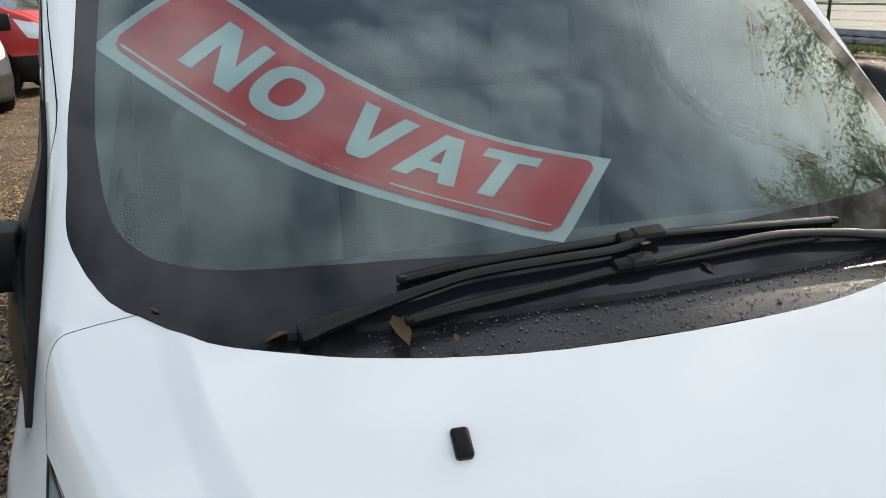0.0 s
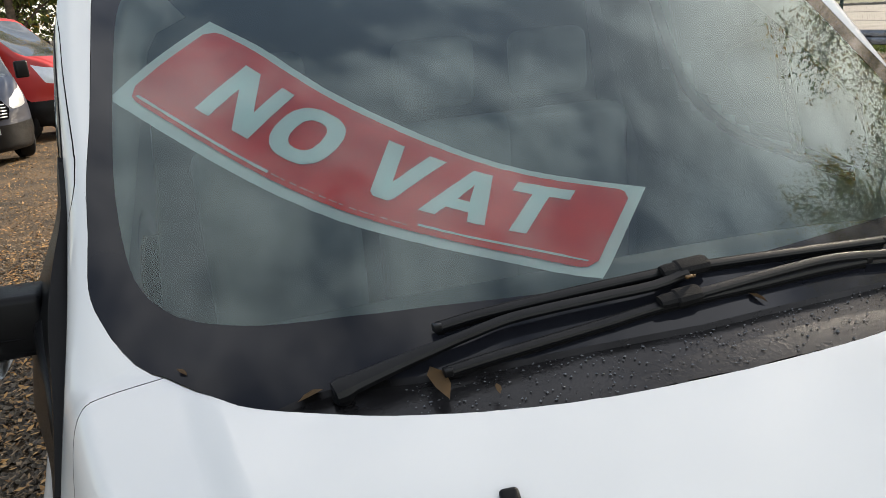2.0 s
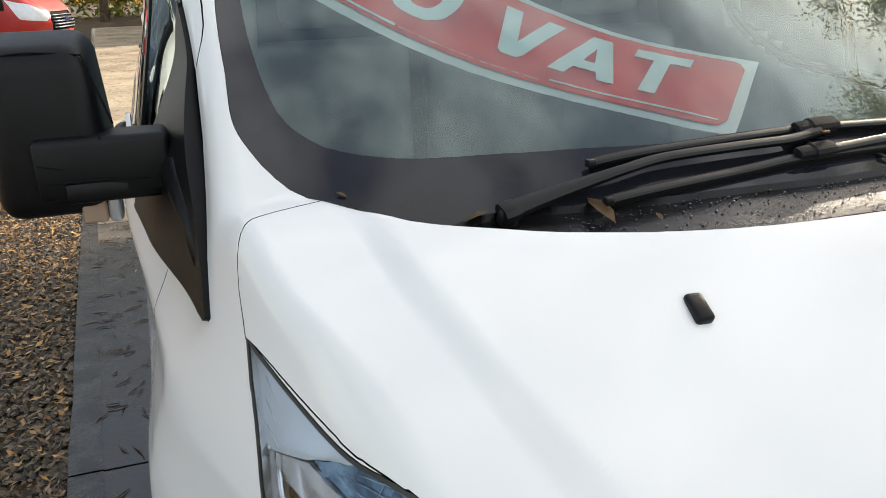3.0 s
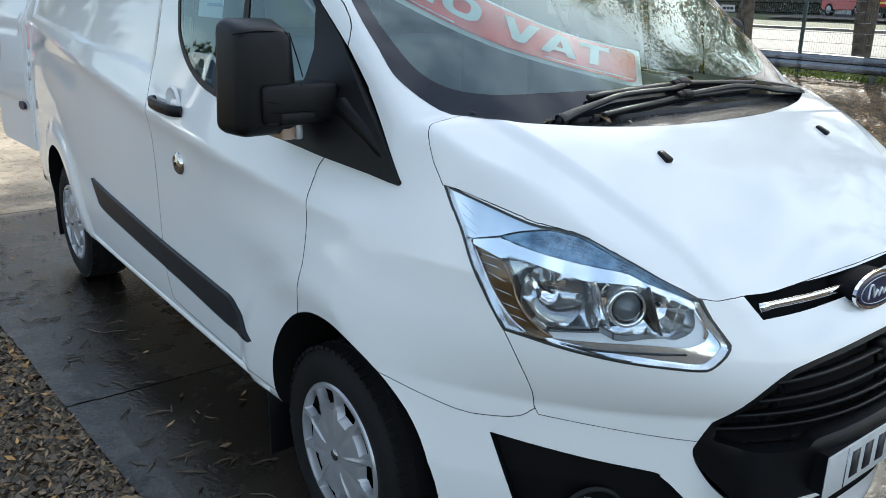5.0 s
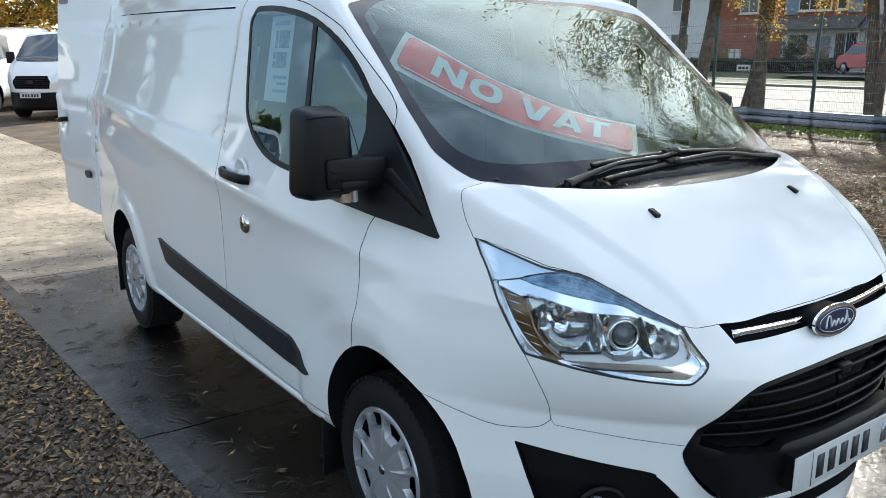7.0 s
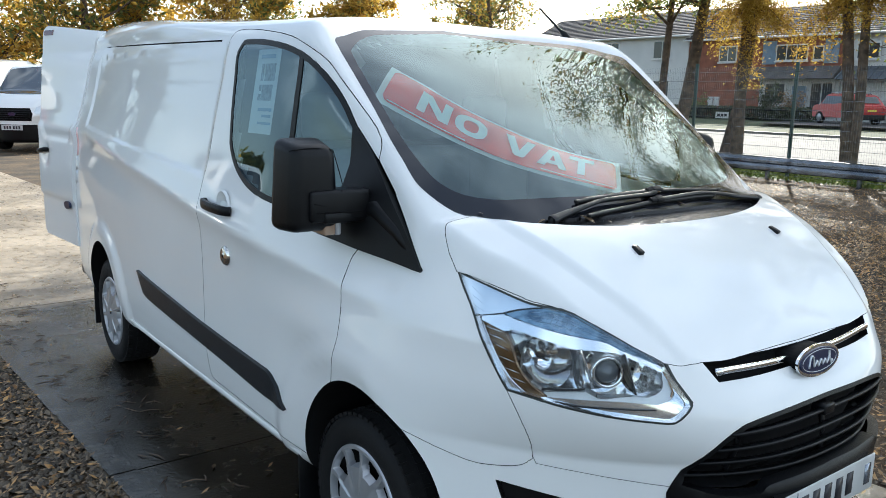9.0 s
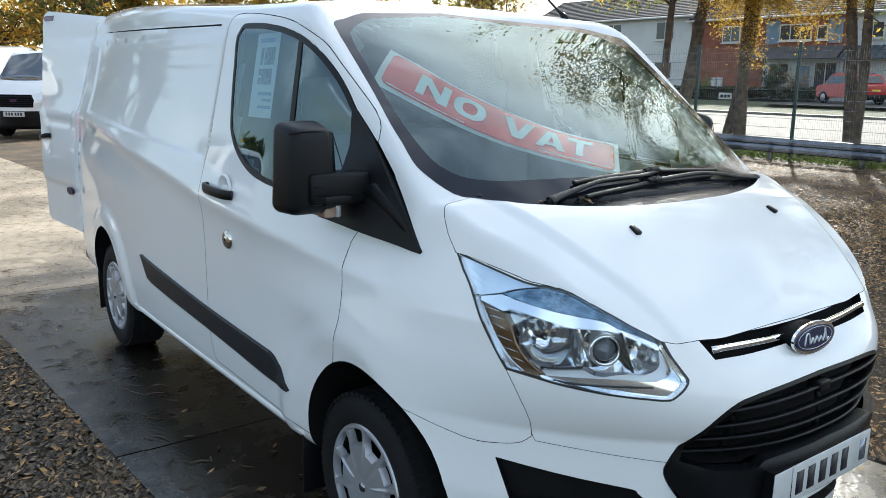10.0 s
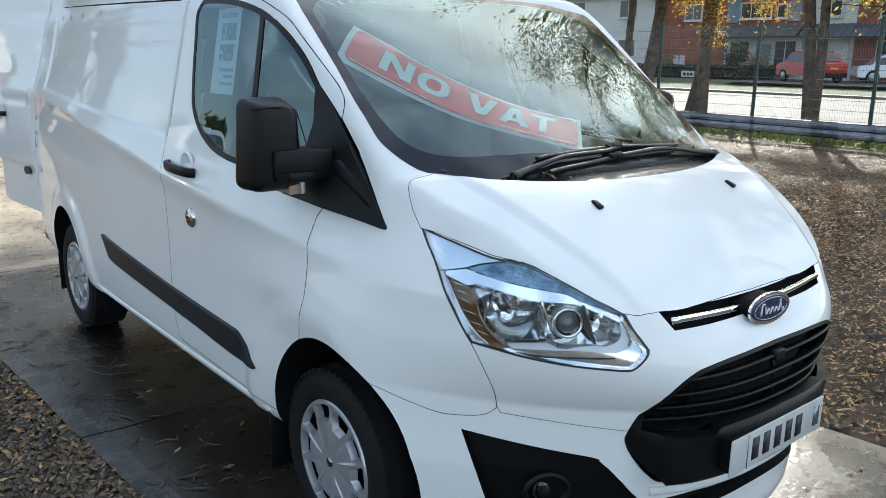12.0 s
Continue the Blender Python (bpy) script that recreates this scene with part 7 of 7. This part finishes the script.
hedge = np.stack([rng.normal(44.3, 0.25, 7000), rng.uniform(23.2, 35, 7000), 0.5 + rng.uniform(0, 0.85, 7000)], 1)
stuff("hedge", leaf_cloud(hedge, 0.20, 2.0), "leaf_hedge", "dark clipped hedge before the houses", "hedge")
for label, m, y, h, n in (("green garden shrub behind the railing", "leaf_hedge", 26.4, 2.5, 1500), ("brown garden shrub behind the railing", "leaf", 24.9, 2.0, 900), ("green garden shrub behind the railing", "leaf_green", 31.6, 1.7, 700)):
    shrub = thing("shrub", label, "shrub", "garden shrubs", (44.6, y, 0.45))
    stems = bmesh.new()
    ends = []
    for k in range(14):
        a, r = k * 2.4, 0.25 + 0.5 * rng.uniform()
        top = (r * math.cos(a), 1.1 * r * math.sin(a), h * rng.uniform(0.45, 0.95))
        tube(spline([(0, 0, 0), (top[0] * 0.4, top[1] * 0.4, top[2] * 0.6), top], 3), [0.025, 0.02, 0.018, 0.015, 0.012, 0.008, 0.005], 4, stems, caps=False)
        ends.append(top)
    part("stems", stems, "bark", shrub)
    c = np.array(ends)[rng.integers(0, len(ends), n)] * rng.uniform(0.55, 1.05, (n, 1)) + rng.normal(0, 0.16, (n, 3))
    c[:, 2] = np.abs(c[:, 2])
    tagged(solid("foliage", *leaf_cloud(c, 0.15, 2.5), m, shrub), kind="stuff")
railing = thing("garden_railing", "low black metal railing before the hedge", "railing")
for z in (0.62, 1.16):
    part("rail", box(43.33, 43.37, 23.0, 36.0, z - 0.02, z + 0.02), "gap", railing, smooth=False)
picket = part("picket", box(43.34, 43.36, 22.995, 23.015, 0.40, 1.22), "gap", railing, smooth=False)
for k in range(1, 93):
    ob = new("picket", picket.data)
    ob.parent, ob.location.y = railing, 0.14 * k
sign = thing("board_sign", "small white board with dark print on the railing", "sign")
part("board", box(43.24, 43.28, 28.3, 29.25, 0.58, 0.98, 0.005), "render_white", sign, smooth=False)
for y0, y1 in ((28.42, 28.60), (28.66, 28.84), (28.90, 29.12)):
    part("print_bar", box(43.232, 43.238, y0, y1, 0.70, 0.86), "bar", sign, "dark bar of print", smooth=False)


# ---- cars far off ----
def car(name, label, paint, m, tall=1.65, long=4.2):
    root = thing(name, label, "car")
    prof = [(-0.5, 0.25), (-0.5, 0.55), (-0.46, 0.62), (-0.33, 0.64), (-0.24, 0.97), (-0.17, 1.0), (0.22, 0.99), (0.36, 0.94), (0.44, 0.66), (0.495, 0.6), (0.5, 0.3), (0.48, 0.22), (-0.48, 0.2)]
    bm = bmesh.new()
    prism([(u * long, v * tall) for u, v in prof], lambda u, v, w: (w - 0.9, u, v), 1.8, bm)
    for v in bm.verts:
        if v.co.z > tall * 0.7:
            v.co.x *= 0.80
    bmesh.ops.bevel(bm, geom=list(bm.edges), offset=0.05, segments=2, affect="EDGES")
    part("body", sharp(bm, 50), paint, root)
    for s in (-1, 1):
        g = prism([(-0.29 * long, 0.66 * tall), (-0.22 * long, 0.92 * tall), (0.32 * long, 0.9 * tall), (0.40 * long, 0.66 * tall)], lambda u, v, w: (s * (0.92 - 0.16 * (v / tall - 0.62) / 0.35 * 1.0 - w), u, v), 0.04)
        part("side_window", g, "dark_glass", root, smooth=False)
        part("tail_lamp", box(min(s * 0.62, s * 0.84), max(s * 0.62, s * 0.84), 0.49 * long, 0.5 * long + 0.02, 0.5 * tall, 0.6 * tall, 0.01), "tail_red", root)
        for y in (-0.31 * long, 0.31 * long):
            w = part("wheel", lathe([(0.0005, -0.1), (0.2, -0.1), (0.22, -0.11), (0.32, -0.11), (0.34, -0.08), (0.34, 0.08), (0.3, 0.1)], 24), "rubber", root)
            w.location = (s * 0.82, y, 0.34)
            if s > 0:
                w.rotation_euler = (0, 0, math.pi)
            c = part("wheel_cover", lathe([(0.0005, -0.115), (0.2, -0.112), (0.21, -0.1)], 20), "silver", w)
    part("rear_window", prism([(-0.62, 0.70 * tall), (0.62, 0.70 * tall), (0.52, 0.91 * tall), (-0.52, 0.91 * tall)], lambda u, v, w: (u, 0.452 * long - (v / tall - 0.66) * 0.085 / 0.28 * long + 0.035 - w, v), 0.02), "gloss_black", root, smooth=False)
    part("number_plate", box(-0.26, 0.26, 0.5 * long, 0.5 * long + 0.03, 0.42 * tall, 0.49 * tall), "yellow_plate", root, "yellow plate", smooth=False)
    part("roof_panel", prism([(-0.20 * long, 0.985 * tall), (0.24 * long, 0.985 * tall), (0.24 * long, 1.012 * tall), (-0.19 * long, 1.012 * tall)], lambda u, v, w: (w - 0.60, u, v), 1.2), "gloss_black", root, "dark roof panel", smooth=False)
    for s in (-1, 1):
        part("roof_rail", tube([(s * 0.64, -0.18 * long, tall * 1.0), (s * 0.64, -0.14 * long, tall * 1.035), (s * 0.64, 0.20 * long, tall * 1.03), (s * 0.64, 0.25 * long, tall * 0.99)], 0.02, 6), "galv", root)
    part("rear_bumper", box(-0.84, 0.84, 0.46 * long, 0.5 * long + 0.04, 0.16 * tall, 0.33 * tall, 0.03), "black", root, "dark lower bumper")
    root.matrix_world = m
    return root


car("parked_car", "red car parked before the houses", "red_paint", pose(43.2, 20.75, 0.53, 0, 0, 154), 1.66, 3.8)
car("parked_car", "pale silver car parked before the houses", "silver_paint", pose(45.2, 17.0, 0.55, 0, 0, 215), 1.48, 4.2)


# ---- trees ----
def tree(label, base, height, radius, seed, gold=0.5, low=0.25, leaves=6000, size=0.13, lean=(0, 0), twin=None, spread=0.32):
    """Tapered trunk, limbs and twigs, with a crown of single leaves at the twigs."""
    r = random.Random(seed)
    root = thing("tree", label, "tree", "trees", base)
    wood, tips = bmesh.new(), []

    def limb(p, d, length, rad, level):
        pts, rads = [p.copy()], [rad]
        n = 5 if level == 0 else 4
        for k in range(n):
            d = (d + Vector((r.gauss(0, 0.10), r.gauss(0, 0.10), r.gauss(0.02, 0.05))) * (0.6 if level == 0 else 1.6)).normalized()
            p = p + d * (length / n)
            pts.append(p.copy())
            rads.append(rad * (1 - 0.75 * (k + 1) / n))
            if level < 3:
                h = p.z / height
                if level > 0 or h > low * 0.7:
                    for _ in range(2 if level < 2 else 3):
                        a = r.uniform(0, 6.283)
                        out = Vector((math.cos(a), math.sin(a), r.uniform(-0.1, 0.9) if level == 0 else r.uniform(-0.5, 0.8)))
                        limb(p, (d * 0.35 + out).normalized(), length * (spread if level == 0 else 0.55) * r.uniform(0.7, 1.2), rads[-1] * 0.45 + 0.006, level + 1)
            if level >= 2:
                tips.append(p.copy())
        tube(pts, rads, 10 if level == 0 else (6 if level == 1 else 4), wood, caps=False)

    limb(Vector((0, 0, -0.1)), Vector((lean[0], lean[1], 1)).normalized(), height, radius, 0)
    if twin:
        limb(Vector((twin[0], twin[1], -0.1)), Vector((twin[2], twin[3], 1)).normalized(), height * 0.9, radius * 0.85, 0)
    part("trunk", wood, "bark", root, "dark bark")
    t = np.array([tuple(q) for q in tips])
    t = t[t[:, 2] > low * height * 0.75]
    for share, m in ((gold, "leaf_gold"), (1 - gold, "leaf_green")):
        n = int(leaves * share)
        if n:
            c = t[rng.integers(0, len(t), n)] + rng.normal(0, height * 0.017, (n, 3))
            v, f = leaf_cloud(c, size, 2.5)
            solid("crown", v, f, m, root, "golden autumn leaves" if m == "leaf_gold" else "green leaves")
    return root


def spray(owner, centre, radii, n, size=0.075):
    """A hanging spray of golden leaves on thin twigs, in the tree's own space."""
    c0 = Vector(centre)
    r = random.Random(int(n + centre[2] * 100))
    twigs, ends = bmesh.new(), []
    start = Vector((0.0, 0.0, c0.z + radii[2] * 0.9))
    for _ in range(9):
        end = c0 + Vector((r.uniform(-1, 1) * radii[0], r.uniform(-1, 1) * radii[1], r.uniform(-1, 0.8) * radii[2]))
        mid = (start + end) / 2 + Vector((0, 0, 0.25))
        pts = spline([tuple(start), tuple(mid), tuple(end)], 4)
        tube(pts, [0.022 - 0.018 * k / (len(pts) - 1) for k in range(len(pts))], 5, twigs, caps=False)
        ends += [np.array(p) for p in pts[3:]]
    part("bough", twigs, "bark", owner, "thin hanging bough")
    e = np.array(ends)
    c = e[rng.integers(0, len(e), n)] + rng.normal(0, 0.16, (n, 3))
    tagged(solid("leaf_spray", *leaf_cloud(c, size, 2.5), "leaf_gold", owner), "golden autumn leaves", kind="stuff")


tall = "tall slender tree with thinning autumn leaves"
tree(tall, (17.0, 13.05, 0), 9.6, 0.13, 1, 0.35, 0.34, 25000, 0.12, (0.0, -0.06))
tree(tall, (17.0, 12.45, 0), 11.0, 0.21, 2, 0.35, 0.30, 27000, 0.12, (0.0, -0.04))
forked = tree("forked tree with golden autumn leaves", (17.0, 10.40, 0), 11.6, 0.17, 3, 0.40, 0.34, 24000, 0.12, (0.0, -0.05), (0.05, 0.50, 0.0, -0.20))
spray(forked, (-0.4, 0.45, 3.1), (0.45, 0.85, 1.05), 5600)
spray(forked, (-0.4, -1.3, 3.4), (0.4, 0.8, 0.6), 3800)
twin = tree("twin-stemmed tree with golden autumn leaves", (17.0, 7.45, 0), 11.2, 0.155, 4, 0.40, 0.34, 24000, 0.12, (0.0, 0.05), (0, -0.1, 0, -0.02))
spray(twin, (-0.4, 1.0, 3.3), (0.4, 0.9, 0.75), 4000)
spray(twin, (-0.4, -0.9, 3.6), (0.4, 0.9, 0.5), 3600)
tree(tall, (17.2, 4.9, 0), 12.4, 0.24, 5, 0.25, 0.25, 40000, 0.13, (0.0, -0.05))
tree(tall, (18.0, 1.5, 0), 12.4, 0.2, 6, 0.2, 0.25, 38000, 0.13)
tree(tall, (17.5, -2.5, 0), 10.9, 0.22, 8, 0.2, 0.25, 25000, 0.12)
tree(tall, (19.0, 22.5, 0), 7.5, 0.14, 10, 0.6, 0.35, 5000, 0.17)
wood_spots = [(-16, 36), (-11, 39), (-7, 35), (-3, 40), (0.5, 36), (4, 41), (7, 35.5), (10, 38), (13.5, 36), (17, 40), (20.5, 37), (24, 41), (29, 38)]
for k, (x, y) in enumerate(wood_spots):
    tree("woodland tree with yellow and green leaves", (x, y, 0), 9 + (k * 7 % 4) - (3.0 if x > 16 else (4.5 if x < -9 else 0)), 0.17 + 0.02 * (k % 4), 20 + k, 0.12 if x < -5 else (0.92 if k % 3 else 0.55), 0.10, 9000, 0.30, (0.03 * ((k % 3) - 1), 0.0))
u = rng.uniform(0, 1, 26000)
wx = rng.uniform(-26, 16, 26000)
far_leaves = np.stack([wx, rng.normal(47, 1.5, 26000), 0.6 + u * np.where(wx < -9, 0.45, 1.0) * (8.5 + 1.5 * np.sin(wx * 0.9) + np.cos(wx * 2.3))], 1)
far_leaves = far_leaves[rng.uniform(0, 1, 26000) < 0.55 + 0.45 * np.sin(wx * 1.3) * np.cos(far_leaves[:, 2] * 0.8)]
stuff("far_woodland", leaf_cloud(far_leaves[far_leaves[:, 0] > -6], 0.55, 2.0), "leaf_gold", "dense golden woodland foliage in the distance", "woodland")
stuff("far_thicket", leaf_cloud(far_leaves[far_leaves[:, 0] <= -6], 0.55, 2.0), "leaf_hedge", "dark green thicket in the distance", "woodland")
under = np.concatenate([np.stack([rng.uniform(-24, 30, 9000), rng.normal(45, 1.5, 9000), np.abs(rng.normal(0, 1.6, 9000))], 1)])
stuff("undergrowth", leaf_cloud(under, 0.4, 2.0), "leaf_green", "dark undergrowth below the woodland trees", "undergrowth")


# ---- other vans on the site ----
def far_van(label, paint, m, bars="galv", scale=(1, 1, 1), bumper="black"):
    root = thing("parked_van", label, "van", "vans for sale")
    v, q = shell(np.linspace(-1.15, 0, 15), np.linspace(-1.3, 4.1, 48), np.linspace(0.12, 2.2, 28))
    bm = mesh_of(v, q)
    bm.normal_update()
    k = Cutter(bm)
    glass_f = k.lift(k.cut(*TOP, SCREEN[::3], on_top))
    lamp_f = k.lift(k.cut(*OBLIQUE, LAMP[::4], on_nose))
    big = [(0.1, 0.98), (-0.40, 0.98), (-0.48, 0.86), (-0.44, 0.70), (0.1, 0.70)]
    grille_f = k.lift(k.cut(*FRONT, big, on_nose))
    low_f = k.lift(k.cut(*OBLIQUE, [(-0.62, 0.62), (0.75, 0.62), (0.75, 0.1), (-0.62, 0.1)], lambda f: f.calc_center_median().y < -0.1))
    win_f = k.lift(k.cut(*SIDE, WINDOW[::4], on_side))
    for cy in (0.0, 2.933):
        ring = [(cy + 0.40 * math.cos(t), 0.36 + 0.40 * math.sin(t)) for t in (2 * math.pi * j / 20 for j in range(20))]
        w = k.lift(k.cut(*SIDE, ring, lambda f: f.calc_center_median().x < -0.45))
        if w.faces:
            part("arch_liner", mirrored(sunk(w, 0.3, direction=(1, 0, 0)), False), "gap", root)
    part("body", mirrored(bm), paint, root)
    part("windscreen", mirrored(glass_f), "dark_glass", root, "dark reflecting windscreen")
    part("headlamp", lamp_f.copy(), "satin", root)
    part("headlamp", other_side(lamp_f), "satin", root)
    part("grille", mirrored(sunk(grille_f, 0.02)), "gap", root, "black grille")
    part("front_bumper", mirrored(low_f), bumper, root, "dark plastic bumper")
    part("side_window", win_f.copy(), "dark_glass", root)
    part("side_window", other_side(win_f), "dark_glass", root)
    lamp_f.free(), win_f.free()
    for z in (0.745, 0.79, 0.835, 0.88, 0.925):
        part("grille_bar", bar([front_at(x, z, 0.0) for x in np.linspace(-0.42, 0.42, 9)], 0.03, 0.018), bars, root)
    part("badge", prism([(0.09 * math.cos(t), 0.04 * math.sin(t)) for t in (2 * math.pi * j / 20 for j in range(20))], lambda u, v, w: (u, -1.02 - w, 0.85 + v), 0.03), "badge_blue", root, "dark oval badge", smooth=False)
    pl = part("number_plate", box(-0.26, 0.26, -1.075, -1.05, 0.50, 0.61), "plate", root, "white plate with dark bars", smooth=False)
    for x in (-0.18, -0.11, -0.04, 0.05, 0.12, 0.19):
        part("plate_bar", box(x - 0.022, x + 0.022, -1.078, -1.074, 0.525, 0.59), "bar", pl, smooth=False)
    for s in (-1, 1):
        part("door_mirror", box(min(s * 1.17, s * 0.97), max(s * 1.17, s * 0.97), 0.04, 0.15, 1.24, 1.51, 0.03, 2), "black", root)
        for y in (0, 2.933):
            w = part("wheel", lathe([(0.0005, -0.08), (0.12, -0.08), (0.2, -0.1), (0.215, -0.11), (0.32, -0.11), (0.343, -0.08), (0.343, 0.08), (0.3, 0.11)], 30), "rubber", root)
            w.location = (s * 0.82, y, 0.343)
            w.rotation_euler = (0, 0, 0 if s < 0 else math.pi)
            part("rim", lathe([(0.0005, -0.105), (0.06, -0.105), (0.07, -0.09), (0.15, -0.088), (0.19, -0.108), (0.2, -0.1)], 24), "silver", w)
            for j in range(12):
                h = part("rim_hole", lathe([(0.0005, -0.1), (0.014, -0.1)], 8), "gap", w)
                h.location = (0, 0.165 * math.cos(j * math.pi / 6), 0.165 * math.sin(j * math.pi / 6))
    root.matrix_world = m @ Matrix.Diagonal((*scale, 1))
    return root


far_van("red panel van with grey bumper and dark grille", "red_paint", pose(-3.45, 16.2, 0, 0, 0, 72), "galv", (1.0, 1.05, 1.18))
far_van("dark blue panel van with a bright ribbed grille", "blue_paint", pose(-4.1, 12.9, 0, 0, 0, 26), "silver_paint", (1, 1, 1.0))
far_van("white panel van with a black grille facing the drive", "white", pose(2.2, 21.9, 0, 0, 0, -38), "black", (1.02, 1.05, 1.15))
far_van("white panel van parked beyond another", "white", pose(0.4, 25.2, 0, 0, 0, -38), "black", (1.02, 1.05, 1.2))
far_van("white panel van beside the blue one", "white", pose(-5.75, 10.4, 0, 0, 0, 12), "black", (1.02, 1.15, 1.28))
